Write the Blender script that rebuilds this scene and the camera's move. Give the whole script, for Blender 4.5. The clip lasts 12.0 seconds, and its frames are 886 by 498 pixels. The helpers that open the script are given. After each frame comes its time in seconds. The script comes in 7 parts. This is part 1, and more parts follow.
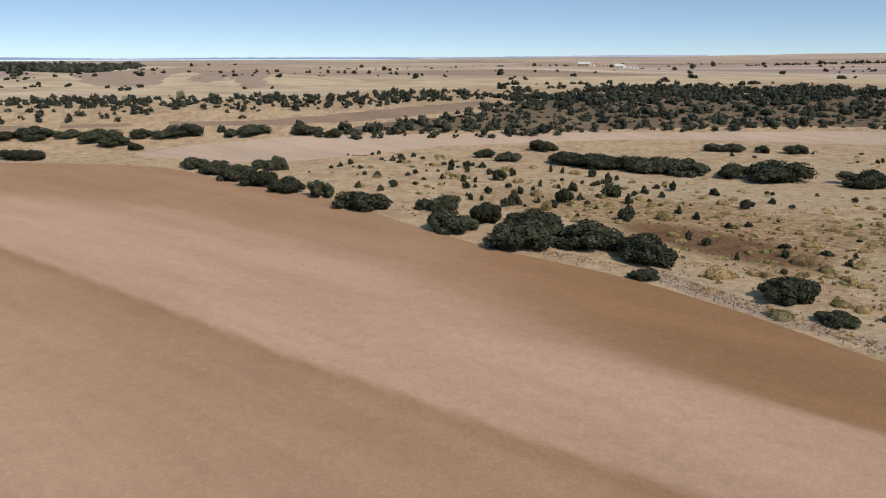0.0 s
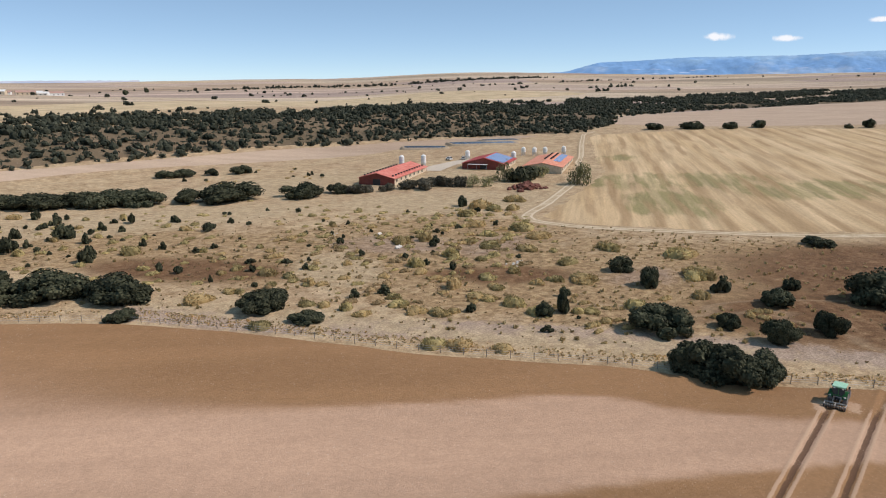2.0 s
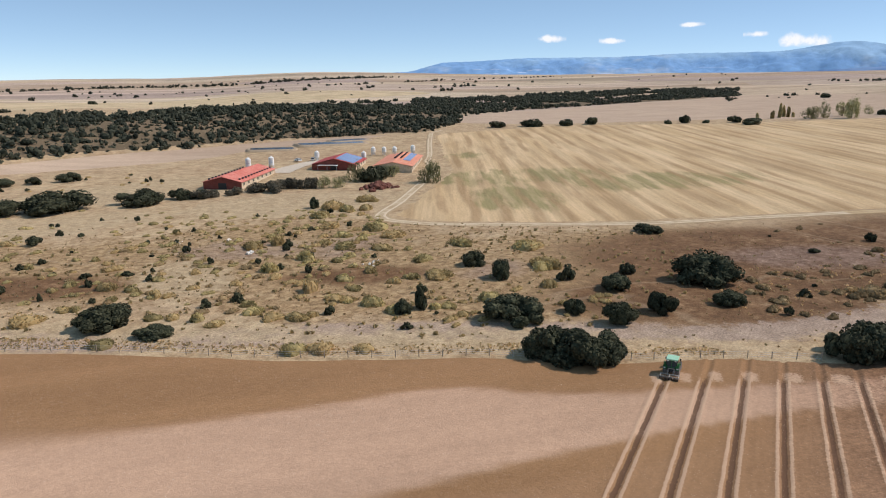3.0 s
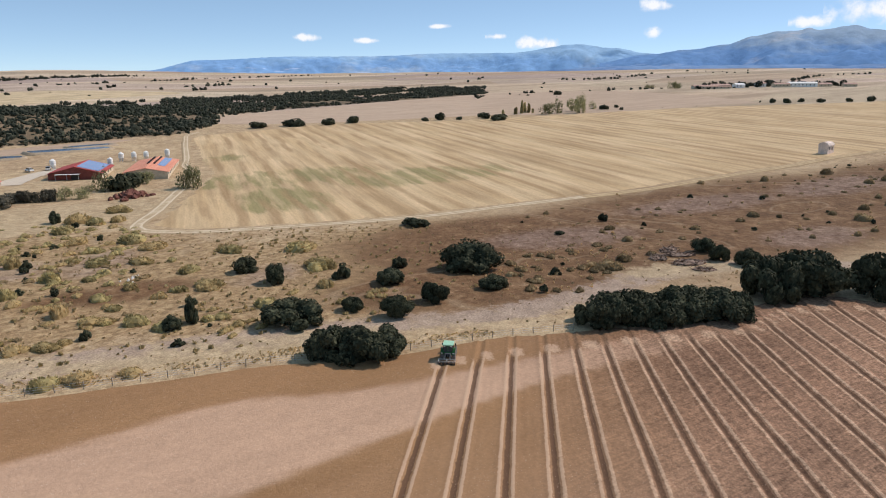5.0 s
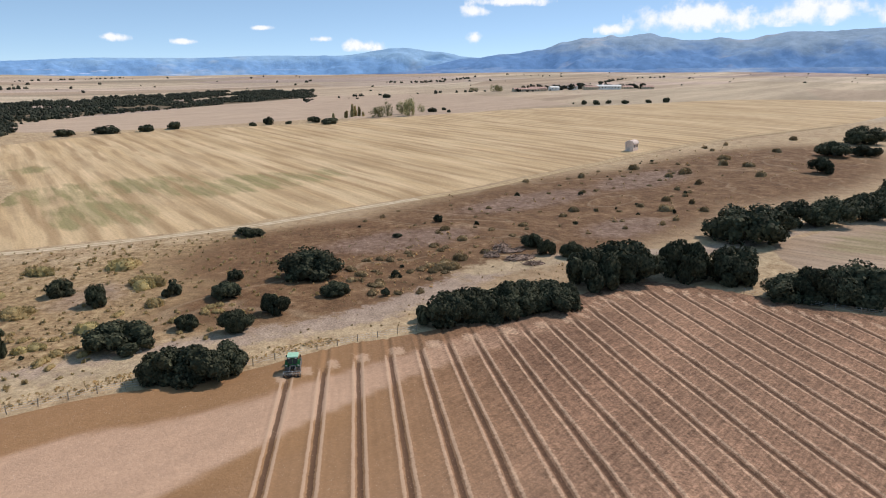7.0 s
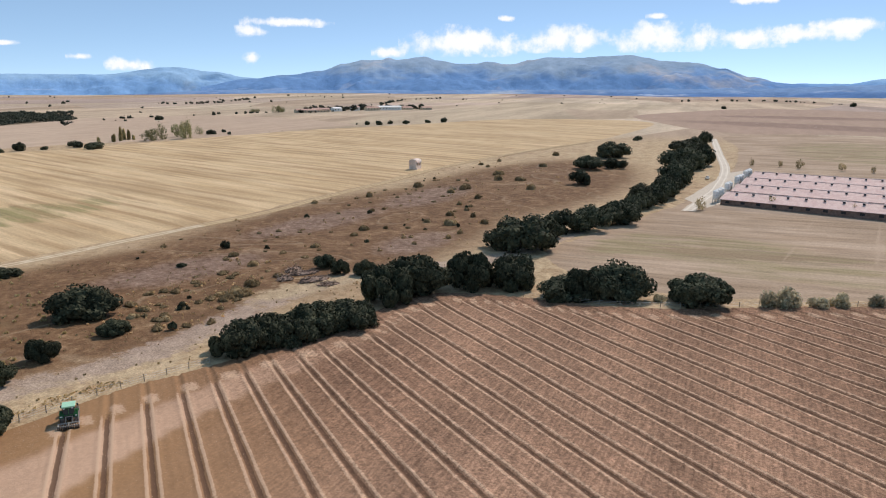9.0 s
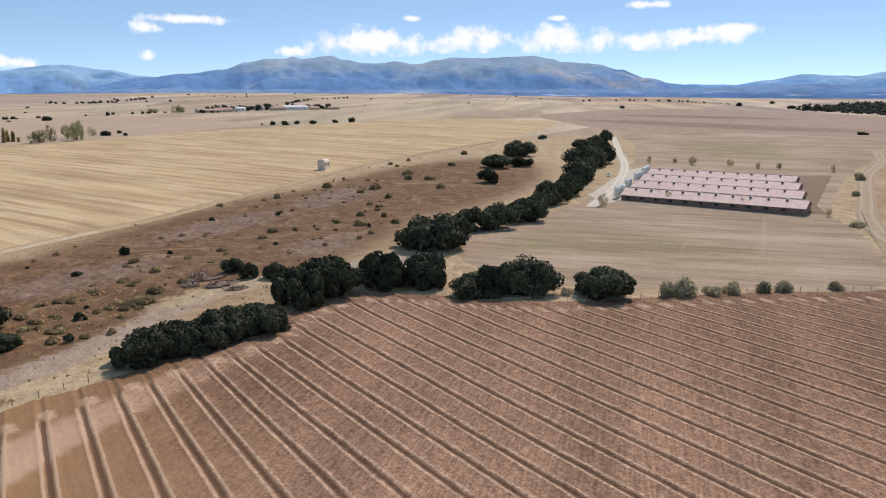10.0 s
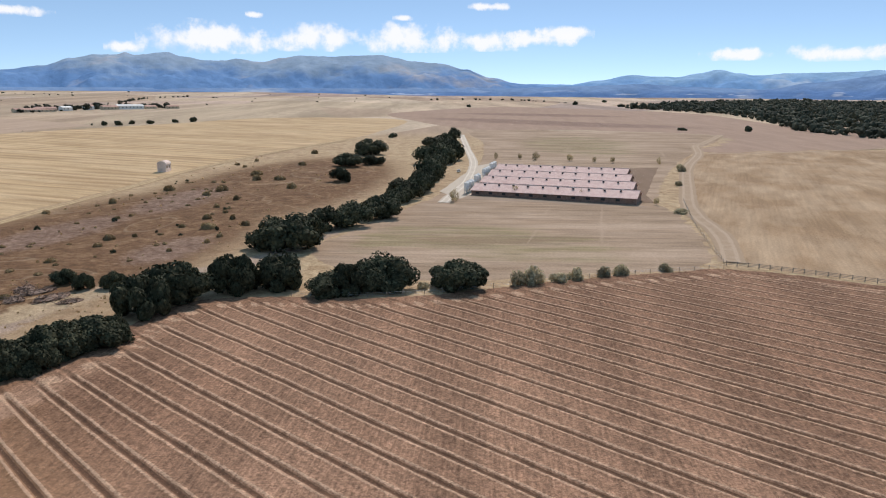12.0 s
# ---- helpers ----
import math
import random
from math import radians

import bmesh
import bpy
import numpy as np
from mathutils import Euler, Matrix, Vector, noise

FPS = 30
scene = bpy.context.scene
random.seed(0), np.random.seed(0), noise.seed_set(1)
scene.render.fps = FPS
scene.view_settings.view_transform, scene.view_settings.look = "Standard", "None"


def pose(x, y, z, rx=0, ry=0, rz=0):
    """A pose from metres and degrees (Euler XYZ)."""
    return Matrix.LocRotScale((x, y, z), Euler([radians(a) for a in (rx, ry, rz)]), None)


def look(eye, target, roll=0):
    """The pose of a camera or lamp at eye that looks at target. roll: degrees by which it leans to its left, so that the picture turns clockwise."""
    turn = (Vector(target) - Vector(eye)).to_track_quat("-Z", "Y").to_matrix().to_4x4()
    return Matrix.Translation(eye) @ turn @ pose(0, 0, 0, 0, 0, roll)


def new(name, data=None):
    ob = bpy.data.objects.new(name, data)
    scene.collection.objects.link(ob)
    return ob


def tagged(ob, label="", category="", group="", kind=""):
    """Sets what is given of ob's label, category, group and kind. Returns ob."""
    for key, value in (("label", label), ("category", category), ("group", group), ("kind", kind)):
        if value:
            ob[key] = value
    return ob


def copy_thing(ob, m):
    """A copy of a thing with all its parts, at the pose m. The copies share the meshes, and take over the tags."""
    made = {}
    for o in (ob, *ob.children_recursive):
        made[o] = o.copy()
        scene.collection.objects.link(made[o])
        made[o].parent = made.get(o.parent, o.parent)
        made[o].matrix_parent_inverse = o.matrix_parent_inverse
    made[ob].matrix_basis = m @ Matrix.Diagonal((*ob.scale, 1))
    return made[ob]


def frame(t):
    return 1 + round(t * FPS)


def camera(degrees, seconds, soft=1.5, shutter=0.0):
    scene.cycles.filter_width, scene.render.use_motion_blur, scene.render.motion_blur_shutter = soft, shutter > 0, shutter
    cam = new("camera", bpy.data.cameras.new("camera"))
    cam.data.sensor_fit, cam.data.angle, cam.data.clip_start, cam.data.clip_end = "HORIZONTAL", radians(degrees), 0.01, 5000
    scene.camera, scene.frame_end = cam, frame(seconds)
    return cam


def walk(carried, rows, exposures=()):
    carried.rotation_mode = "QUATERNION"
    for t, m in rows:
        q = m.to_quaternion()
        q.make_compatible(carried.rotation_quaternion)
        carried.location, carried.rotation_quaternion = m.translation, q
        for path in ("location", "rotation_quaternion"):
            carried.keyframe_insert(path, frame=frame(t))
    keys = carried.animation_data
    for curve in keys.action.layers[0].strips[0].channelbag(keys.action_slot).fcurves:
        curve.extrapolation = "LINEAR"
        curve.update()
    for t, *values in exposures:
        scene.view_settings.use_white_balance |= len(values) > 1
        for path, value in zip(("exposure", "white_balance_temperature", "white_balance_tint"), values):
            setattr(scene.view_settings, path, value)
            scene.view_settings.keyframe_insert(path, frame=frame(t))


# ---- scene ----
from collections import Counter

cam = camera(64.35, 12.0, soft=1.05)
# seconds, eye x, y, z, heading, pitch: a drone that hovers and turns
PATH_ROWS = [
    (0.0, 0.00, 0.00, 40.00, 0.00, -15.41),
    (0.5, -0.14, -0.08, 40.47, -9.29, -15.45),
    (1.0, -0.29, -0.24, 40.83, -20.91, -14.61),
    (1.5, -0.61, -0.33, 41.02, -31.81, -13.54),
    (2.0, -1.02, -0.41, 41.07, -42.73, -13.46),
    (2.5, -1.38, -0.37, 41.11, -50.26, -13.50),
    (3.0, -1.52, -0.41, 41.17, -54.90, -13.48),
    (3.5, -1.51, -0.36, 41.25, -60.43, -13.53),
    (5.5, -2.07, -0.09, 41.53, -77.36, -13.56),
    (6.0, -2.07, 0.00, 41.68, -80.67, -13.57),
    (6.5, -2.13, 0.12, 41.84, -83.83, -13.58),
    (8.5, -3.45, 0.28, 42.30, -100.16, -11.98),
    (9.0, -3.63, 0.41, 42.26, -104.55, -11.73),
    (9.5, -3.82, 0.49, 42.25, -108.26, -11.73),
    (10.0, -3.99, 0.53, 42.22, -111.89, -11.75),
    (10.5, -4.09, 0.55, 42.15, -115.04, -11.76),
    (11.0, -4.13, 0.55, 42.05, -118.30, -11.80),
    (11.5, -4.14, 0.54, 41.92, -121.02, -11.82),
    (12.0, -4.12, 0.54, 41.79, -123.85, -11.83),
]
walk(cam, [(t, pose(x, y, z, 90 + pitch, 0, yaw)) for t, x, y, z, yaw, pitch in PATH_ROWS], exposures=[(0.0, -0.24, 6500, 12), (1.5, -0.07, 6500, 12), (2.5, 0.03, 6500, 12), (6.0, 0.05, 6500, 12), (8.5, 0.11, 6500, 12), (10.0, 0.08, 6500, 12), (12.0, 0.04, 6500, 12)])

# ---- sky and sun ----
SUN_ELEVATION, SUN_TURN = 45.0, 137.0
sky_world = bpy.data.worlds.new("sky")
scene.world = sky_world
sky_world.use_nodes = True
wn, wl = sky_world.node_tree.nodes, sky_world.node_tree.links
sky = wn.new("ShaderNodeTexSky")
sky.sky_type, sky.sun_disc = "NISHITA", False
sky.sun_elevation, sky.sun_rotation = radians(SUN_ELEVATION), radians(SUN_TURN)
sky.altitude, sky.air_density, sky.dust_density, sky.ozone_density = 2600.0, 0.55, 0.0, 0.7
# a thin bright haze under the blue
veil = wn.new("ShaderNodeMix")
veil.data_type = "RGBA"
veil.inputs[0].default_value, veil.inputs[7].default_value = 0.35, (2.95, 4.8, 6.1, 1)
wl.new(sky.outputs[0], veil.inputs[6])
wl.new(veil.outputs[2], wn["Background"].inputs[0])
wn["Background"].inputs[1].default_value = 0.13

sun = new("sun", bpy.data.lights.new("sun", "SUN"))
sun.data.energy, sun.data.angle, sun.data.color = 3.95, radians(0.55), (1.0, 0.885, 0.80)
ce = math.cos(radians(SUN_ELEVATION))
sun_from = Vector((ce * math.sin(radians(SUN_TURN)), ce * math.cos(radians(SUN_TURN)), math.sin(radians(SUN_ELEVATION))))
sun.matrix_world = look(sun_from * 300, (0, 0, 0))

# ---- materials ----
class Nodes:
    """A node material under construction."""

    def __init__(self, name, rough=0.9, spec=0.25):
        self.m = bpy.data.materials.new(name)
        self.m.use_nodes = True
        self.t = self.m.node_tree
        self.b = self.t.nodes["Principled BSDF"]
        self.b.inputs["Roughness"].default_value = rough
        self.b.inputs["Specular IOR Level"].default_value = spec
        self.b.inputs["Diffuse Roughness"].default_value = 0.12 if rough >= 0.95 else 0.0
        self.pos = self.t.nodes.new("ShaderNodeNewGeometry").outputs["Position"]

    def link(self, a, b):
        self.t.links.new(a, b)

    def put(self, socket, v):
        if hasattr(v, "links"):
            self.link(v, socket)
        elif isinstance(v, tuple) and len(v) == 3 and socket.type == "RGBA":
            socket.default_value = (*v, 1)
        else:
            socket.default_value = v

    def mapped(self, scale=(1, 1, 1), turn=0.0, vec=None):
        """Turned about z by some degrees first, then scaled: streaks that run along -turn."""
        a, b = self.t.nodes.new("ShaderNodeMapping"), self.t.nodes.new("ShaderNodeMapping")
        self.link(vec or self.pos, a.inputs[0])
        a.inputs["Rotation"].default_value = (0, 0, radians(turn))
        self.link(a.outputs[0], b.inputs[0])
        b.inputs["Scale"].default_value = scale
        return b.outputs[0]

    def noise(self, scale, detail=4.0, rough=0.55, vec=None, distort=0.0):
        n = self.t.nodes.new("ShaderNodeTexNoise")
        self.link(vec or self.pos, n.inputs["Vector"])
        n.inputs["Scale"].default_value, n.inputs["Detail"].default_value = scale, detail
        n.inputs["Roughness"].default_value, n.inputs["Distortion"].default_value = rough, distort
        return n.outputs["Fac"]

    def cells(self, scale, vec=None, out="Color"):
        n = self.t.nodes.new("ShaderNodeTexVoronoi")
        self.link(vec or self.pos, n.inputs["Vector"])
        n.inputs["Scale"].default_value = scale
        return n.outputs[out]

    def attr(self, name):
        n = self.t.nodes.new("ShaderNodeAttribute")
        n.attribute_name = name
        return n.outputs["Fac"]

    def span(self, v, a, b, lo=0.0, hi=1.0):
        n = self.t.nodes.new("ShaderNodeMapRange")
        n.interpolation_type = "SMOOTHSTEP"
        self.put(n.inputs[0], v)
        for k, w in zip((1, 2, 3, 4), (a, b, lo, hi)):
            n.inputs[k].default_value = w
        return n.outputs[0]

    def calc(self, op, a, b=0.0):
        n = self.t.nodes.new("ShaderNodeMath")
        n.operation = op
        self.put(n.inputs[0], a)
        self.put(n.inputs[1], b)
        return n.outputs[0]

    def mix(self, fac, a, b, kind="MIX"):
        n = self.t.nodes.new("ShaderNodeMix")
        n.data_type, n.blend_type = "RGBA", kind
        self.put(n.inputs[0], fac)
        self.put(n.inputs[6], a)
        self.put(n.inputs[7], b)
        return n.outputs[2]

    def ramp(self, fac, *stops):
        n = self.t.nodes.new("ShaderNodeValToRGB")
        self.link(fac, n.inputs[0])
        e = n.color_ramp.elements
        while len(e) < len(stops):
            e.new(0.5)
        for k, (p, c) in zip(e, stops):
            k.position, k.color = p, (*c, 1)
        return n.outputs[0]

    def scaled(self, colour, v):
        """Colour times a value."""
        n = self.t.nodes.new("ShaderNodeVectorMath")
        n.operation = "SCALE"
        self.put(n.inputs[0], colour)
        self.put(n.inputs["Scale"], v)
        return n.outputs[0]

    def random(self):
        return self.t.nodes.new("ShaderNodeObjectInfo").outputs["Random"]

    def island(self):
        return self.t.nodes.new("ShaderNodeNewGeometry").outputs["Random Per Island"]

    def done(self, colour, bump=None, strength=0.3, distance=0.1, rough=None):
        self.put(self.b.inputs["Base Color"], colour)
        if rough is not None:
            self.put(self.b.inputs["Roughness"], rough)
        if bump is not None:
            n = self.t.nodes.new("ShaderNodeBump")
            n.inputs["Strength"].default_value, n.inputs["Distance"].default_value = strength, distance
            self.link(bump, n.inputs["Height"])
            self.link(n.outputs[0], self.b.inputs["Normal"])
        return self.m


def pasture_material():
    """Dry grazed grass, brown sward and bare earth; a patchwork of stubble far out."""
    n = Nodes("dry_pasture", 0.95, 0.1)
    big, mid, tuft, fine = n.noise(0.02, 5, 0.6), n.noise(0.13, 7, 0.68, distort=0.5), n.noise(0.55, 5, 0.7), n.noise(2.4, 5, 0.75)
    mottle = n.calc("ADD", n.calc("MULTIPLY", mid, 0.55), n.calc("MULTIPLY", tuft, 0.45))
    col = n.ramp(mottle, (0.34, (0.265, 0.175, 0.10)), (0.45, (0.40, 0.288, 0.172)), (0.55, (0.51, 0.39, 0.245)), (0.70, (0.585, 0.475, 0.32)))
    col = n.mix(n.span(big, 0.42, 0.62, 0.0, 0.6), col, n.ramp(mottle, (0.37, (0.30, 0.20, 0.118)), (0.62, (0.52, 0.385, 0.245))))
    gold = n.span(n.calc("ADD", n.attr("golden"), n.calc("MULTIPLY", n.calc("SUBTRACT", mottle, 0.5), -3.0)), 0.1, 0.9, 0.0, 0.85)
    col = n.mix(gold, col, n.ramp(tuft, (0.34, (0.18, 0.115, 0.06)), (0.49, (0.31, 0.207, 0.11)), (0.64, (0.47, 0.345, 0.19))))
    # brown sward, bare mauve earth, pale straw: patches with ragged outlines
    edge = n.calc("MULTIPLY", n.calc("SUBTRACT", mottle, 0.5), 2.6)
    brown = n.span(n.calc("ADD", n.attr("brown"), edge), 0.05, 0.8, 0.0, 0.94)
    col = n.mix(brown, col, n.ramp(mottle, (0.36, (0.09, 0.048, 0.026)), (0.5, (0.163, 0.09, 0.047)), (0.64, (0.265, 0.162, 0.088))))
    bare = n.span(n.calc("ADD", n.attr("bare"), edge), 0.3, 1.4, 0.0, 0.6)
    col = n.mix(bare, col, n.ramp(tuft, (0.33, (0.185, 0.13, 0.112)), (0.67, (0.36, 0.27, 0.232))))
    lane = n.span(n.calc("ADD", n.attr("lane"), n.calc("MULTIPLY", n.calc("SUBTRACT", mottle, 0.5), 1.2)), 0.22, 0.42, 0.9, 0.0)
    col = n.mix(lane, col, n.ramp(fine, (0.3, (0.31, 0.23, 0.177)), (0.7, (0.44, 0.342, 0.268))))
    straw = n.span(n.calc("ADD", n.attr("straw"), n.calc("MULTIPLY", edge, 1.3)), 0.2, 1.0, 0.0, 0.85)
    col = n.mix(straw, col, n.ramp(tuft, (0.30, (0.36, 0.265, 0.155)), (0.70, (0.53, 0.42, 0.275))))
    # worn cattle paths and dark clumps of dead weeds
    path = n.calc("ABSOLUTE", n.calc("SUBTRACT", n.noise(0.012, 3, 0.5, distort=1.2), 0.5))
    col = n.mix(n.span(path, 0.0, 0.010, 0.22, 0.0), col, (0.50, 0.40, 0.275))
    col = n.mix(n.span(n.noise(0.9, 3, 0.6), 0.60, 0.72, 0.0, 0.42), col, (0.15, 0.10, 0.056))
    # far fields: long strips of stubble, fallow and ploughland
    split = n.t.nodes.new("ShaderNodeSeparateColor")
    n.link(n.cells(1.0, n.mapped((0.0017, 0.0042, 0.0), 32.0)), split.inputs[0])
    far = n.ramp(split.outputs[0], (0.0, (0.36, 0.265, 0.19)), (0.2, (0.46, 0.355, 0.25)), (0.4, (0.56, 0.455, 0.33)), (0.55, (0.50, 0.385, 0.30)), (0.7, (0.37, 0.285, 0.245)), (0.85, (0.53, 0.425, 0.295)), (1.0, (0.35, 0.28, 0.20)))
    strip = n.noise(1.0, 5, 0.65, n.mapped((0.0012, 0.011, 0.0), 32.0))
    far = n.scaled(far, n.span(strip, 0.32, 0.68, 0.74, 1.22))
    far = n.mix(n.span(n.noise(0.006, 6, 0.7, n.mapped((1, 2.6, 1), 15)), 0.55, 0.68, 0.0, 0.5), far, (0.31, 0.225, 0.17))
    col = n.mix(n.attr("distance"), col, far)
    col = n.scaled(n.scaled(col, n.span(fine, 0.25, 0.75, 0.76, 1.22)), n.span(n.noise(0.3, 6, 0.7), 0.3, 0.7, 0.82, 1.14))
    return n.done(col, n.calc("ADD", tuft, n.calc("MULTIPLY", fine, 0.4)), 0.75, 0.4)


def soil_material(name, pale, dark, rows=None, row_turn=0.0):
    """Bare tilled soil: pale dry crust and darker damp earth by the attribute tone, clods, drill rows."""
    n = Nodes(name, 0.95, 0.1)
    mid, fine, speck = n.noise(0.06, 5, 0.6, distort=0.4), n.noise(2.2, 6, 0.75), n.noise(7.0, 2, 0.5)
    tone = n.calc("ADD", n.attr("tone"), n.calc("MULTIPLY", n.calc("SUBTRACT", mid, 0.5), 0.22))
    col = n.mix(n.span(tone, 0.0, 1.0), pale, dark)
    blotch = n.noise(1.0, 4, 0.55, n.mapped((0.015, 0.09, 0.02), 38.0))
    col = n.scaled(col, n.span(blotch, 0.3, 0.7, 0.92, 1.07))
    if rows:
        streak = n.noise(1.0, 4, 0.6, n.mapped((0.05, rows, 0.05), row_turn))
        col = n.scaled(col, n.span(streak, 0.3, 0.7, 0.98, 1.02))
    col = n.scaled(col, n.span(fine, 0.25, 0.75, 0.88, 1.10))
    col = n.scaled(col, n.span(n.noise(0.45, 5, 0.7), 0.3, 0.7, 0.95, 1.04))
    col = n.mix(n.span(speck, 0.69, 0.73, 0.0, 0.75), col, (0.70, 0.61, 0.51))
    return n.done(col, n.calc("ADD", fine, n.calc("MULTIPLY", mid, 0.5)), 0.55, 0.2)


def drilled_material():
    """Soil drilled in passes: dark furrow down the middle of each pass, pale pressed wheelings at its sides."""
    n = Nodes("drilled_soil", 0.95, 0.1)
    fine, mid = n.noise(2.4, 6, 0.8), n.noise(0.07, 5, 0.6)
    streak = n.noise(1.0, 4, 0.65, n.mapped((0.25, 3.2, 0.25), -12.0))
    cross = n.noise(1.0, 3, 0.6, n.mapped((0.2, 2.4, 0.1), 38.0))
    bands = n.noise(1.0, 2, 0.5, n.mapped((0.004, 0.07, 0.01), 38.0))
    tone = n.calc("ADD", n.attr("tone"), n.calc("MULTIPLY", n.calc("SUBTRACT", mid, 0.5), 0.22))
    col = n.mix(n.span(tone, 0.0, 1.0), n.mix(n.attr("worked"), (0.495, 0.328, 0.223), (0.425, 0.262, 0.172)), n.mix(n.attr("worked"), (0.30, 0.172, 0.086), (0.25, 0.143, 0.09)))
    col = n.scaled(col, n.span(n.noise(1.0, 4, 0.55, n.mapped((0.015, 0.09, 0.02), 38.0)), 0.3, 0.7, 0.92, 1.07))
    col = n.scaled(col, n.span(n.noise(2.2, 6, 0.75), 0.25, 0.75, 0.88, 1.10))
    row = n.scaled(n.scaled(col, n.span(cross, 0.3, 0.7, 0.78, 1.2)), n.span(bands, 0.42, 0.58, 0.86, 1.08))
    row = n.scaled(row, n.span(streak, 0.3, 0.7, 0.9, 1.08))
    col = n.mix(n.attr("worked"), col, row)
    rag = n.calc("MULTIPLY", n.calc("SUBTRACT", fine, 0.5), 1.7)
    col = n.mix(n.span(n.calc("ADD", n.attr("wheeling"), rag), 0.35, 0.85, 0.0, 0.8), col, (0.52, 0.36, 0.245))
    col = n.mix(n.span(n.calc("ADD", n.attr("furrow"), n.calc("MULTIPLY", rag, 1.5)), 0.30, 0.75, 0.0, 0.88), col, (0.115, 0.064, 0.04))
    rough = n.scaled(col, n.span(fine, 0.28, 0.72, 0.48, 1.48))
    rough = n.scaled(rough, n.span(n.noise(1.0, 3, 0.65), 0.3, 0.7, 0.80, 1.20))
    col = n.mix(n.attr("worked"), col, rough)
    col = n.mix(n.span(n.noise(6.0, 2, 0.5), 0.67, 0.73, 0.0, 0.55), col, (0.60, 0.48, 0.36))
    return n.done(col, n.calc("MULTIPLY", fine, n.span(n.attr("worked"), 0.0, 1.0, 0.35, 1.0)), 0.65, 0.28)


def stubble_material(name, pale, gold, brown, turn, green=0.0, stripe=0.09, low=0.8, blotchy=0.0, swaths=0.0, scuffs=0.0):
    """Cut cereal stubble with combine swaths and weedy green patches. swaths: metres from one swath to the next; scuffs: the turn of worn wheel lines against the rows."""
    n = Nodes(name, 0.95, 0.1)
    length = 0.009 if swaths else 0.03
    swath = n.noise(1.0, 3, 0.5, n.mapped((length, stripe, 0.01), turn))
    big = n.noise(0.02, 5, 0.6, n.mapped((0.5, 2.0, 1), turn))
    fine = n.noise(1.5, 5, 0.75)
    rows = n.noise(1.0, 3, 0.6, n.mapped((0.03, 0.9, 0.03), turn))
    col = n.mix(n.span(swath, 0.36, 0.66, 0.1, 0.9), gold, pale)
    col = n.mix(n.span(big, 0.45, 0.66, 0.0, 0.5), col, brown)
    if green:
        weed = n.calc("ADD", n.attr("weed"), n.calc("MULTIPLY", n.calc("SUBTRACT", n.noise(0.06, 5, 0.7, n.mapped((0.35, 2.2, 1), turn)), 0.5), 2.6))
        col = n.mix(n.span(weed, 0.55, 1.15, 0.0, green), col, (0.235, 0.215, 0.095))
    lines = n.noise(1.0, 2, 0.5, n.mapped((length * 1.3, stripe * 3.0, 0.01), turn))
    col = n.scaled(col, n.span(n.calc("ADD", n.calc("MULTIPLY", lines, 0.75), n.calc("MULTIPLY", n.noise(0.045, 5, 0.65), 0.25)), 0.38, 0.6, low, 1.06))
    if swaths:
        # one combine pass after another: a wavering line of chaff on each, worn off in stretches
        across = n.t.nodes.new("ShaderNodeSeparateXYZ")
        n.link(n.mapped((1, 1, 1), turn), across.inputs[0])
        waver = n.calc("ADD", n.calc("MULTIPLY", across.outputs[1], 2 * math.pi / swaths), n.calc("MULTIPLY", n.noise(0.012, 3, 0.5), 5.0))
        wave = n.calc("SINE", waver)
        worn = n.noise(1.0, 4, 0.6, n.mapped((0.012, 0.05, 0.01), turn))
        dark = n.calc("MULTIPLY", n.span(wave, 0.1, 0.95), n.span(worn, 0.40, 0.60))
        col = n.mix(n.calc("MULTIPLY", dark, 0.75), col, brown)
        light = n.calc("MULTIPLY", n.span(wave, -0.3, -0.95), n.span(worn, 0.62, 0.42))
        col = n.mix(n.calc("MULTIPLY", light, 0.35), col, pale)
    if blotchy:
        worn = n.noise(1.0, 5, 0.65, n.mapped((0.012, 0.035, 0.01), turn))
        col = n.mix(n.span(worn, 0.50, 0.66, 0.0, blotchy), col, pale)
        col = n.mix(n.span(worn, 0.48, 0.34, 0.0, blotchy), col, brown)
        scuff = n.noise(1.0, 3, 0.6, n.mapped((0.006, 0.16, 0.01), turn + scuffs))
        col = n.mix(n.span(scuff, 0.62, 0.72, 0.0, blotchy * 0.55), col, pale)
    col = n.scaled(col, n.span(rows, 0.3, 0.7, 0.92, 1.07))
    col = n.scaled(col, n.span(fine, 0.25, 0.75, 0.78, 1.2))
    return n.done(col, fine, 0.5, 0.2)


def track_material(name, pale, dark):
    n = Nodes(name, 0.95, 0.1)
    mid, fine = n.noise(0.25, 5, 0.65), n.noise(3.0, 5, 0.75)
    rut = n.calc("ADD", n.attr("rut"), n.calc("MULTIPLY", n.calc("SUBTRACT", mid, 0.5), 1.2))
    col = n.mix(n.span(rut, 0.15, 0.7), dark, pale)
    col = n.scaled(col, n.span(fine, 0.25, 0.75, 0.82, 1.18))
    return n.done(col, fine, 0.5, 0.15)


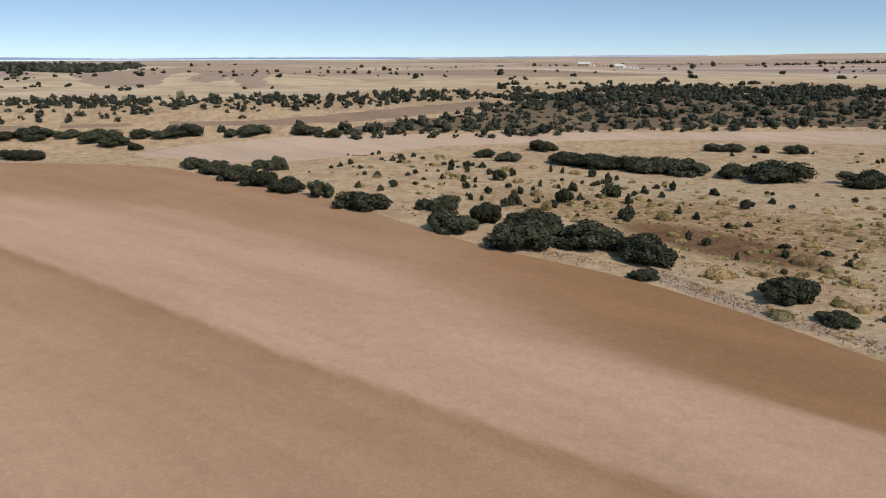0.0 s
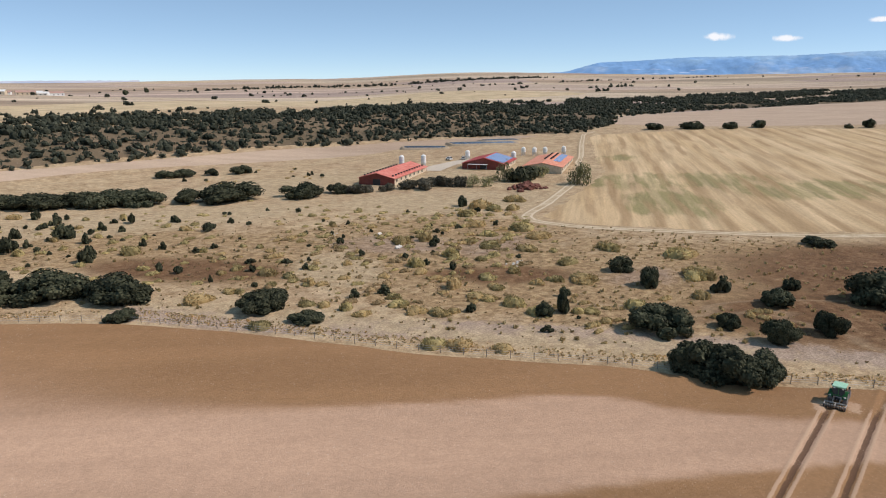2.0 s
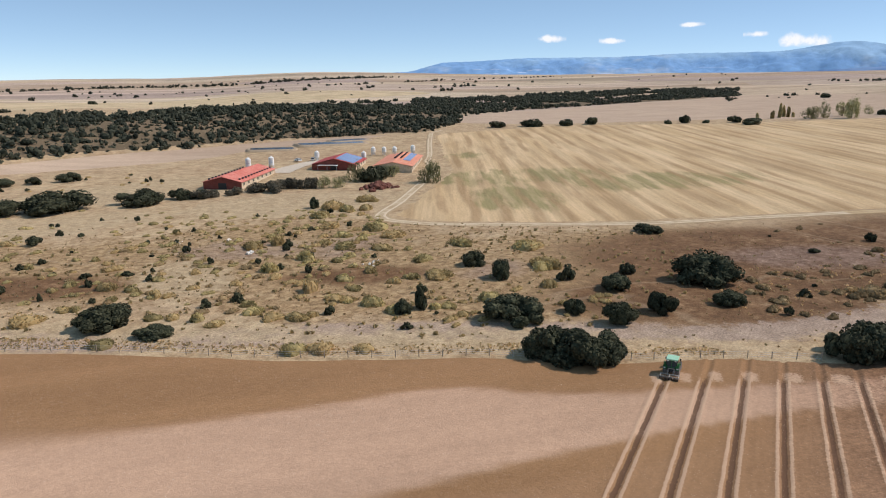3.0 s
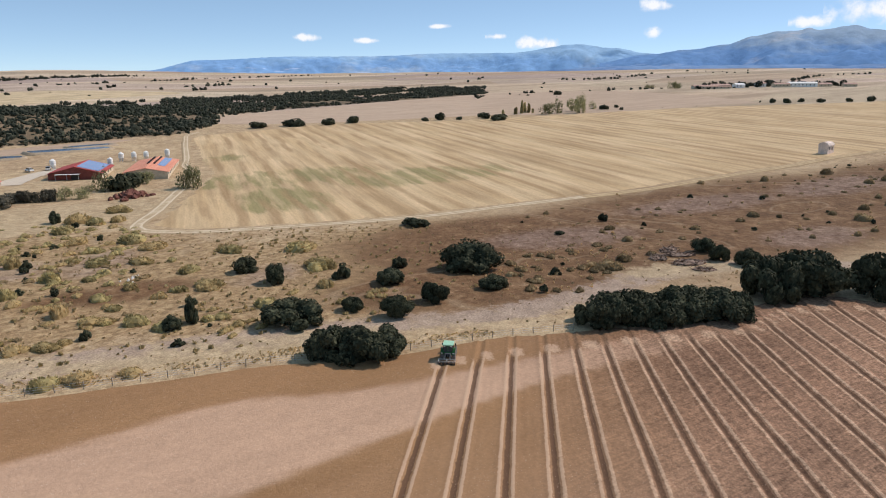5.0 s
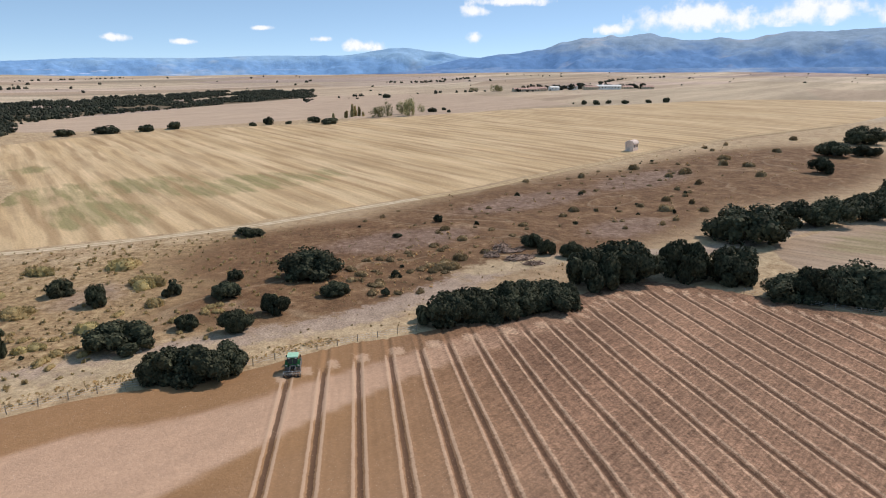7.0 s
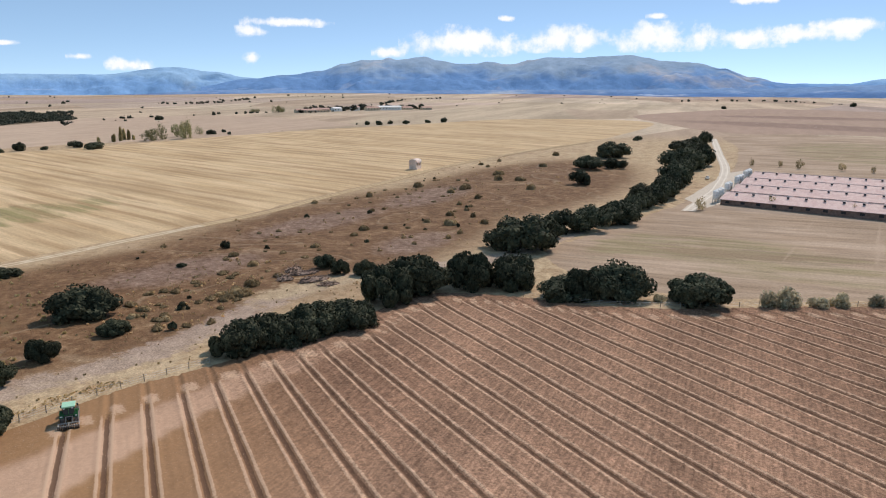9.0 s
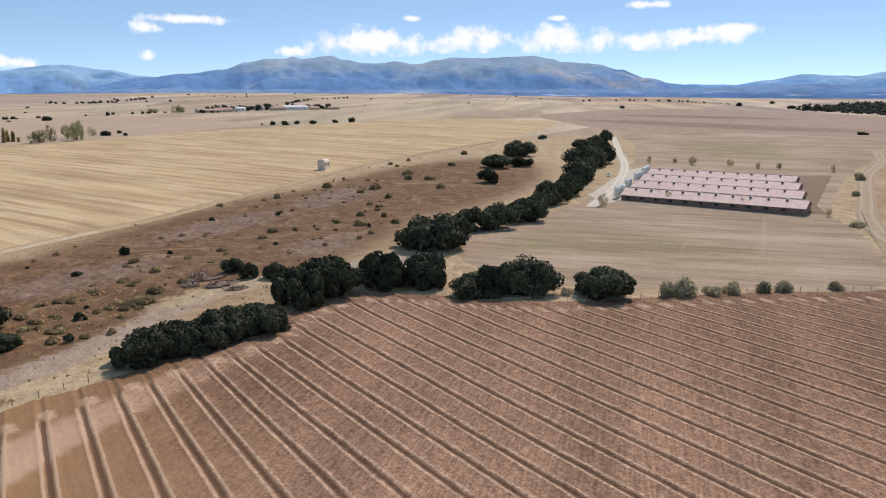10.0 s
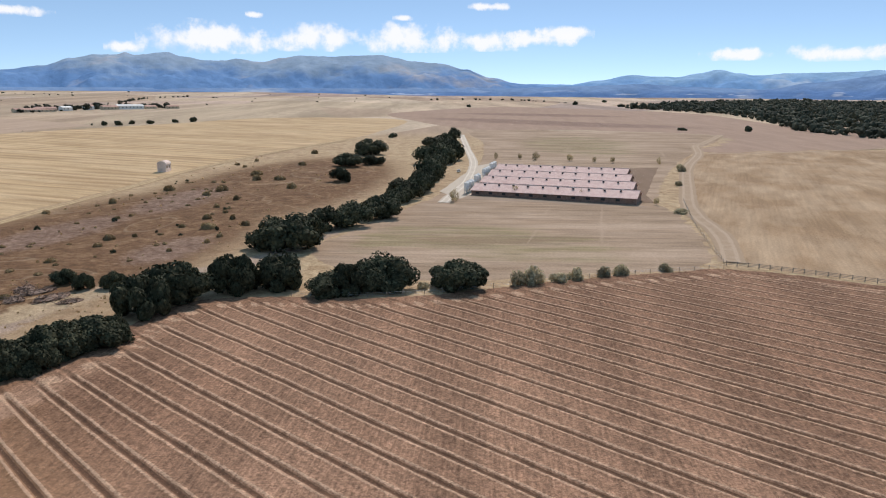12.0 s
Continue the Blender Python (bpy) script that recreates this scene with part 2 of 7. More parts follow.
def leaf_material(name, dark, light, dry=None, through_light=0.15):
    n = Nodes(name, 0.85, 0.12)
    col = n.mix(n.island(), dark, light)
    col = n.scaled(col, n.span(n.random(), 0, 1, 0.75, 1.3))
    col = n.scaled(col, n.span(n.noise(0.6, 3, 0.6), 0.3, 0.7, 0.75, 1.25))
    if dry:
        col = n.mix(n.span(n.random(), 0.2, 1.0, 0.0, 0.8), col, dry)
    n.done(col)
    # thin leaves let some light through
    thin, both = n.t.nodes.new("ShaderNodeBsdfTranslucent"), n.t.nodes.new("ShaderNodeMixShader")
    n.link(col, thin.inputs[0])
    both.inputs[0].default_value = through_light
    n.link(n.b.outputs[0], both.inputs[1])
    n.link(thin.outputs[0], both.inputs[2])
    n.link(both.outputs[0], n.t.nodes["Material Output"].inputs[0])
    return n.m


def plain_material(name, colour, rough=0.7, metal=0.0, grain=6.0, vary=0.12, stain=0.0):
    n = Nodes(name, rough, 0.35)
    n.b.inputs["Metallic"].default_value = metal
    col = n.scaled(colour if hasattr(colour, "links") else (*colour,), n.span(n.noise(grain, 4, 0.6), 0.25, 0.75, 1 - vary, 1 + vary))
    if stain:
        col = n.scaled(col, n.span(n.noise(grain * 0.12, 4, 0.65), 0.3, 0.7, 1 - stain, 1 + stain * 0.6))
    return n.done(col, n.noise(grain * 2, 3, 0.6), 0.15, 0.02)


M_PASTURE = pasture_material()
M_SOIL = soil_material("tilled_soil", (0.495, 0.328, 0.223), (0.30, 0.172, 0.086), 0.9, 38.0)
M_DRILLED = drilled_material()
M_STUBBLE = stubble_material("gold_stubble", (0.615, 0.465, 0.285), (0.51, 0.365, 0.205), (0.34, 0.226, 0.12), -36.0, 0.8, 0.075, 0.88, swaths=10.3)
M_FALLOW = soil_material("fallow_soil", (0.50, 0.38, 0.28), (0.34, 0.245, 0.175), 0.2, 5.0)
M_SCRUB = soil_material("scrub_slope", (0.36, 0.275, 0.205), (0.24, 0.185, 0.135), 0.2, 5.0)
M_VALLEY = soil_material("valley_soil", (0.31, 0.225, 0.16), (0.23, 0.16, 0.11), 0.2, 5.0)
M_PADDOCK = stubble_material("paddock_straw", (0.455, 0.345, 0.25), (0.345, 0.25, 0.17), (0.26, 0.185, 0.118), -52.0, 0.55, 0.12, 0.84, 0.8, scuffs=99.0)
M_RIGHT = stubble_material("brown_stubble", (0.46, 0.34, 0.222), (0.335, 0.225, 0.13), (0.285, 0.19, 0.108), 56.0, 0.0, 0.05, 0.9, 0.6, scuffs=2.0)
M_MAUVE = soil_material("far_ploughland", (0.36, 0.255, 0.19), (0.25, 0.17, 0.13), 0.03, 20.0)
M_EDGE = track_material("worn_field_edge", (0.52, 0.40, 0.245), (0.37, 0.265, 0.15))
M_TRACK = track_material("dirt_track", (0.60, 0.50, 0.36), (0.40, 0.30, 0.185))
M_LANE = track_material("stony_lane", (0.44, 0.34, 0.245), (0.37, 0.275, 0.187))
M_WHITE_ROAD = track_material("chalk_road", (0.68, 0.62, 0.53), (0.55, 0.48, 0.39))
M_OAK = leaf_material("holm_oak_leaf", (0.022, 0.028, 0.017), (0.092, 0.096, 0.057), None, 0.07)
M_WOOD = leaf_material("far_oak_leaf", (0.026, 0.032, 0.023), (0.082, 0.087, 0.06))
M_BROOM = leaf_material("broom_twig", (0.33, 0.25, 0.11), (0.59, 0.455, 0.225), (0.50, 0.365, 0.185), 0.45)
M_SHRUB = leaf_material("shrub_leaf", (0.27, 0.22, 0.10), (0.49, 0.405, 0.195), None, 0.45)
M_OLIVE = leaf_material("olive_twig", (0.19, 0.14, 0.075), (0.36, 0.265, 0.145), None, 0.4)
M_GREY = leaf_material("willow_leaf", (0.27, 0.24, 0.155), (0.50, 0.44, 0.30), None, 0.4)
M_BARK = plain_material("bark", (0.10, 0.08, 0.06), 0.9)


# ---- ground ----
def smooth(a, b, v):
    t = min(1.0, max(0.0, (v - a) / (b - a)))
    return t * t * (3 - 2 * t)
EDGE = ((-200, 0.1), (-156, 0.1), (-140, 0.28), (-124, 0.45), (-110, 0.7), (-95, 0.75), (-77, 0.55), (-62, 0.42), (-46, 0.62), (-32, 0.1), (-12, -0.2), (10, -0.4), (45, -0.45), (170, 0.0))
KNOLLS = ((-300, 640, 80, 8), (-225, 720, 50, 6), (-150, 650, 70, 7), (-330, 1150, 160, 12), (120, 1050, 220, 8), (-520, 800, 120, 9))


def bank_line(x, y):
    # metres beyond the foot of the wooded bank, and a fade along it
    nx, ny = -0.08, 0.9968
    s = x * nx + y * ny - 300.0
    along = x * ny - y * nx
    return s, along
def ground_z(x, y):
    r = math.hypot(x, y)
    h = math.degrees(math.atan2(-x, y))
    if h > 100: h -= 360
    for (a, ea), (b, eb) in zip(EDGE, EDGE[1:]):
        if h <= b: break
    e = ea + (eb - ea) * smooth(a, b, h)
    top = 42 + 3200 * math.tan(radians(e))
    z = top * min(1.0, max(0.0, (r - 240) / 2960)) ** 1.05
    if r > 3200: z = top - (r - 3200) * 0.02
    s, along = bank_line(x, y)
    z += 13.0 * smooth(0, 90, s) * (1 - smooth(300, 700, along)) * (1 - smooth(600, 1800, r))
    for cx, cy, w, up in KNOLLS:
        d = math.hypot(x - cx, y - cy) / w
        if d < 2.5:
            z += up * math.exp(-d * d)
    return z


def mesh_object(name, verts, faces, material, parent=None, smooth_faces=True, label=""):
    me = bpy.data.meshes.new(name)
    me.from_pydata(verts, [], faces)
    me.materials.append(material)
    me.update()
    if smooth_faces:
        me.polygons.foreach_set("use_smooth", [True] * len(me.polygons))
    ob = new(name, me)
    if parent:
        ob.parent = parent
    if label:
        ob["label"] = label
    return ob


def set_attr(ob, name, values):
    a = ob.data.attributes.new(name, "FLOAT", "POINT")
    a.data.foreach_set("value", np.asarray(values, dtype=np.float32))


def axis(lo, hi, step, end, growth):
    """Even steps from lo to hi, then growing ones out to -end and +end."""
    vals = list(np.arange(lo, hi, step))
    for sign in (1, -1):
        v, s, out = (vals[-1] if sign > 0 else vals[0]), step, []
        while abs(v) < end:
            s *= growth
            v += sign * s
            out.append(v)
        vals = vals + out if sign > 0 else out[::-1] + vals
    return vals


def soft(a, b, v):
    t = np.clip((v - a) / (b - a), 0, 1)
    return t * t * (3 - 2 * t)


def patches(places, spots):
    """The strength at each place of soft oval patches (cx, cy, along, across, turn)."""
    p = np.array([q[:2] for q in places])
    v = np.zeros(len(p))
    for cx, cy, a, b, turn in spots:
        c, s = math.cos(radians(turn)), math.sin(radians(turn))
        dx, dy = p[:, 0] - cx, p[:, 1] - cy
        v = np.maximum(v, 1.0 - soft(0.55, 1.25, np.hypot((dx * c + dy * s) / a, (dy * c - dx * s) / b)))
    return v


BROWN = ((235, -30, 130, 50, -38), (330, -130, 130, 52, -42), (185, 22, 64, 36, -50), (138, 30, 38, 19, -50), (60, 150, 26, 10, -50), (108, 100, 18, 7, -40))
BARE = ((300, -72, 44, 16, -40), (250, -20, 45, 14, -45), (185, 20, 30, 14, -50), (110, 138, 20, 13, -40), (128, 120, 18, 10, 20), (205, -45, 25, 12, -40), (130, 78, 12, 9, 0))
STRAW = ((60, 108, 40, 6, -58), (88, 62, 32, 6, -54), (160, -12, 24, 7, -60), (70, 215, 70, 22, -15), (165, 175, 50, 26, -30), (150, 240, 80, 30, -10), (85, 128, 12, 20, -30), (30, 150, 30, 5, -45), (170, -70, 24, 7, -45), (220, -100, 40, 8, -40))

GOLDEN = ((118, 78, 62, 30, -48), (165, 50, 60, 34, -50), (48, 195, 46, 30, -35), (84, 148, 44, 32, -40), (122, 128, 52, 42, -45), (135, 135, 30, 22, -30))
xs, ys = axis(-100, 520, 4.5, 4700, 1.05), axis(-320, 340, 4.5, 4700, 1.05)
verts = [(x, y, ground_z(x, y)) for y in ys for x in xs]
nx = len(xs)
faces = [(j * nx + i, j * nx + i + 1, (j + 1) * nx + i + 1, (j + 1) * nx + i) for j in range(len(ys) - 1) for i in range(nx - 1)]
ground = tagged(mesh_object("ground", verts, faces, M_PASTURE), "dry grazed grassland with brown sward and bare patches", "ground", kind="structure")
set_attr(ground, "brown", patches(verts, BROWN))
set_attr(ground, "golden", patches(verts, GOLDEN))
set_attr(ground, "bare", patches(verts, BARE))
set_attr(ground, "straw", patches(verts, STRAW))
set_attr(ground, "distance", [smooth(620, 780, math.hypot(x, y)) for x, y, z in verts])


def clip(poly, axis_i, value, keep_less):
    out = []
    for k, a in enumerate(poly):
        b = poly[(k + 1) % len(poly)]
        da, db = (value - a[axis_i], value - b[axis_i]) if keep_less else (a[axis_i] - value, b[axis_i] - value)
        if da >= 0:
            out.append(a)
        if (da > 0 > db) or (da < 0 < db):
            t = da / (da - db)
            out.append(tuple(p + t * (q - p) for p, q in zip(a, b)))
    return out


def spline(points, step=4.0, closed=False):
    """A smooth line through the points."""
    n, out = len(points), []
    for k in range(n if closed else n - 1):
        if closed:
            p = [Vector(points[(k + i) % n]) for i in (-1, 0, 1, 2)]
        else:
            p = [Vector(points[min(max(k + i, 0), n - 1)]) for i in (-1, 0, 1, 2)]
        parts = max(1, int((p[2] - p[1]).length / step))
        for i in range(parts):
            t = i / parts
            out.append(tuple(0.5 * (2 * p[1] + (p[2] - p[0]) * t + (2 * p[0] - 5 * p[1] + 4 * p[2] - p[3]) * t * t + (3 * p[1] - p[0] - 3 * p[2] + p[3]) * t ** 3)))
    if not closed:
        out.append(tuple(points[-1]))
    return out


def ragged(points, amount=0.5, step=4.0):
    """A closed outline with small uneven bends."""
    out = []
    for k, a in enumerate(points):
        b = points[(k + 1) % len(points)]
        parts = max(1, int(math.dist(a, b) / step))
        for i in range(parts):
            x, y = a[0] + (b[0] - a[0]) * i / parts, a[1] + (b[1] - a[1]) * i / parts
            out.append((x + amount * noise.noise((x * 0.13, y * 0.13, 3.0)), y + amount * noise.noise((x * 0.13, y * 0.13, 9.0))))
    return out


def grid_cells(poly, du, dv):
    """The polygon cut along a grid: a list of small polygons."""
    vs = [p[1] for p in poly]
    v = math.floor(min(vs) / dv) * dv
    cells = []
    while v < max(vs):
        row = clip(clip(poly, 1, v, False), 1, v + dv, True)
        if len(row) > 2:
            us = [p[0] for p in row]
            u = math.floor(min(us) / du) * du
            rest = row
            while u < max(us) and len(rest) > 2:
                cell = clip(rest, 0, u + du, True)
                rest = clip(rest, 0, u + du, False)
                if len(cell) > 2:
                    cells.append(cell)
                u += du
        v += dv
    return cells


def drape(name, outline, material, cell=6.0, lift=0.06, far_lift=0.0003, turn=0.0, relief=None, cell_across=None, tuck=False):
    """A sheet laid on the ground inside an outline. relief(u, v, x, y): extra height. Returns the object and its (x, y, u, v)."""
    c, s = math.cos(radians(turn)), math.sin(radians(turn))
    local = [(x * c + y * s, -x * s + y * c) for x, y in outline]
    index, verts, faces, places = {}, [], [], []
    for cellp in grid_cells(local, cell, cell_across or cell):
        face = []
        for u, v in cellp:
            key = (round(u, 2), round(v, 2))
            if key not in index:
                x, y = u * c - v * s, u * s + v * c
                index[key] = len(verts)
                r = math.hypot(x, y)
                z = ground_z(x, y) + lift + max(0.0, r - 200) * far_lift
                verts.append((x, y, z + (relief(u, v, x, y) if relief else 0.0)))
                places.append((x, y, u, v))
            if not face or face[-1] != index[key]:
                face.append(index[key])
        if len(face) > 2 and face[0] == face[-1]:
            face.pop()
        if len(set(face)) > 2:
            faces.append(tuple(dict.fromkeys(face)))
    if tuck:
        # the rim runs into the ground
        sides = Counter(frozenset((f[k - 1], f[k])) for f in faces for k in range(len(f)))
        for k in {k for pair, n in sides.items() if n == 1 for k in pair}:
            x, y, z = verts[k]
            verts[k] = (x, y, ground_z(x, y) - 0.03)
    return mesh_object(name, verts, faces, material), places


def line_distance(points, line):
    """Distances of many points from an open line."""
    p = np.asarray(points, dtype=float)
    best = np.full(len(p), 1e9)
    for a, b in zip(line, line[1:]):
        a, b = np.array(a[:2], dtype=float), np.array(b[:2], dtype=float)
        d = b - a
        t = np.clip(((p - a) @ d) / max(d @ d, 1e-9), 0, 1)
        best = np.minimum(best, np.hypot(*(p - a - t[:, None] * d).T))
    return best


# a stony livestock lane along the field edge, worn into the pasture
LANE = ((40, 128), (54, 106), (66, 92), (78, 81), (91, 65), (100, 51), (111, 35), (121, 20), (142, 4), (158, -8), (170, -30), (178, -62), (214, -104))
set_attr(ground, "lane", np.clip(line_distance([v[:2] for v in verts], spline(LANE, 8.0)) / 12.0, 0, 2))

# the large tilled field; its edge from the north-west round to the south
FIELD_EDGE = ((-430, 285), (-300, 275), (-167, 265), (-132, 263), (-99, 253), (-61, 220), (-31, 197), (-12, 172), (9, 146), (24, 133), (36, 122), (51, 101), (65, 77),
              (75, 63), (85, 50), (89, 40), (99, 28), (105, 20), (112, 8), (125, -15), (134, -20), (145, -37), (137, -54), (127, -67), (121, -82), (114, -113), (104, -145), (100, -156), (69, -171), (0, -195), (-120, -230))
PASS, PASS_AT, PASS_TURN, SOWN_TO = 5.162, 8.15, 12.0, 9.9
FAN = ((9, -0.052), (3, -0.05), (-12, -0.024), (-22, 0.004), (-33, 0.039), (-38, 0.043), (-60, 0.02), (-100, 0.0), (-400, 0.0))
edge_line = spline(FIELD_EDGE, 5.0)
outline = ragged(edge_line + [(-430, -260)], 0.7, 4.0)
c12, s12 = math.cos(radians(PASS_TURN)), math.sin(radians(PASS_TURN))
local = [(x * c12 + y * s12, -x * s12 + y * c12) for x, y in outline]


def world_xy(poly):
    return [(u * c12 - v * s12, u * s12 + v * c12) for u, v in poly]


north_part = world_xy(clip(local, 1, SOWN_TO, False))
sown_part = world_xy(clip(clip(local, 1, SOWN_TO, True), 0, -70.0, False))
rest_part = world_xy(clip(clip(local, 1, SOWN_TO, True), 0, -70.0, True))

DAMP_OUTER = ((-200, 225), (-80, 178), (-20, 132), (1, 108), (13, 95), (24, 86), (36, 77), (48, 68), (59, 60), (68, 54), (74, 48), (77, 40), (84, 30), (94, 19), (110, 2))
DAMP_INNER = ((-130, 175), (-95, 146), (-75, 131), (-45, 108), (-22, 90), (-5, 78), (13, 65), (32, 52), (47, 41), (63, 31), (79, 20), (93, 9), (104, -3))


def soil_tone(places):
    """Damp, darker earth: along the field's edge, and in a swale inside it. The whole tone also darkens towards the
    east.
    """
    p = np.array([q[:2] for q in places])
    inner = line_distance(p, spline(DAMP_INNER, 6))
    across = side_of(p, DAMP_OUTER)
    east = soft(10, 60, p[:, 0])
    rim = (1 - soft(-26.0, 16.0, across)) * (0.45 - 0.2 * east) + (0.55 + 0.25 * east) * (1 - soft(-1.2 - 15 * (1 - soft(0, 50, p[:, 0])), 0.9 + 8 * (1 - soft(0, 50, p[:, 0])), across))
    swale = 0.22 * (1 - soft(0.5, 6.0, inner)) + 0.26 + 0.32 * (1 - soft(8.0, 45.0, inner))
    # the swale lies on the near side of its line only
    ahead = side_of(p, DAMP_INNER)
    swale *= soft(-1.0, 1.0, ahead)
    return np.maximum(rim * (0.62 + 0.42 * soft(-10, 45, p[:, 0])), swale * (0.88 + 0.35 * soft(20, 60, p[:, 0]))) + 0.13 * soft(25, 75, p[:, 0])


def side_of(p, line):
    """Signed distances of many points from the nearest piece of a line: plus to the right of its run."""
    best, sign = np.full(len(p), 1e9), np.ones(len(p))
    for a, b in zip(line, line[1:]):
        dx, dy = b[0] - a[0], b[1] - a[1]
        t = np.clip(((p[:, 0] - a[0]) * dx + (p[:, 1] - a[1]) * dy) / (dx * dx + dy * dy), 0, 1)
        px, py = p[:, 0] - a[0] - t * dx, p[:, 1] - a[1] - t * dy
        d = np.hypot(px, py)
        near = d < best
        best = np.where(near, d, best)
        sign = np.where(near, np.where(dx * py - dy * px < 0, 1.0, -1.0), sign)
    return best * sign


def clods(u, v, x, y):
    return 0.05 * noise.noise((x * 0.5, y * 0.5, 0)) + 0.12 * noise.noise((x * 0.06, y * 0.06, 4))


north, places = drape("tilled_field", north_part, M_SOIL, 2.2, 0.28, relief=clods)
tagged(north, "bare pale brown harrowed field with damp darker bands", "field", kind="structure")
set_attr(north, "tone", soil_tone(places))


def pass_phase(u, v):
    """Distance from the middle of the nearest pass; the passes fan out a little."""
    c = v
    for _ in range(3):
        slope = FAN[0][1]
        for (a, ma), (b, mb) in zip(FAN, FAN[1:]):
            if b <= c <= a:
                slope = ma + (mb - ma) * (a - c) / (a - b)
        c = v - slope * max(-80.0, min(40.0, u - 80))
    return abs((c - PASS_AT + PASS / 2) % PASS - PASS / 2)


def pass_relief(u, v, x, y):
    d = pass_phase(u, v)
    z = -0.13 * (1 - smooth(0.2, 0.5, d)) + 0.07 * smooth(0.4, 0.6, d) * (1 - smooth(0.9, 1.3, d))
    return z + clods(u, v, x, y) + 0.05 * noise.noise((x * 1.7, y * 1.7, 2))


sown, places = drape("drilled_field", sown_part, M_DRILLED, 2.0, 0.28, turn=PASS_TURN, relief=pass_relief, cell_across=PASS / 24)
tagged(sown, "brown drilled field with parallel furrows and wheel tracks", "field", kind="structure")
p = np.array([q[:2] for q in places])
head = soft(4.0, 9.0, line_distance(p, edge_line))
phase = np.array([pass_phase(q[2], q[3]) for q in places])
to_edge = line_distance(p, edge_line)
turning = 0.8 * np.maximum(1 - soft(0.2, 0.75, abs(to_edge - 5.0)), 1 - soft(0.2, 0.75, abs(to_edge - 6.9)))
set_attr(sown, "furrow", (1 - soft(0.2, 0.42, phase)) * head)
set_attr(sown, "wheeling", np.maximum(soft(0.42, 0.6, phase) * (1 - soft(0.8, 1.1, phase)) * head, turning))
south = np.array([q[3] for q in places])
set_attr(sown, "worked", soft(-4, 34, -south))
set_attr(sown, "tone", np.clip(np.maximum(soil_tone(places) + 0.3 * (1 - head) * soft(-8, 4, -south), 0.55 * soft(18, 50, -south) + 0.3 * soft(60, 125, -south)), 0, 1))
rest, places = drape("tilled_field_behind", rest_part, M_SOIL, 12.0, 0.28)
tagged(rest, "bare pale brown harrowed field", "field", kind="structure")
set_attr(rest, "tone", [0.3] * len(places))


def field(name, points, material, label, cell=8.0, lift=0.08, raggedness=0.8):
    ob, places = drape(name, ragged(spline(points, 8.0, True), raggedness, 6.0), material, cell, lift, tuck=True)
    tagged(ob, label, "field", kind="structure")
    return ob, places


STUBBLE = ((165, 134), (172, 112), (201, 73), (233, 45), (278, 1), (308, -22), (352, -60), (400, -97), (467, -162), (540, -250), (640, -350), (831, -500), (920, -480), (940, -330), (860, -200), (763, -46), (643, 89),
           (583, 143), (514, 244), (470, 262), (397, 281), (345, 245), (295, 208), (262, 180), (225, 163), (189, 147))
stubble, places = field("stubble_field", STUBBLE, M_STUBBLE, "golden cereal stubble field with combine swaths and green weeds", 8.0)
set_attr(stubble, "weed", patches(places, ((262, 150, 62, 24, -35), (215, 120, 34, 22, 36), (285, 92, 60, 26, -40), (300, 205, 30, 14, 0))))
FALLOW = ((-129, 296), (-100, 276), (-60, 272), (-4, 308), (60, 322), (119, 326), (223, 306), (258, 312), (330, 302), (368, 306), (300, 332), (215, 342), (113, 340), (0, 333), (-74, 325))
fallow, places = field("fallow_field", FALLOW, M_FALLOW, "pale pinkish brown fallow field below the wood")
set_attr(fallow, "tone", [0.5 * smooth(150, 260, x) for x, y, u, v in places])
VALLEY = ((-330, 322), (-203, 326), (-141, 337), (-95, 339), (-47, 348), (-5, 363), (19, 381), (27, 420), (-5, 389), (-49, 364), (-97, 348), (-143, 343), (-204, 334), (-330, 334))
valley, places = field("valley_field", VALLEY, M_VALLEY, "brown ploughed strip along the valley")
set_attr(valley, "tone", [0.4] * len(places))
FALLOW_EAST = ((486, 322), (575, 369), (729, 343), (1100, 232), (1079, -8), (719, 102), (580, 200))
fallow_east, places = field("fallow_field_east", FALLOW_EAST, M_FALLOW, "pale fallow field beside the wood", 14.0)
set_attr(fallow_east, "tone", [0.25] * len(places))
PADDOCK = ((175, -74), (214, -114), (251, -165), (300, -215), (362, -274), (480, -365), (600, -445), (569, -544), (435, -612), (330, -450), (262, -339), (190, -240), (160, -216), (106, -160), (114, -128), (121, -108), (136, -82))
paddock, places = field("paddock", PADDOCK, M_PADDOCK, "mown olive and straw paddock round the long sheds")
set_attr(paddock, "weed", patches(places, ((185, -105, 30, 12, -50), (160, -130, 50, 30, 20), (420, -420, 120, 60, -40))))
EAST_FIELD = ((106, -168), (161, -224), (201, -272), (311, -424), (251, -568), (60, -420), (-20, -260), (0, -200), (69, -176))
east_field, places = field("brown_stubble_field", EAST_FIELD, M_RIGHT, "brown stubble field beyond the rail fence")
MAUVE = ((829, -512), (631, -475), (580, -550), (435, -618), (320, -450), (266, -600), (339, -760), (481, -834), (856, -1101), (1262, -1027), (1079, -627))
mauve, places = field("far_ploughland", MAUVE, M_MAUVE, "mauve brown ploughland rising into the distance", 16.0)
set_attr(mauve, "tone", 0.8 * patches(places, ((700, -640, 220, 60, 20), (900, -800, 150, 60, 40))))

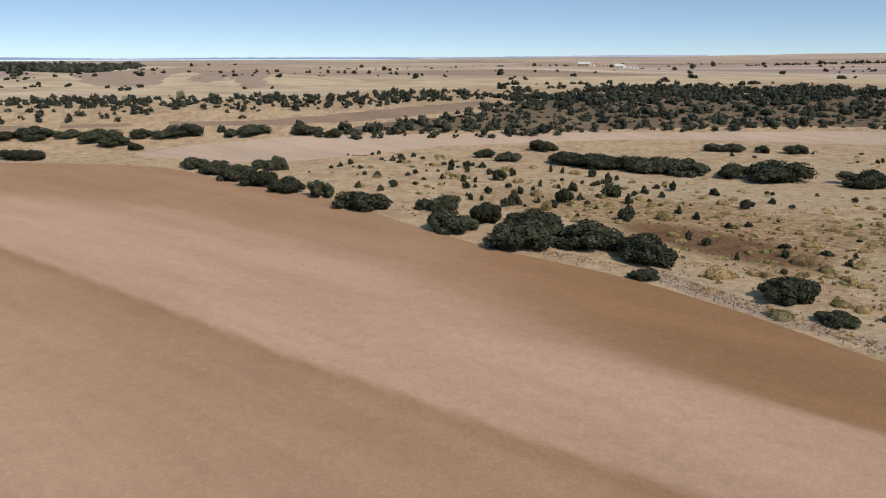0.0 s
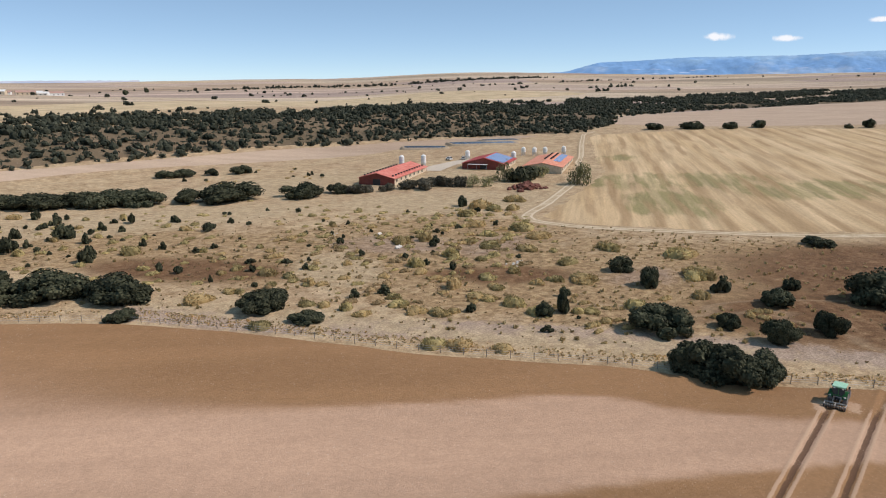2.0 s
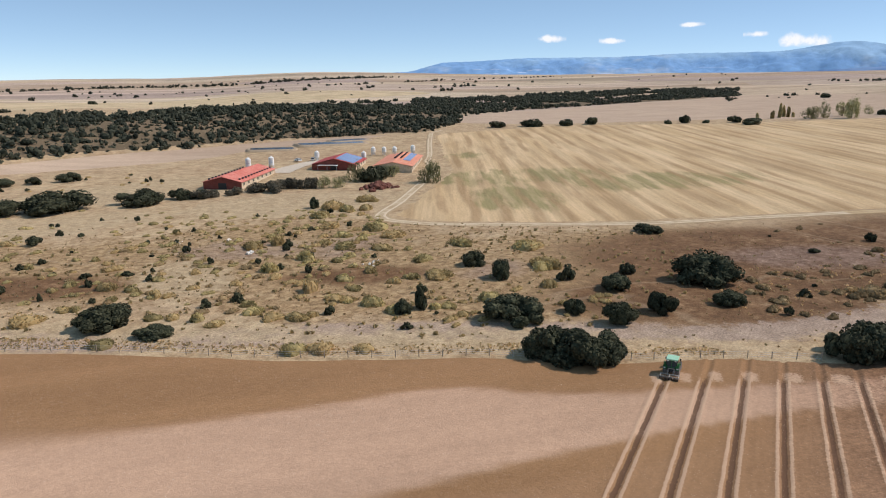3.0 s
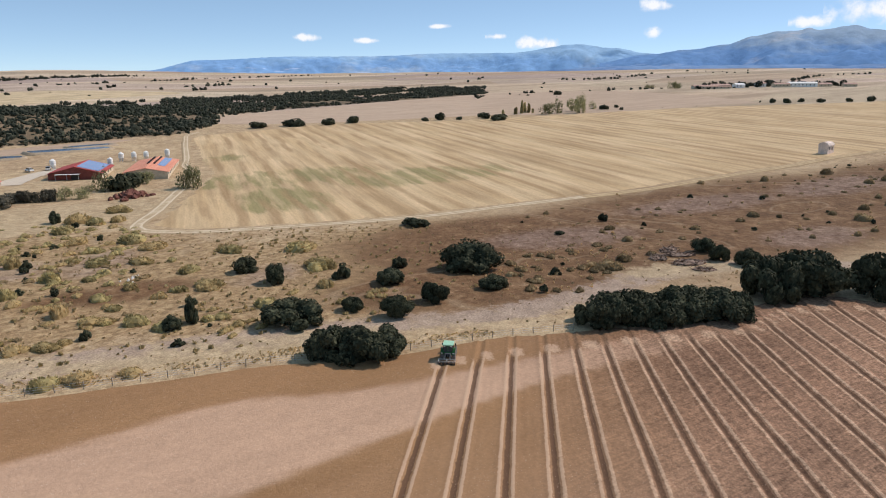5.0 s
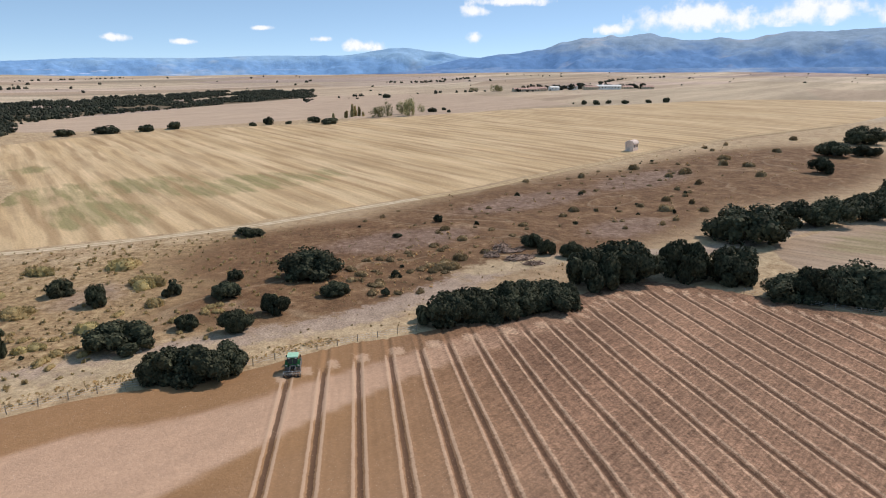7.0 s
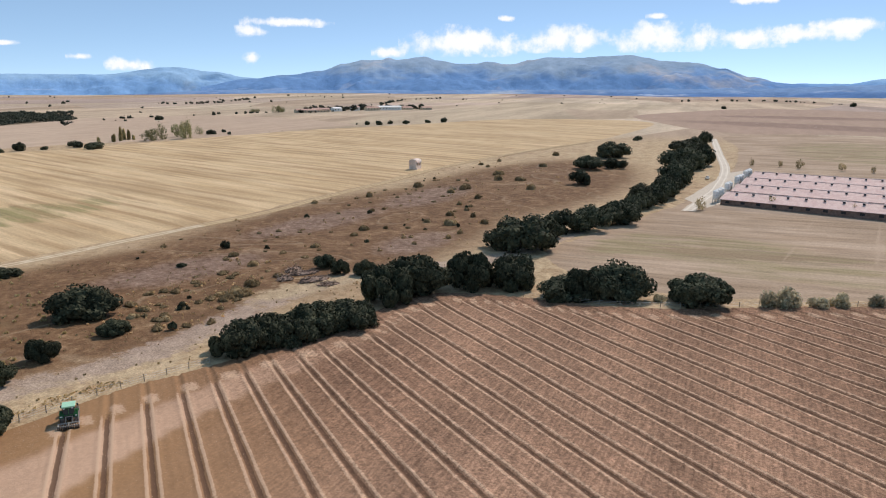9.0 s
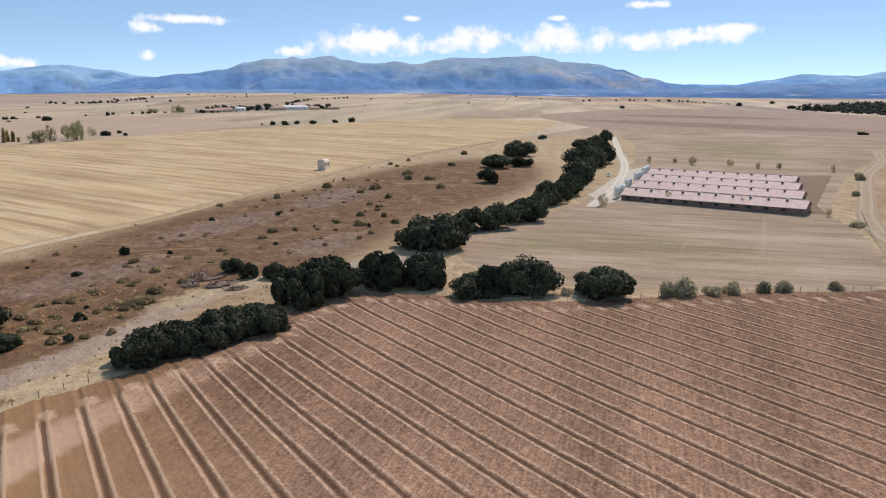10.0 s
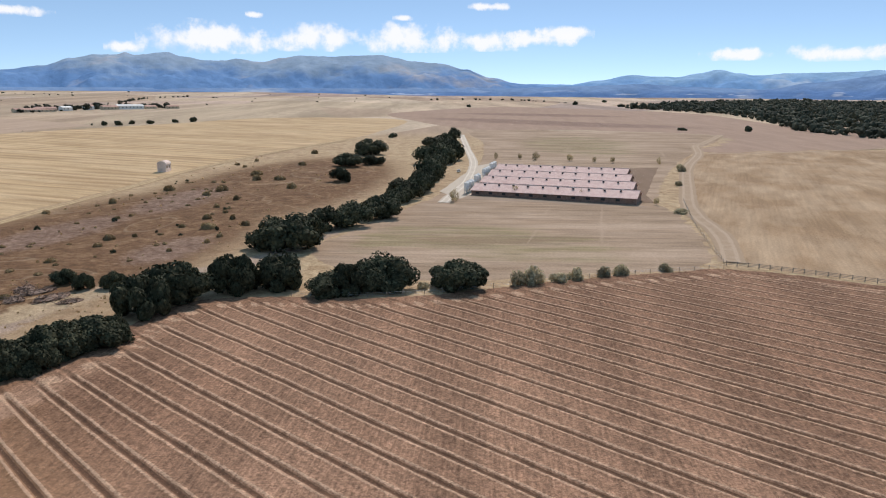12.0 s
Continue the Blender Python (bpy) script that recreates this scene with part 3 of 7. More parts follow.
GOLD = ((-60, 520), (44, 560), (136, 545), (211, 590), (420, 600), (678, 650), (943, 690), (790, 897), (330, 790), (66, 725), (-60, 640))
M_FAR_GOLD = stubble_material("far_gold_stubble", (0.60, 0.48, 0.31), (0.53, 0.415, 0.255), (0.44, 0.335, 0.21), 5.0, 0.0, 0.03)
field("gold_field_north", GOLD, M_FAR_GOLD, "pale gold stubble on the plateau above the wood", 16.0)
M_HILLS = stubble_material("hill_stubble", (0.57, 0.465, 0.315), (0.50, 0.395, 0.255), (0.29, 0.225, 0.165), 5.0, 0.0, 0.03, 0.92)
field("gold_field_west", ((-330, 395), (-150, 410), (-60, 500), (-70, 640), (-120, 760), (-260, 900), (-420, 760), (-400, 560)), M_HILLS, "pale gold stubble on rolling hills", 12.0)
for pts in (((-258, 546), (-225, 572), (-240, 640), (-260, 717), (-343, 778), (-330, 640)), ((-208, 591), (-178, 601), (-190, 670), (-215, 732), (-255, 770), (-230, 660)), ((-187, 622), (-146, 540), (-135, 549), (-150, 684), (-100, 740), (-230, 1000), (-300, 960), (-240, 800))):
    rough, places = field("scrub_slope", pts, M_SCRUB, "grey brown scrubby slope among stubble", 12.0, 0.4, 9.0)
    set_attr(rough, "tone", [0.2] * len(places))
strip, places = field("far_fallow_strip", ((655, 165), (691, 36), (823, -79), (849, -114), (1000, -60), (1153, 54), (1100, 180), (900, 200)), M_FALLOW, "pinkish fallow strip beyond the stubble", 16.0, 0.1)
set_attr(strip, "tone", [0.35] * len(places))

M_LITTER = soil_material("wood_floor_litter", (0.21, 0.155, 0.10), (0.12, 0.095, 0.06), 0.3, 20.0)
litter, places = field("wood_floor", ((-60, 330), (-20, 335), (37, 338), (115, 346), (197, 350), (297, 341), (345, 323), (389, 309), (412, 303), (495, 339), (575, 381), (729, 356), (1000, 260), (900, 420), (700, 450), (420, 440), (300, 430), (182, 430), (94, 425), (40, 400), (21, 370), (-5, 356), (-34, 346)), M_LITTER, "dry leaf litter and undergrowth in the oak wood", 8.0, 0.55, 3.0)
set_attr(litter, "tone", [0.5 + 0.5 * noise.noise((x * 0.03, y * 0.03, 1)) for x, y, u, v in places])


def track(name, points, width, material, label, lift=0.14, rut=0.06, category="track"):
    """A ribbon along a line with two worn wheel ruts and a crown between them."""
    line = spline(points, 4.0)
    steps = (-0.5, -0.36, -0.26, -0.14, 0.0, 0.14, 0.26, 0.36, 0.5)
    verts, faces = [], []
    for k, (x, y) in enumerate(line):
        a, b = line[max(k - 1, 0)], line[min(k + 1, len(line) - 1)]
        d = Vector((b[0] - a[0], b[1] - a[1])).normalized()
        w = width * (1 + 0.18 * noise.noise((x * 0.09, y * 0.09, 7)))
        for s in steps:
            px, py = x - d.y * s * w, y + d.x * s * w
            dip = rut if 0.2 < abs(s) < 0.3 else 0.0
            r = math.hypot(px, py)
            verts.append((px, py, ground_z(px, py) + lift + max(0, r - 200) * 0.0004 - dip - (0.1 if abs(s) == 0.5 else 0)))
    n = len(steps)
    for k in range(len(line) - 1):
        for i in range(n - 1):
            faces.append((k * n + i, k * n + i + 1, (k + 1) * n + i + 1, (k + 1) * n + i))
    ob = mesh_object(name, verts, faces, material)
    set_attr(ob, "rut", [1.0 if 0.2 < abs(s) < 0.3 else 0.35 if abs(s) < 0.2 else 0.0 for _ in line for s in steps])
    return tagged(ob, label, category, kind="structure")


track("field_edge_track", ((560, -277), (466, -165), (399, -100), (351, -63), (306, -26), (276, -3), (252, 21)), 5.0, M_EDGE, "faint worn track along the edge of the stubble")
track("dirt_track", ((252, 21), (231, 41), (199, 69), (169, 109), (161, 126), (163, 139), (188, 151), (225, 169), (252, 182), (280, 207)), 5.0, M_TRACK, "pale rutted dirt track round the stubble field")
track("farm_road", ((280, 207), (300, 220), (345, 253), (372, 272), (397, 289), (420, 296)), 4.0, M_TRACK, "pale gravel farm road between barns and stubble", lift=0.2)
track("shed_road", ((235, -160), (262, -186), (290, -212), (353, -262), (440, -320), (569, -406)), 5.5, M_WHITE_ROAD, "white gravel road to the long sheds", lift=0.22)
track("field_path", ((104, -164), (130, -196), (165, -228), (203, -275), (262, -352), (311, -428), (360, -490), (372, -516), (430, -623)), 7.5, M_LANE, "worn dirt path beside the paddock fence", lift=0.2)
track("field_margin", ((312, -440), (297, -470), (282, -509), (261, -589), (240, -660)), 4.5, M_LANE, "worn earth margin between ploughland and stubble", lift=0.2)

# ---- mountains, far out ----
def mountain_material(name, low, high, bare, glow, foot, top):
    """Far slopes with haze painted into colour and glow: wooded and blue below, greyer towards the crest, with bare
    spurs and pale clearings.
    """
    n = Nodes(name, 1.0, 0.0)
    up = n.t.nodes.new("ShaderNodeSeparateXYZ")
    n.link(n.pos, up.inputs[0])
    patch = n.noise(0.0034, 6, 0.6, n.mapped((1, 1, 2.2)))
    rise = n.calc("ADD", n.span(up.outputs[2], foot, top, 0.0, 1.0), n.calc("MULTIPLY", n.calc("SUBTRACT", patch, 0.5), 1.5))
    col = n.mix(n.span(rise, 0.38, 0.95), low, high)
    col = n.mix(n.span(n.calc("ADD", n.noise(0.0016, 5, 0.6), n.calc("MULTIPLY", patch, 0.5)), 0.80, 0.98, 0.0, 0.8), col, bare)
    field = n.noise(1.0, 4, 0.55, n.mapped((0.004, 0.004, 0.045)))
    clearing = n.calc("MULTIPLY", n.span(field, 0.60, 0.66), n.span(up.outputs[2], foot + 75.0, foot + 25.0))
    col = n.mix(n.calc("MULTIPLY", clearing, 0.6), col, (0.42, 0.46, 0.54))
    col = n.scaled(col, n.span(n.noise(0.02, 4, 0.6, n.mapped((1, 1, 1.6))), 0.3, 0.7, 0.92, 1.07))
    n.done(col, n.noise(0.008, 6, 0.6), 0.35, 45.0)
    # emission in the slope colour stands in for light scattered by haze
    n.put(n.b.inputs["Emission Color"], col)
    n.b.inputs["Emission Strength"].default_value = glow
    return n.m


def mountains(name, crest, near, far, material, seed, label):
    """A range along a run of (heading, elevation) crests, seen from the middle of the place, with spurs and hollows."""
    h0, h1 = crest[0][0], crest[-1][0]
    rows, cols = 26, int(abs(h1 - h0) * 6)
    verts, faces = [], []
    for i in range(cols + 1):
        h = h0 + (h1 - h0) * i / cols
        k = max(j for j in range(len(crest) - 1) if (crest[j][0] - h) * (h1 - h0) <= 0 or j == 0)
        (ha, ea), (hb, eb) = crest[k], crest[k + 1]
        e = ea + (eb - ea) * smooth(0, 1, (h - ha) / (hb - ha))
        e += 0.04 * noise.fractal((h * 1.4, seed, 0), 1.0, 2.0, 4)
        for j in range(rows + 1):
            t = j / rows
            r = near + (far - near) * t
            x, y = -math.sin(radians(h)) * r, math.cos(radians(h)) * r
            top = 42 + far * math.tan(radians(e))
            z = 15 + (top - 15) * t ** 1.25
            spur = 1 - abs(noise.fractal((x * 0.0028, y * 0.0028, seed), 1.0, 2.0, 5)) * 1.6
            z += math.sin(t * math.pi) * (55 * noise.fractal((x * 0.0035, y * 0.0035, seed), 1.0, 2.0, 5) + 38 * spur) * max(0, min(1, (top - 42) / 200))
            verts.append((x, y, z))
    n = rows + 1
    faces = [(i * n + j, (i + 1) * n + j, (i + 1) * n + j + 1, i * n + j + 1) for i in range(cols) for j in range(rows)]
    return tagged(mesh_object(name, verts, faces, material), label, "mountains", kind="structure")


# the blue and pale tones hold the haze of the distance
M_RANGE = mountain_material("haze_blue_range", (0.10, 0.185, 0.34), (0.195, 0.26, 0.345), (0.31, 0.305, 0.325), 0.6, 60.0, 300.0)
M_RANGE_FAR = mountain_material("haze_pale_range", (0.135, 0.245, 0.42), (0.20, 0.315, 0.455), (0.29, 0.355, 0.44), 0.6, 60.0, 240.0)
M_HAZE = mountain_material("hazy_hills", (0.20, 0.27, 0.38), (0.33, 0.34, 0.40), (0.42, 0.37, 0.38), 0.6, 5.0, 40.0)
M_PLAIN = mountain_material("haze_blue_plain", (0.085, 0.155, 0.30), (0.14, 0.22, 0.36), (0.30, 0.33, 0.38), 0.5, 40.0, 120.0)
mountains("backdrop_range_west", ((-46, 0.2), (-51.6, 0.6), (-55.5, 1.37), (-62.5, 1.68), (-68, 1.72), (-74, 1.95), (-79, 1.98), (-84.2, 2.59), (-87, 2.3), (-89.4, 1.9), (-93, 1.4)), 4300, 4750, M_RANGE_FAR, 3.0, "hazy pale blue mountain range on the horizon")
mountains("backdrop_range", ((-86, 1.2), (-89.4, 1.8), (-92.5, 2.12), (-95, 2.44), (-96.8, 3.0), (-98.4, 3.27), (-99.7, 3.3), (-100.3, 3.48), (-100.9, 3.3), (-102.5, 3.48), (-103.1, 3.58), (-104.1, 3.27), (-106, 3.0), (-107, 3.02), (-108.1, 3.17), (-109.7, 2.95), (-111.6, 3.29), (-112.7, 3.47), (-115.1, 3.4), (-116.4, 3.48), (-119, 3.56), (-120.1, 3.36), (-121.4, 3.09), (-123.7, 2.92), (-125.5, 2.5), (-127.7, 1.83), (-129.9, 1.36), (-134, 0.9)), 3700, 4500, M_RANGE, 8.0, "haze-blue mountain range with brown spurs on the horizon")
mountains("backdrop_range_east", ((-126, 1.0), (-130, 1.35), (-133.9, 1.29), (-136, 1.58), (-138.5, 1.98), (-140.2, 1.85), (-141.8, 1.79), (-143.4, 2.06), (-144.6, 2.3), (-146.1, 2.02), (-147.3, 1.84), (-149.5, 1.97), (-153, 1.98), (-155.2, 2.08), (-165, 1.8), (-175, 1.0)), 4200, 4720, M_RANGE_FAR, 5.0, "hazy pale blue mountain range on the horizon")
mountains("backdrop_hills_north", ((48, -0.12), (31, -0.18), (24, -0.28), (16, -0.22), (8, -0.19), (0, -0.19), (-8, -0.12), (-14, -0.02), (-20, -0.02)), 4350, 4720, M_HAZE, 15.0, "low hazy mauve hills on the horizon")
mountains("backdrop_foothills", ((-80, 0.6), (-88, 0.95), (-100, 1.0), (-115, 1.0), (-128, 1.0), (-136, 1.2), (-139, 1.3), (-143, 1.05), (-148, 0.85), (-151, 1.3), (-156, 1.8), (-163, 1.9), (-175, 0.8)), 3500, 3900, M_PLAIN, 11.0, "wooded foothills painted in dark blue haze under the mountains")


def cloud_material():
    """Soft fair-weather cloud: bright puffs that thin out to nothing."""
    m = bpy.data.materials.new("cloud")
    m.use_nodes = True
    t = m.node_tree
    t.nodes.remove(t.nodes["Principled BSDF"])
    co = t.nodes.new("ShaderNodeTexCoord").outputs["UV"]

    def math_node(op, a, b):
        n = t.nodes.new("ShaderNodeMath")
        n.operation = op
        for s, v in zip(n.inputs, (a, b)):
            if hasattr(v, "links"):
                t.links.new(v, s)
            else:
                s.default_value = v
        return n.outputs[0]

    sep = t.nodes.new("ShaderNodeSeparateXYZ")
    t.links.new(co, sep.inputs[0])
    dx = math_node("MULTIPLY", math_node("SUBTRACT", sep.outputs[0], 0.5), 2.0)
    dy = math_node("MULTIPLY", math_node("SUBTRACT", sep.outputs[1], 0.42), 2.2)
    r = math_node("SQRT", math_node("ADD", math_node("MULTIPLY", dx, dx), math_node("MULTIPLY", dy, dy)), 0.0)
    place = t.nodes.new("ShaderNodeNewGeometry").outputs["Position"]
    puff = t.nodes.new("ShaderNodeTexNoise")
    t.links.new(place, puff.inputs["Vector"])
    puff.inputs["Scale"].default_value, puff.inputs["Detail"].default_value, puff.inputs["Roughness"].default_value = 0.0075, 7.0, 0.58
    v = math_node("SUBTRACT", math_node("ADD", math_node("MULTIPLY", puff.outputs["Fac"], 2.7), -0.26), r)
    ramp = t.nodes.new("ShaderNodeMapRange")
    ramp.interpolation_type = "SMOOTHSTEP"
    t.links.new(v, ramp.inputs[0])
    ramp.inputs[1].default_value, ramp.inputs[2].default_value, ramp.inputs[4].default_value = 0.0, 0.8, 0.96
    # white emission stands in for sunlight on the puffs
    glow, clear, mix = t.nodes.new("ShaderNodeEmission"), t.nodes.new("ShaderNodeBsdfTransparent"), t.nodes.new("ShaderNodeMixShader")
    glow.inputs[0].default_value, glow.inputs[1].default_value = (0.94, 0.96, 1.0, 1), 1.0
    t.links.new(ramp.outputs[0], mix.inputs[0])
    t.links.new(clear.outputs[0], mix.inputs[1])
    t.links.new(glow.outputs[0], mix.inputs[2])
    t.links.new(mix.outputs[0], t.nodes["Material Output"].inputs[0])
    return m


M_CLOUD = cloud_material()


def cloud(heading, up, wide, tall):
    """A far bank of cloud at a heading and elevation, as wide and tall as given in degrees."""
    r = 4880.0
    bm = bmesh.new()
    uv = bm.loops.layers.uv.new("UVMap")
    steps = 8
    rows = [[bm.verts.new((-math.sin(radians(heading + wide * (i / steps - 0.5))) * r, math.cos(radians(heading + wide * (i / steps - 0.5))) * r, 42 + r * math.tan(radians(up + tall * (j - 0.5))))) for i in range(steps + 1)] for j in (0, 1)]
    for i in range(steps):
        f = bm.faces.new((rows[0][i], rows[0][i + 1], rows[1][i + 1], rows[1][i]))
        for loop, (a, b) in zip(f.loops, ((i, 0), (i + 1, 0), (i + 1, 1), (i, 1))):
            loop[uv].uv = (a / steps, b)
    me = bpy.data.meshes.new("backdrop_cloud")
    bm.to_mesh(me)
    bm.free()
    me.materials.append(M_CLOUD)
    tagged(new("backdrop_cloud", me), "small white fair weather cloud over the mountains", "cloud", kind="structure")


CLOUDS = ((-92.6, 6.04, 5.3, 0.64), (-90.0, 5.4, 2.0, 0.87), (-89.9, 3.47, 1.2, 1.02), (-106.1, 4.76, 7.5, 1.95), (-113.4, 4.91, 6.5, 1.76), (-120.5, 4.95, 6.1, 1.9), (-100.4, 3.96, 2.2, 0.76),
          (-127.0, 4.75, 4.4, 1.44), (-131.1, 4.78, 5.6, 1.02), (-133.3, 5.24, 3.4, 0.91), (-81.3, 2.8, 2.7, 0.85), (-78.0, 3.25, 1.3, 0.4), (-109.5, 6.4, 1.0, 0.41), (-120.8, 6.37, 1.3, 0.41),
          (-127.4, 7.18, 2.5, 0.54), (-146.0, 3.42, 4.2, 0.79), (-152.5, 3.35, 5.8, 0.98), (-63.1, 3.15, 2.0, 0.55), (-73.6, 4.0, 1.4, 0.34), (-67.9, 2.93, 1.5, 0.4))
for heading, up, wide, tall in CLOUDS:
    cloud(heading, up, wide * 1.35, tall * 1.3)

# ---- trees and bushes ----
def clump_crown(seed, lobes, per_lobe, leaf, low=0.2, solid=True, radius=(0.30, 0.46), facets=2, core=0.84, fuzz=(0.88, 1.08), dome=False):
    """A crown of radius 1 and height 1: overlapping lobes set with many small leafy tufts, over ragged cores. Returns verts, faces."""
    rng = np.random.RandomState(seed)
    centres = []
    for k in range(lobes):
        a, d = rng.uniform(0, 2 * math.pi), math.sqrt(rng.uniform(0, 1)) * 0.72
        if dome:
            r = rng.uniform(*radius) * (1.05 - 0.35 * d)
            top = 0.66 * math.sqrt(max(0.0, 1 - (d / 0.85) ** 2))
            centres.append((d * math.cos(a), d * math.sin(a), max(0.13, top * (1 - 0.75 * rng.uniform(0, 1) ** 2)), r))
            continue
        centres.append((d * math.cos(a), d * math.sin(a), rng.uniform(low, 0.72 - 0.25 * d), rng.uniform(*radius)))
    verts, faces = [], []
    if solid:
        for cx, cy, cz, r in centres:
            bm = bmesh.new()
            bmesh.ops.create_icosphere(bm, subdivisions=facets, radius=1.0)
            base = len(verts)
            for v in bm.verts:
                k = r * (core + 0.16 * rng.uniform(-1, 1))
                verts.append((cx + v.co.x * k, cy + v.co.y * k, max(0.0, cz + v.co.z * k * 0.8)))
            faces += [tuple(base + w.index for w in f.verts) for f in bm.faces]
            bm.free()
    hubs = np.array(centres)
    for i, (cx, cy, cz, r) in enumerate(centres):
        d = rng.normal(size=(per_lobe, 3))
        d /= np.linalg.norm(d, axis=1)[:, None]
        p = np.array((cx, cy, cz)) + d * np.array((1, 1, 0.85)) * (r * rng.uniform(*fuzz, size=per_lobe))[:, None]
        nrm = d + rng.normal(size=(per_lobe, 3)) * 0.38
        nrm /= np.linalg.norm(nrm, axis=1)[:, None]
        a = np.cross(nrm, rng.normal(size=(per_lobe, 3)))
        a /= np.linalg.norm(a, axis=1)[:, None]
        b = np.cross(nrm, a)
        size = (leaf * rng.uniform(0.6, 1.35, size=per_lobe))[:, None]
        # leaves inside a neighbouring lobe, or under the ground, are left out
        off = (p[:, None, :] - hubs[None, :, :3]) / np.array((1, 1, 0.85))
        buried = (off ** 2).sum(axis=2) < (0.82 * hubs[:, 3]) ** 2
        buried[:, i] = False
        a, b, lift = a * size, b * size, nrm * size
        quads = np.stack((p - a * 0.5 - b * 0.3, p + a * 0.5 - b * 0.45, p + a * 0.35 + b * 0.5 + lift * 0.3, p - a * 0.45 + b * 0.4 + lift * 0.15), axis=1)
        quads = quads[~(buried.any(axis=1) | (p[:, 2] < 0.02))]
        base = len(verts)
        verts += [tuple(q) for q in quads.reshape(-1, 3)]
        faces += [(base + 4 * k, base + 4 * k + 1, base + 4 * k + 2, base + 4 * k + 3) for k in range(len(quads))]
    top = max(v[2] for v in verts)
    wide = np.percentile([math.hypot(v[0], v[1]) for v in verts], 97)
    return [(x / wide, y / wide, z / top) for x, y, z in verts], faces


def limbs(seed, height, count, spread, thick):
    """A tapered trunk that forks into limbs. Returns verts, faces."""
    rng = np.random.RandomState(seed)
    verts, faces = [], []

    def tube(a, b, ra, rb, sides=7):
        base = len(verts)
        d = (Vector(b) - Vector(a)).normalized()
        u = d.orthogonal().normalized()
        w = d.cross(u)
        for p, r in ((a, ra), (b, rb)):
            for k in range(sides):
                t = 2 * math.pi * k / sides
                verts.append(tuple(Vector(p) + (u * math.cos(t) + w * math.sin(t)) * r))
        faces.extend((base + k, base + (k + 1) % sides, base + sides + (k + 1) % sides, base + sides + k) for k in range(sides))

    fork = (rng.uniform(-0.03, 0.03), rng.uniform(-0.03, 0.03), height * 0.35)
    tube((0, 0, -0.02), fork, thick, thick * 0.75)
    for k in range(count):
        a = 2 * math.pi * (k + rng.uniform(-0.3, 0.3)) / count
        mid = (fork[0] + spread * 0.4 * math.cos(a), fork[1] + spread * 0.4 * math.sin(a), height * rng.uniform(0.55, 0.7))
        end = (fork[0] + spread * math.cos(a), fork[1] + spread * math.sin(a), height * rng.uniform(0.75, 0.95))
        tube(fork, mid, thick * 0.5, thick * 0.32)
        tube(mid, end, thick * 0.32, thick * 0.12)
    return verts, faces


def tree_kind(name, seed, crown, trunk, leaf_mat, label, category):
    root = new(name)
    tagged(root, label, category)
    mesh_object("trunk", *trunk, M_BARK, root)
    mesh_object("crown", *crown, leaf_mat, root, smooth_faces=False)
    return root


class Kinds:
    """Several models of one sort of plant: the first of each is used itself, the next ones are copies."""

    def __init__(self, models, group):
        self.models, self.used, self.group, self.k = models, set(), group, 0

    def plant(self, x, y, r, h, label="", rng=None):
        ob = self.models[self.k % len(self.models)]
        self.k += 1
        turn = (self.k * 137.5) % 360
        long = 1.0 + 0.22 * ((self.k * 0.618) % 1.0)
        m = pose(x, y, ground_z(x, y) - 0.03, 0, 0, turn) @ Matrix.Diagonal((r * long, r / long ** 0.6, h, 1))
        if ob.name in self.used:
            ob = copy_thing(ob, m)
            ob.matrix_basis = m
        else:
            self.used.add(ob.name)
            ob.matrix_basis = m
        ob["group"] = self.group
        if label:
            ob["label"] = label
        return ob


oaks = Kinds([tree_kind("holm_oak", k, clump_crown(k, 26 + k % 4, 310, 0.06, radius=(0.20, 0.35), dome=True, facets=1, fuzz=(0.84, 1.1)), limbs(k, 0.7, 5, 0.5, 0.06), M_OAK,
                        "dense dark green holm oak with a rounded crown", "tree") for k in range(1, 7)], "holm oaks")
lane_oaks = Kinds([tree_kind("holm_oak", 10 + k, clump_crown(10 + k, 22 + k % 3, 190, 0.064, radius=(0.22, 0.36), dome=True, facets=1, fuzz=(0.84, 1.1)), limbs(10 + k, 0.7, 5, 0.5, 0.06), M_OAK,
                             "dense dark green holm oak with a rounded crown", "tree") for k in range(4)], "holm oaks")
OAKS_FIELD_EDGE = (
    (-90.9, 256.5, 5.1, 4.0), (-79.1, 245.1, 5.8, 4.8), (-68.4, 231.9, 5.5, 5.3), (-57.3, 220.9, 5.7, 5.0), (-46.8, 209.3, 5.0, 4.9),
    (-36.3, 202.8, 4.2, 4.7), (-59.9, 252.2, 3.8, 5.1), (-67.1, 255.0, 2.7, 3.4), (-22.3, 186.4, 6.6, 4.7), (0.5, 185.7, 4.6, 4.1),
    (-5.2, 186.1, 2.3, 3.0), (2.8, 161.7, 5.7, 4.8), (10.7, 170.4, 4.0, 5.0), (18.1, 148.9, 7.5, 5.3), (21.1, 163.9, 5.9, 4.3),
    (32.0, 147.2, 6.5, 5.8), (41.5, 137.4, 6.1, 5.2), (37.2, 124.7, 2.6, 2.0), (58.7, 112.9, 4.1, 3.9), (60.7, 101.8, 2.6, 1.8))
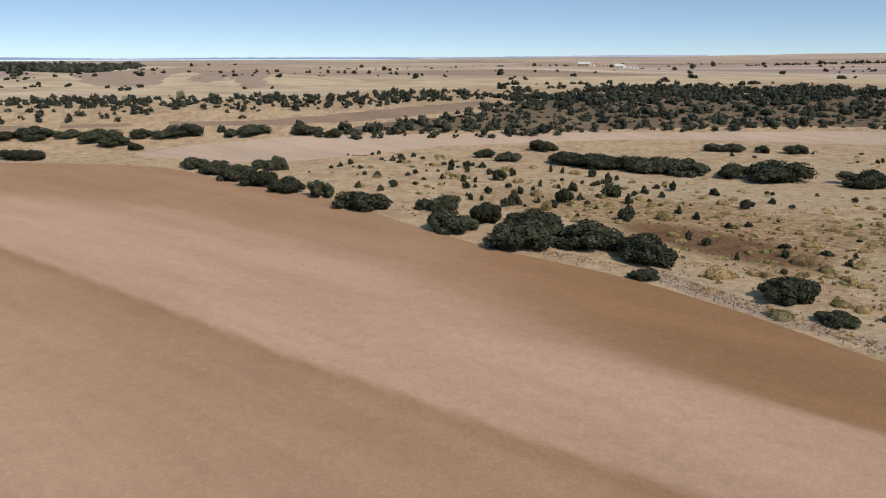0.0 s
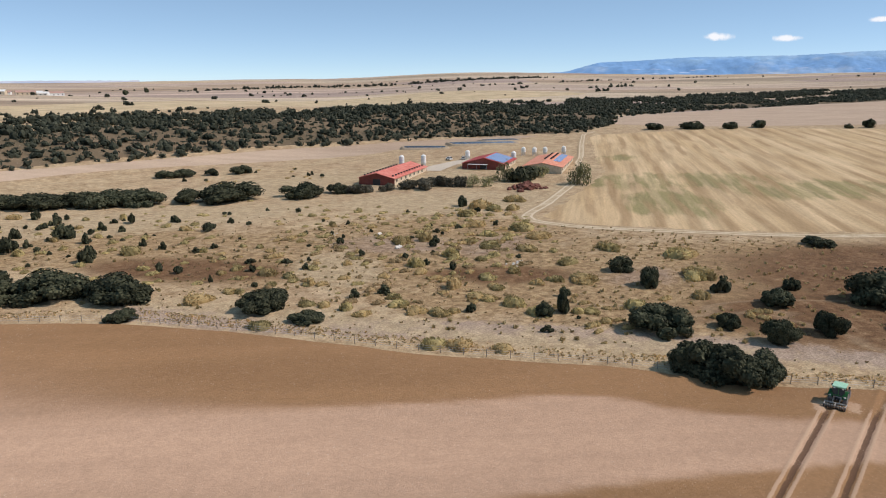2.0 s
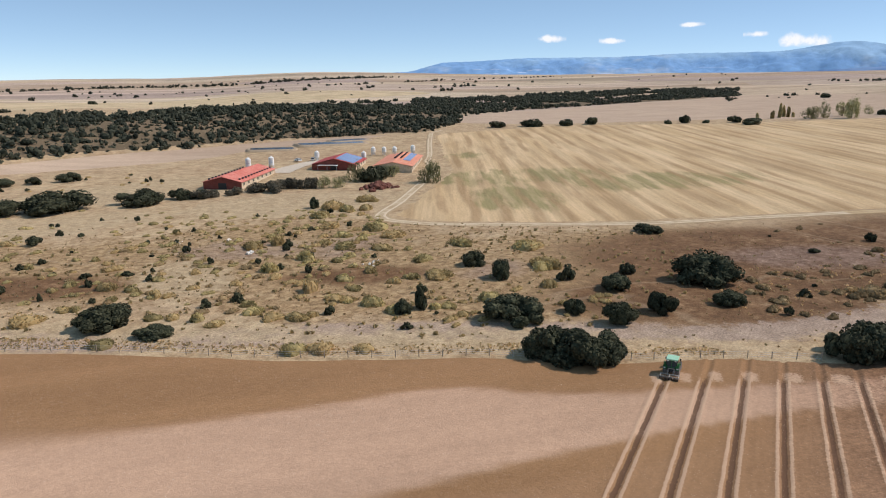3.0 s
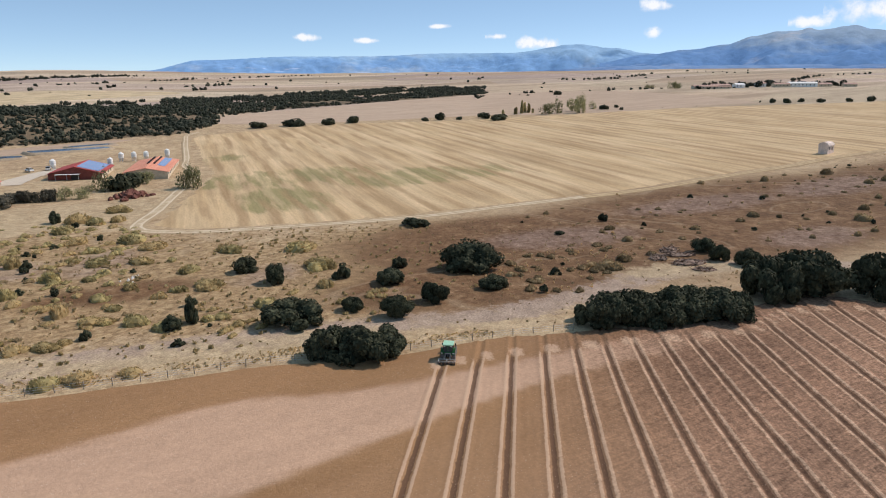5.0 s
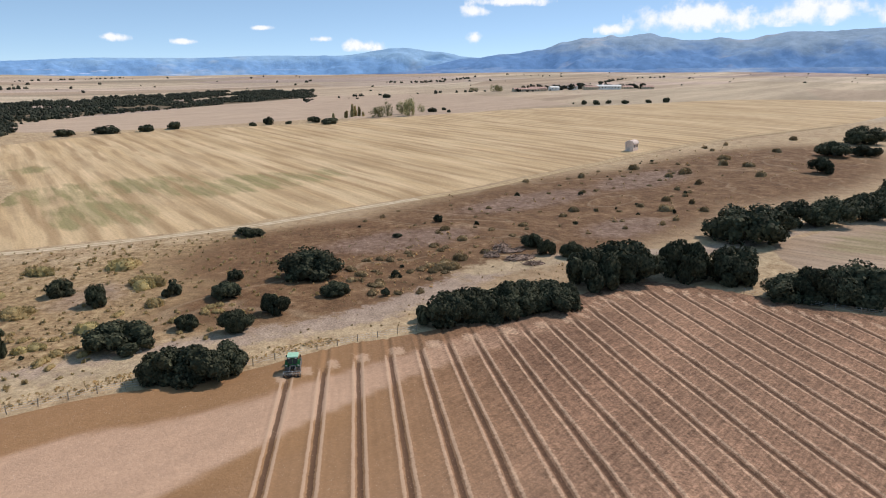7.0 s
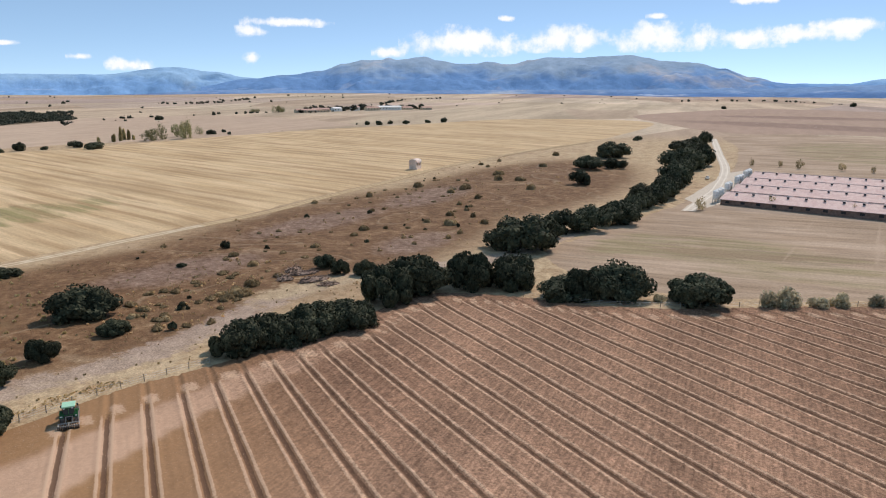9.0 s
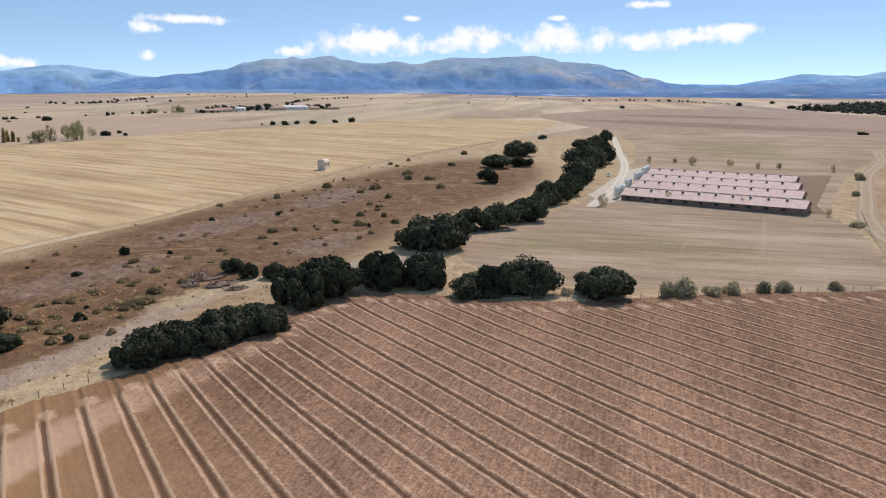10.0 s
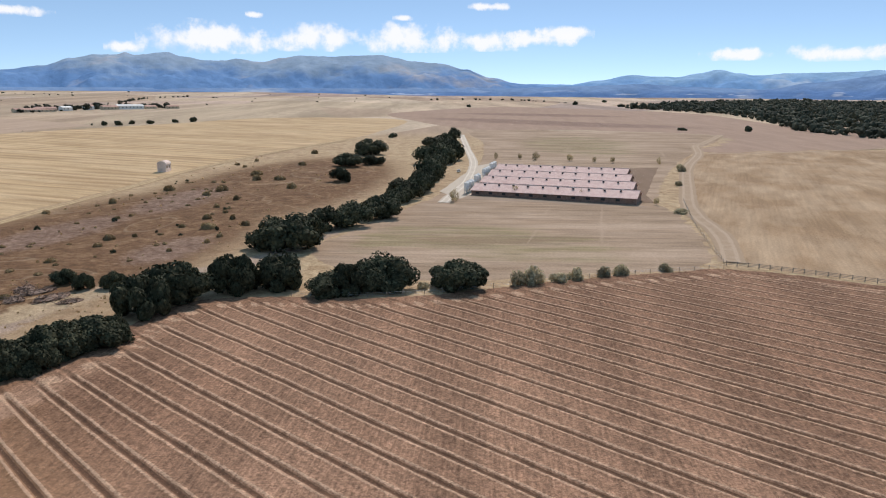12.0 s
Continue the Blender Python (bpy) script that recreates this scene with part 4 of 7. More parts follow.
OAKS_PASTURE_ROW = (
    (17.4, 284.1, 4.5, 3.2), (25.6, 274.0, 4.9, 3.4), (42.4, 300.6, 5.9, 4.7), (46.4, 266.6, 6.3, 4.6), (54.4, 258.1, 7.1, 5.0),
    (64.9, 254.2, 7.0, 4.9), (73.6, 248.7, 7.9, 5.5), (84.1, 243.8, 7.7, 5.4), (98.0, 236.7, 5.8, 4.6), (110.0, 229.2, 8.9, 6.6),
    (115.3, 297.1, 4.7, 3.3), (122.3, 296.7, 4.7, 3.3), (132.5, 291.7, 3.3, 3.0), (144.5, 288.4, 4.4, 3.8), (132.4, 219.7, 7.3, 5.1),
    (146.6, 217.3, 3.4, 3.9), (152.3, 213.3, 2.9, 3.1))
OAKS_VALLEY = (
    (-152.2, 315.1, 7.4, 5.2), (-130.9, 300.2, 3.0, 3.3), (-160.3, 275.2, 4.4, 4.0), (-166.9, 275.1, 4.4, 4.0), (-117.7, 324.9, 7.6, 5.4),
    (-126.8, 321.7, 5.1, 3.6), (-137.2, 322.0, 5.1, 3.6), (-97.0, 325.0, 3.9, 3.3), (-87.4, 328.3, 6.5, 4.5), (-62.8, 329.7, 6.5, 4.5),
    (-50.4, 325.8, 3.9, 3.3), (-172.6, 277.3, 3.3, 3.7), (-142.9, 308.2, 6.1, 4.3), (-169.2, 319.2, 5.0, 3.5), (-183.6, 317.6, 7.5, 5.2),
    (-194.8, 315.2, 5.0, 3.5))
OAKS_PASTURE = (
    (90.7, 44.1, 3.8, 4.7), (90.9, 40.0, 4.2, 5.4), (94.3, 37.2, 3.4, 4.7), (101.9, 57.4, 4.9, 4.2), (111.0, 41.2, 2.5, 4.1),
    (112.3, 50.2, 2.0, 2.5), (124.8, 73.2, 2.3, 4.1), (130.5, 83.8, 2.7, 3.5), (146.9, 36.5, 5.9, 6.7), (121.7, 37.0, 2.4, 3.9),
    (130.6, 49.6, 2.9, 3.2), (143.6, 52.2, 1.8, 2.3), (133.1, 28.3, 2.6, 2.8), (188.2, 63.4, 3.4, 2.4), (93.9, 75.5, 1.5, 2.8),
    (98.0, 74.5, 1.2, 4.8))
OAKS_BEND = (
    (118.0, 5.6, 4.4, 5.6), (120.5, 0.8, 4.0, 5.8), (119.0, -4.1, 2.9, 4.4), (125.0, -8.2, 4.5, 5.8), (127.3, -14.4, 4.6, 5.5),
    (128.2, -17.9, 2.1, 4.9), (140.5, -24.4, 4.7, 8.2), (146.7, -32.5, 5.6, 9.1), (149.2, -46.0, 4.9, 8.4), (147.7, -56.0, 5.2, 7.8),
    (135.2, -62.8, 4.9, 5.4), (132.9, -75.0, 5.9, 8.4), (133.5, -68.0, 3.7, 6.9), (123.2, -89.5, 5.7, 6.6), (189.7, -74.3, 9.4, 10.3))
OAKS_LANE = (
    (211.5, -97.0, 6.6, 7.7), (211.4, -106.5, 7.6, 8.6), (219.4, -121.6, 7.0, 8.2), (255.4, -154.3, 7.0, 8.7), (268.6, -170.7, 6.2, 9.4),
    (309.1, -202.3, 8.6, 10.8), (364.3, -241.5, 11.7, 12.6), (380.7, -262.5, 8.8, 13.6), (459.6, -305.8, 12.6, 9.9), (508.9, -354.5, 6.6, 12.0),
    (435.7, -233.6, 10.6, 11.0), (377.5, -204.8, 5.9, 6.4), (377.9, -188.0, 8.3, 8.1), (317.8, -153.9, 5.6, 7.4), (178.0, -14.9, 2.5, 3.7),
    (170.3, -18.0, 2.1, 3.7), (167.5, -23.7, 2.5, 3.8))
for rows, where in ((OAKS_FIELD_EDGE, "beside the tilled field"), (OAKS_PASTURE_ROW, "in a row across the pasture"), (OAKS_VALLEY, "in the valley bottom"), (OAKS_PASTURE, "alone in dry pasture"), (OAKS_BEND, "at the bend of the drilled field"), (OAKS_LANE, "along the lane to the sheds")):
    for x, y, r, h in rows:
        size = "low bushy" if h < 3.2 else "broad" if r > 6 else "round"
        (oaks if math.hypot(x, y) < 175 else lane_oaks).plant(x, y, r * (1.2 if rows is OAKS_BEND else 1.1), h * 1.03, size + " dark green holm oak " + where)


def inside(x, y, poly):
    hit = False
    for k, (ax, ay) in enumerate(poly):
        bx, by = poly[k - 1]
        if (ay > y) != (by > y) and x < (bx - ax) * (y - ay) / (by - ay) + ax:
            hit = not hit
    return hit


OAKS_LANE_FILL = ((203, -88, 6.0, 6.5), (228, -128, 7.0, 8.0), (236, -136, 7.5, 8.5), (246, -147, 6.5, 8.0), (262, -163, 6.5, 8.5), (285, -182, 8.0, 9.5), (296, -193, 7.0, 9.5), (330, -218, 9.0, 11.0),
                  (347, -230, 9.0, 11.5), (405, -272, 10.0, 12.0), (430, -290, 10.0, 11.0), (484, -330, 8.0, 11.0))
for x, y, r, h in OAKS_LANE_FILL:
    lane_oaks.plant(x, y, r * 0.8, h * 0.9, "dark green holm oak merged into the row along the lane")
for (xa, ya, ra, ha), (xb, yb, rb, hb) in zip(OAKS_BEND, OAKS_BEND[1:]):
    if math.hypot(xa - xb, ya - yb) < 10:
        oaks.plant((xa + xb) / 2, (ya + yb) / 2, (ra + rb) / 2, (ha + hb) * 0.46, "dark green holm oak merged into its neighbours")
for (xa, ya, ra, ha), (xb, yb, rb, hb) in zip(OAKS_PASTURE_ROW[3:], OAKS_PASTURE_ROW[4:8]):
    lane_oaks.plant((xa + xb) / 2, (ya + yb) / 2, (ra + rb) / 2, (ha + hb) * 0.46, "dark green holm oak merged into its neighbours")


def wood(name, outline, spacing, size, seed, material, label, sparse=0.0, tufts=20, fade=0.0):
    """Far woodland: many small lumpy crowns in one sheet of geometry."""
    rng = np.random.RandomState(seed)
    shapes = []
    for k in range(8):
        v, f = clump_crown(100 + k, 3, tufts, 0.30, radius=(0.38, 0.58), facets=1, dome=True)
        shapes.append((np.array(v), f))
    xs, ys = [p[0] for p in outline], [p[1] for p in outline]
    verts, faces, count = [], [], 0
    x = min(xs)
    while x < max(xs):
        y = min(ys)
        while y < max(ys):
            px, py = x + rng.uniform(-0.6, 0.6) * spacing, y + rng.uniform(-0.6, 0.6) * spacing
            thin = noise.noise((px * 0.011, py * 0.02, seed)) + 0.6 * noise.noise((px * 0.045, py * 0.07, seed))
            wob = spacing * 2.2 * noise.noise((px * 0.02, py * 0.02, 40 + seed))
            if inside(px + wob, py - wob, outline) and thin > sparse - 0.75 + fade * max(smooth(60, 170, bank_line(px, py)[0]), 0.7 * smooth(430, 620, px)) and rng.uniform() > 0.08:
                v, f = shapes[rng.randint(8)]
                r = size * (0.45 + 1.0 * rng.uniform() ** 1.5)
                a, tall = rng.uniform(0, 6.28), rng.uniform(0.85, 1.25)
                c, s = math.cos(a), math.sin(a)
                base = count
                count += len(v)
                verts.append(np.column_stack((px + r * (v[:, 0] * c - v[:, 1] * s), py + r * (v[:, 0] * s + v[:, 1] * c), ground_z(px, py) - 0.2 + v[:, 2] * r * tall)))
                faces += [tuple(base + i for i in q) for q in f]
            y += spacing
        x += spacing
    return tagged(mesh_object(name, np.concatenate(verts).tolist(), faces, material, smooth_faces=False), label, "wood", kind="stuff")



wood("oak_wood", ((-72, 331), (-66, 324), (-20, 329), (37, 332), (115, 341), (197, 345), (297, 336), (345, 318), (389, 304), (412, 298), (495, 334), (575, 376), (729, 350), (1044, 240), (1333, 304), (1250, 460), (950, 540), (760, 580), (560, 590), (420, 560), (300, 520), (182, 525), (94, 545), (40, 520), (32, 430), (42, 398), (21, 370), (-5, 354), (-34, 344)),
     5.0, 3.3, 5, M_WOOD, "dense holm oak wood on the valley bank", 0.02, tufts=4, fade=0.72)
wood("open_oak_wood", ((-340, 338), (-204, 337), (-144, 346), (-97, 351), (-49, 369), (-5, 401), (26, 440), (30, 520), (-29, 500), (-100, 470), (-156, 440), (-229, 415), (-340, 410)), 8.2, 3.0, 6, M_WOOD, "open holm oak wood on the valley slope", -0.1, tufts=9)
wood("far_forest", ((-383, 640), (-504, 945), (-765, 1879), (-1258, 2066), (-1500, 1600), (-700, 700)), 20.0, 9.0, 7, M_WOOD, "dark pine forest in the far valley", -0.5, 2)
wood("pine_belt", ((620, 1471), (960, 1500), (1060, 1300), (1740, 1400), (1760, 1450), (1080, 1345), (980, 1545), (640, 1510)), 12.0, 5.0, 8, M_WOOD, "dark belt of pines on the plateau", -0.5, 10)
wood("east_forest", ((1119, -1230), (724, -1085), (384, -705), (300, -715), (200, -800), (600, -1900), (985, -2171), (1353, -2320), (1264, -1620)), 15.5, 8.6, 9, M_WOOD, "dark holm oak forest beyond the ploughland", -0.5, 2)
wood("scattered_oaks", ((-400, 450), (100, 560), (900, 700), (1500, 600), (1800, 1500), (400, 1900), (-700, 1700)), 50.0, 3.8, 10, M_WOOD, "scattered holm oaks over plateau fields", 1.0)
wood("plain_oaks", ((1250, 350), (1700, -1100), (2700, -1500), (2900, 900), (1900, 1300)), 95.0, 4.0, 11, M_WOOD, "scattered oaks over the far plain", 1.0)
wood("hedge_line", ((690, 40), (850, -112), (860, -118), (700, 46)), 14.0, 1.6, 12, M_WOOD, "low hedge along a field margin", 0.55)
wood("slope_scrub", ((-430, 480), (-140, 545), (-100, 740), (-230, 1000), (-420, 780)), 19.0, 2.4, 13, M_WOOD, "scrub oaks on the hill slopes", 0.85)
wood("farm_hedge", ((1180, -60), (1250, -130), (1330, -240), (1320, -300), (1420, -320), (1440, -220), (1330, -90)), 15.0, 6.5, 14, M_WOOD, "trees round the far farm", 0.1)
wood("wood_margin", ((500, 330), (575, 376), (729, 348), (729, 356), (575, 388), (490, 342)), 8.0, 3.5, 15, M_WOOD, "oaks along the wood margin", 0.0)


def tree_row(name, points, step, size, seed, label):
    """A far hedge: uneven lumpy crowns along a line, with gaps."""
    rng = np.random.RandomState(seed)
    shapes = [clump_crown(120 + k, 3, 12, 0.36, low=0.25, radius=(0.4, 0.6), facets=1) for k in range(4)]
    line = spline(points, 20.0)
    verts, faces = [], []
    for (ax, ay), (bx, by) in zip(line, line[1:]):
        count = max(1, int(math.hypot(bx - ax, by - ay) / step))
        for k in range(count):
            t = (k + rng.uniform(0, 1)) / count
            x, y = ax + (bx - ax) * t + rng.normal() * size * 0.7, ay + (by - ay) * t + rng.normal() * size * 0.7
            if noise.noise((x * 0.02, y * 0.02, seed)) < -0.12:
                continue
            v, f = shapes[rng.randint(4)]
            r, base, gz = size * rng.uniform(0.5, 1.5), len(verts), ground_z(x, y) - 0.3
            verts += [(x + p[0] * r, y + p[1] * r, gz + p[2] * r * 1.2) for p in v]
            faces += [tuple(base + i for i in q) for q in f]
    return tagged(mesh_object(name, verts, faces, M_WOOD, smooth_faces=False), label, "hedge", kind="stuff")


ROWS = (((38, 585), (94, 600), (132, 588), (175, 520), (220, 551), (268, 579)), ((554, 1060), (773, 1115), (838, 951), (980, 828), (1320, 840)), ((-261, 976), (-135, 945), (-15, 795), (37, 712)), ((64, 599), (146, 591), (210, 575), (268, 574)),
        ((1055, 1026), (1316, 1067), (1762, 1160), (2431, 1207)), ((1872, 238), (1788, 151), (1848, 71)), ((1192, 77), (1218, -9), (1280, -56)))
ROWS_EAST = (((1837, 231), (1800, 143), (2172, 21), (2366, 122)), ((1064, 204), (1126, 129), (1186, 38), (1264, -50)), ((1641, -277), (2045, -428), (2179, -564)), ((907, 220), (1050, 225), (1012, 169)), ((1902, -1227), (1819, -1479), (1506, -1432)),
             ((-137, 326), (-112, 330), (-77, 331)), ((1240, -40), (1290, -120), (1340, -200), (1350, -300)))
for k, pts in enumerate(ROWS + ROWS_EAST):
    far = math.hypot(*pts[0])
    tree_row("hedge_row", pts, 5.0 + far * 0.006, 1.5 + far * 0.0016, 30 + k, "dark hedge of oaks along a far field margin")

# ---- bushes ----
def bush_kind(name, seed, mat, label, category, lobes=6, per=90, leaf=0.2, **kw):
    root = new(name)
    tagged(root, label, category)
    mesh_object("stem", *limbs(seed, 0.5, 4, 0.4, 0.05), M_BARK, root)
    mesh_object("foliage", *clump_crown(seed, lobes, per, leaf, **kw), mat, root, smooth_faces=False)
    return root


shrubs = Kinds([bush_kind("oak_shrub", 40 + k, M_OAK, "small dark green oak shrub", "bush", 9, 100, 0.16, radius=(0.28, 0.44), fuzz=(0.82, 1.12), dome=True, facets=1) for k in range(4)], "oak shrubs")


def twig_dome(seed, twigs=300, facets=2):
    """A soft dome of upright twigs over a few low cores, of radius 1 and height 1. Returns verts, faces."""
    rng = np.random.RandomState(seed)
    humps = [(0.0, 0.0, 0.72, 0.8)] + [(0.5 * math.cos(a), 0.5 * math.sin(a), rng.uniform(0.4, 0.55), rng.uniform(0.45, 0.75)) for a in rng.uniform(0, 6.28, 4)]
    verts, faces = [], []
    for cx, cy, r, tall in humps:
        bm = bmesh.new()
        bmesh.ops.create_icosphere(bm, subdivisions=facets, radius=1.0)
        base = len(verts)
        for v in bm.verts:
            k = r * (0.9 + 0.14 * rng.uniform(-1, 1))
            verts.append((cx + v.co.x * k, cy + v.co.y * k, max(-0.02, v.co.z * tall * (0.88 + 0.1 * rng.uniform(-1, 1)))))
        faces += [tuple(base + w.index for w in f.verts) for f in bm.faces if f.calc_center_median().z > -0.35]
        bm.free()
    for _ in range(twigs):
        cx, cy, r, tall = humps[rng.randint(len(humps))]
        d = rng.normal(size=3)
        d /= np.linalg.norm(d)
        d[2] = abs(d[2])
        foot = np.array((cx + d[0] * r * 0.86, cy + d[1] * r * 0.86, d[2] * tall * 0.84))
        lean = d * 0.8 + np.array((0, 0, 0.9)) + rng.normal(size=3) * 0.3
        lean *= rng.uniform(0.09, 0.22) / np.linalg.norm(lean)
        a = np.cross(lean, rng.normal(size=3))
        a *= rng.uniform(0.03, 0.065) / np.linalg.norm(a)
        base = len(verts)
        verts += [tuple(foot - a), tuple(foot + a), tuple(foot + lean + a * 0.6), tuple(foot + lean - a * 0.6)]
        faces.append((base, base + 1, base + 2, base + 3))
    return verts, faces


def broom_kind(seed, mat):
    root = new("broom_bush")
    tagged(root, "dry yellowish broom bush", "bush")
    mesh_object("stem", *limbs(seed, 0.5, 4, 0.4, 0.05), M_BARK, root)
    mesh_object("foliage", *twig_dome(seed), mat, root, smooth_faces=False)
    return root


olives = Kinds([broom_kind(57 + k, M_OLIVE) for k in range(3)], "olive bushes")
brooms = Kinds([broom_kind(50 + k, M_BROOM if k % 2 else M_SHRUB) for k in range(6)], "broom bushes")
greys = Kinds([bush_kind("willow_bush", 60 + k, M_GREY, "grey green twiggy bush", "bush", 10, 200, 0.11, low=0.15, core=0.5, fuzz=(0.6, 1.2)) for k in range(2)], "willow bushes")
DARK_A = (
    (3.2, 256.6, 1.3, 3.1), (8.6, 258.1, 1.6, 2.4), (11.2, 260.7, 0.9, 1.4), (14.4, 256.7, 1.3, 2.1), (16.2, 242.5, 1.4, 2.0),
    (18.7, 231.4, 2.5, 3.4), (23.7, 240.2, 1.4, 2.7), (8.5, 246.6, 0.7, 1.7), (7.2, 216.3, 1.2, 2.0), (6.6, 227.0, 1.0, 1.5),
    (10.7, 227.2, 0.8, 1.9), (10.0, 217.5, 0.6, 1.2), (13.6, 208.1, 1.2, 2.0), (20.5, 217.5, 1.0, 1.5), (23.0, 207.4, 1.2, 2.3),
    (19.8, 191.0, 1.8, 4.1), (16.7, 188.7, 1.0, 2.4), (27.5, 212.0, 0.6, 1.5), (30.7, 219.7, 0.8, 2.2), (26.5, 193.5, 0.7, 1.7),
    (30.2, 187.4, 0.9, 1.6), (34.1, 194.7, 2.3, 3.9), (39.6, 211.9, 1.6, 2.8), (39.4, 198.0, 1.1, 2.0))
DARK_B = (
    (50.6, 237.5, 1.3, 2.8), (47.4, 219.8, 1.0, 1.3), (49.2, 221.9, 1.0, 1.6), (52.7, 224.8, 1.8, 3.4), (49.4, 202.9, 2.6, 3.9),
    (57.4, 230.4, 0.7, 1.8), (60.0, 206.9, 1.2, 2.6), (52.0, 193.1, 1.4, 2.7), (45.9, 172.2, 2.0, 3.7), (69.9, 211.1, 0.9, 3.1),
    (61.5, 179.9, 0.9, 2.0), (56.8, 190.3, 0.6, 0.9), (7.9, 198.2, 0.7, 1.9), (11.0, 196.9, 0.6, 1.7), (7.1, 203.8, 0.6, 1.1),
    (38.3, 247.9, 0.8, 2.6), (41.8, 244.6, 0.7, 2.2), (82.0, 185.9, 1.8, 2.4), (63.7, 172.9, 0.9, 2.0), (68.2, 164.1, 1.0, 1.3),
    (73.6, 165.3, 1.0, 1.3), (54.6, 151.9, 0.7, 2.3), (59.4, 136.7, 0.5, 1.7), (84.4, 138.3, 0.5, 1.0))
DARK_C = (
    (79.8, 132.3, 0.9, 1.4), (104.3, 158.2, 0.6, 1.2), (75.2, 107.6, 1.0, 1.8), (80.9, 105.5, 1.2, 1.8), (60.3, 101.5, 2.2, 1.5),
    (57.2, 148.2, 1.0, 1.7), (73.2, 145.3, 1.2, 1.2), (79.5, 140.1, 1.2, 1.1), (161.9, 166.5, 1.8, 3.5), (86.6, 86.4, 0.8, 1.3),
    (105.9, 80.5, 1.3, 1.9), (91.6, 192.4, 1.0, 1.6), (80.2, 205.3, 1.4, 2.0), (70.1, 213.3, 0.9, 2.4), (86.0, 86.2, 1.0, 1.6),
    (131.4, 61.1, 1.8, 3.3), (211.0, 11.4, 1.4, 2.2), (188.2, 21.6, 1.2, 1.1), (207.1, -0.4, 0.8, 1.1), (179.8, -15.4, 1.9, 2.9))
BROOM_A = (
    (-1.5, 284.0, 2.1, 1.5), (4.3, 238.9, 2.0, 1.4), (1.5, 242.8, 1.0, 1.2), (24.3, 226.2, 1.5, 2.2), (33.0, 255.4, 1.5, 1.4),
    (46.4, 243.3, 2.4, 1.7), (61.2, 225.9, 1.1, 1.3), (56.2, 214.5, 1.2, 1.2), (56.1, 173.2, 2.0, 2.6), (27.8, 204.0, 1.8, 2.5),
    (35.9, 190.6, 1.5, 1.9), (27.7, 184.4, 1.4, 3.2), (70.6, 220.1, 1.1, 2.1), (46.1, 200.9, 1.1, 1.5), (52.8, 156.7, 1.3, 1.1),
    (-2.6, 261.2, 1.3, 1.7), (22.0, 250.3, 1.8, 2.0), (77.3, 191.4, 1.5, 1.8), (70.1, 163.9, 1.3, 1.3), (63.9, 141.2, 1.1, 1.1),
    (68.0, 142.2, 1.2, 1.4), (70.9, 134.0, 1.8, 2.0), (73.1, 128.4, 1.3, 1.5), (73.9, 121.2, 1.4, 1.9))
BROOM_B = (
    (67.4, 126.1, 1.2, 1.0), (51.8, 125.8, 2.8, 1.9), (65.8, 109.6, 1.4, 1.2), (67.9, 106.9, 1.3, 1.3), (70.2, 102.7, 1.3, 1.7),
    (70.1, 98.1, 1.5, 1.1), (53.1, 104.0, 2.0, 1.6), (112.1, 138.2, 2.5, 2.2), (99.8, 117.9, 1.9, 2.5), (118.5, 135.7, 1.6, 3.3),
    (80.6, 102.4, 1.4, 1.3), (58.7, 127.2, 1.4, 1.1), (60.6, 125.8, 1.2, 1.0), (78.2, 92.7, 2.0, 1.4), (78.5, 98.1, 1.9, 1.3),
    (80.6, 89.4, 2.0, 1.4), (82.1, 157.8, 1.0, 1.3), (118.1, 158.5, 1.4, 1.4), (111.8, 169.6, 1.0, 1.5), (164.7, 160.4, 3.6, 3.5),
    (164.2, 153.9, 2.3, 2.6), (169.4, 150.5, 2.1, 2.6), (146.8, 126.9, 2.7, 2.3), (142.6, 117.6, 2.4, 1.9))
BROOM_C = (
    (135.3, 129.2, 1.8, 1.8), (125.7, 125.7, 1.3, 1.2), (127.0, 120.1, 2.4, 1.7), (154.0, 154.6, 2.1, 2.2), (112.1, 119.2, 2.0, 2.6),
    (112.1, 99.2, 1.5, 1.7), (127.5, 95.5, 2.5, 1.7), (108.6, 89.4, 1.4, 1.5), (113.6, 88.7, 1.7, 1.3), (117.3, 84.8, 2.6, 1.8),
    (99.7, 92.8, 1.5, 1.1), (92.7, 91.2, 1.8, 1.3), (92.9, 88.4, 1.0, 0.8), (83.7, 88.4, 0.9, 0.8), (93.3, 77.5, 1.3, 1.7),
    (146.5, 98.4, 2.6, 1.9), (151.8, 81.1, 3.4, 2.4), (139.3, 69.4, 3.3, 2.8), (101.4, 71.0, 1.6, 1.1), (72.3, 74.8, 2.2, 1.6),
    (69.2, 77.7, 1.7, 1.9), (76.4, 69.2, 1.7, 1.2))
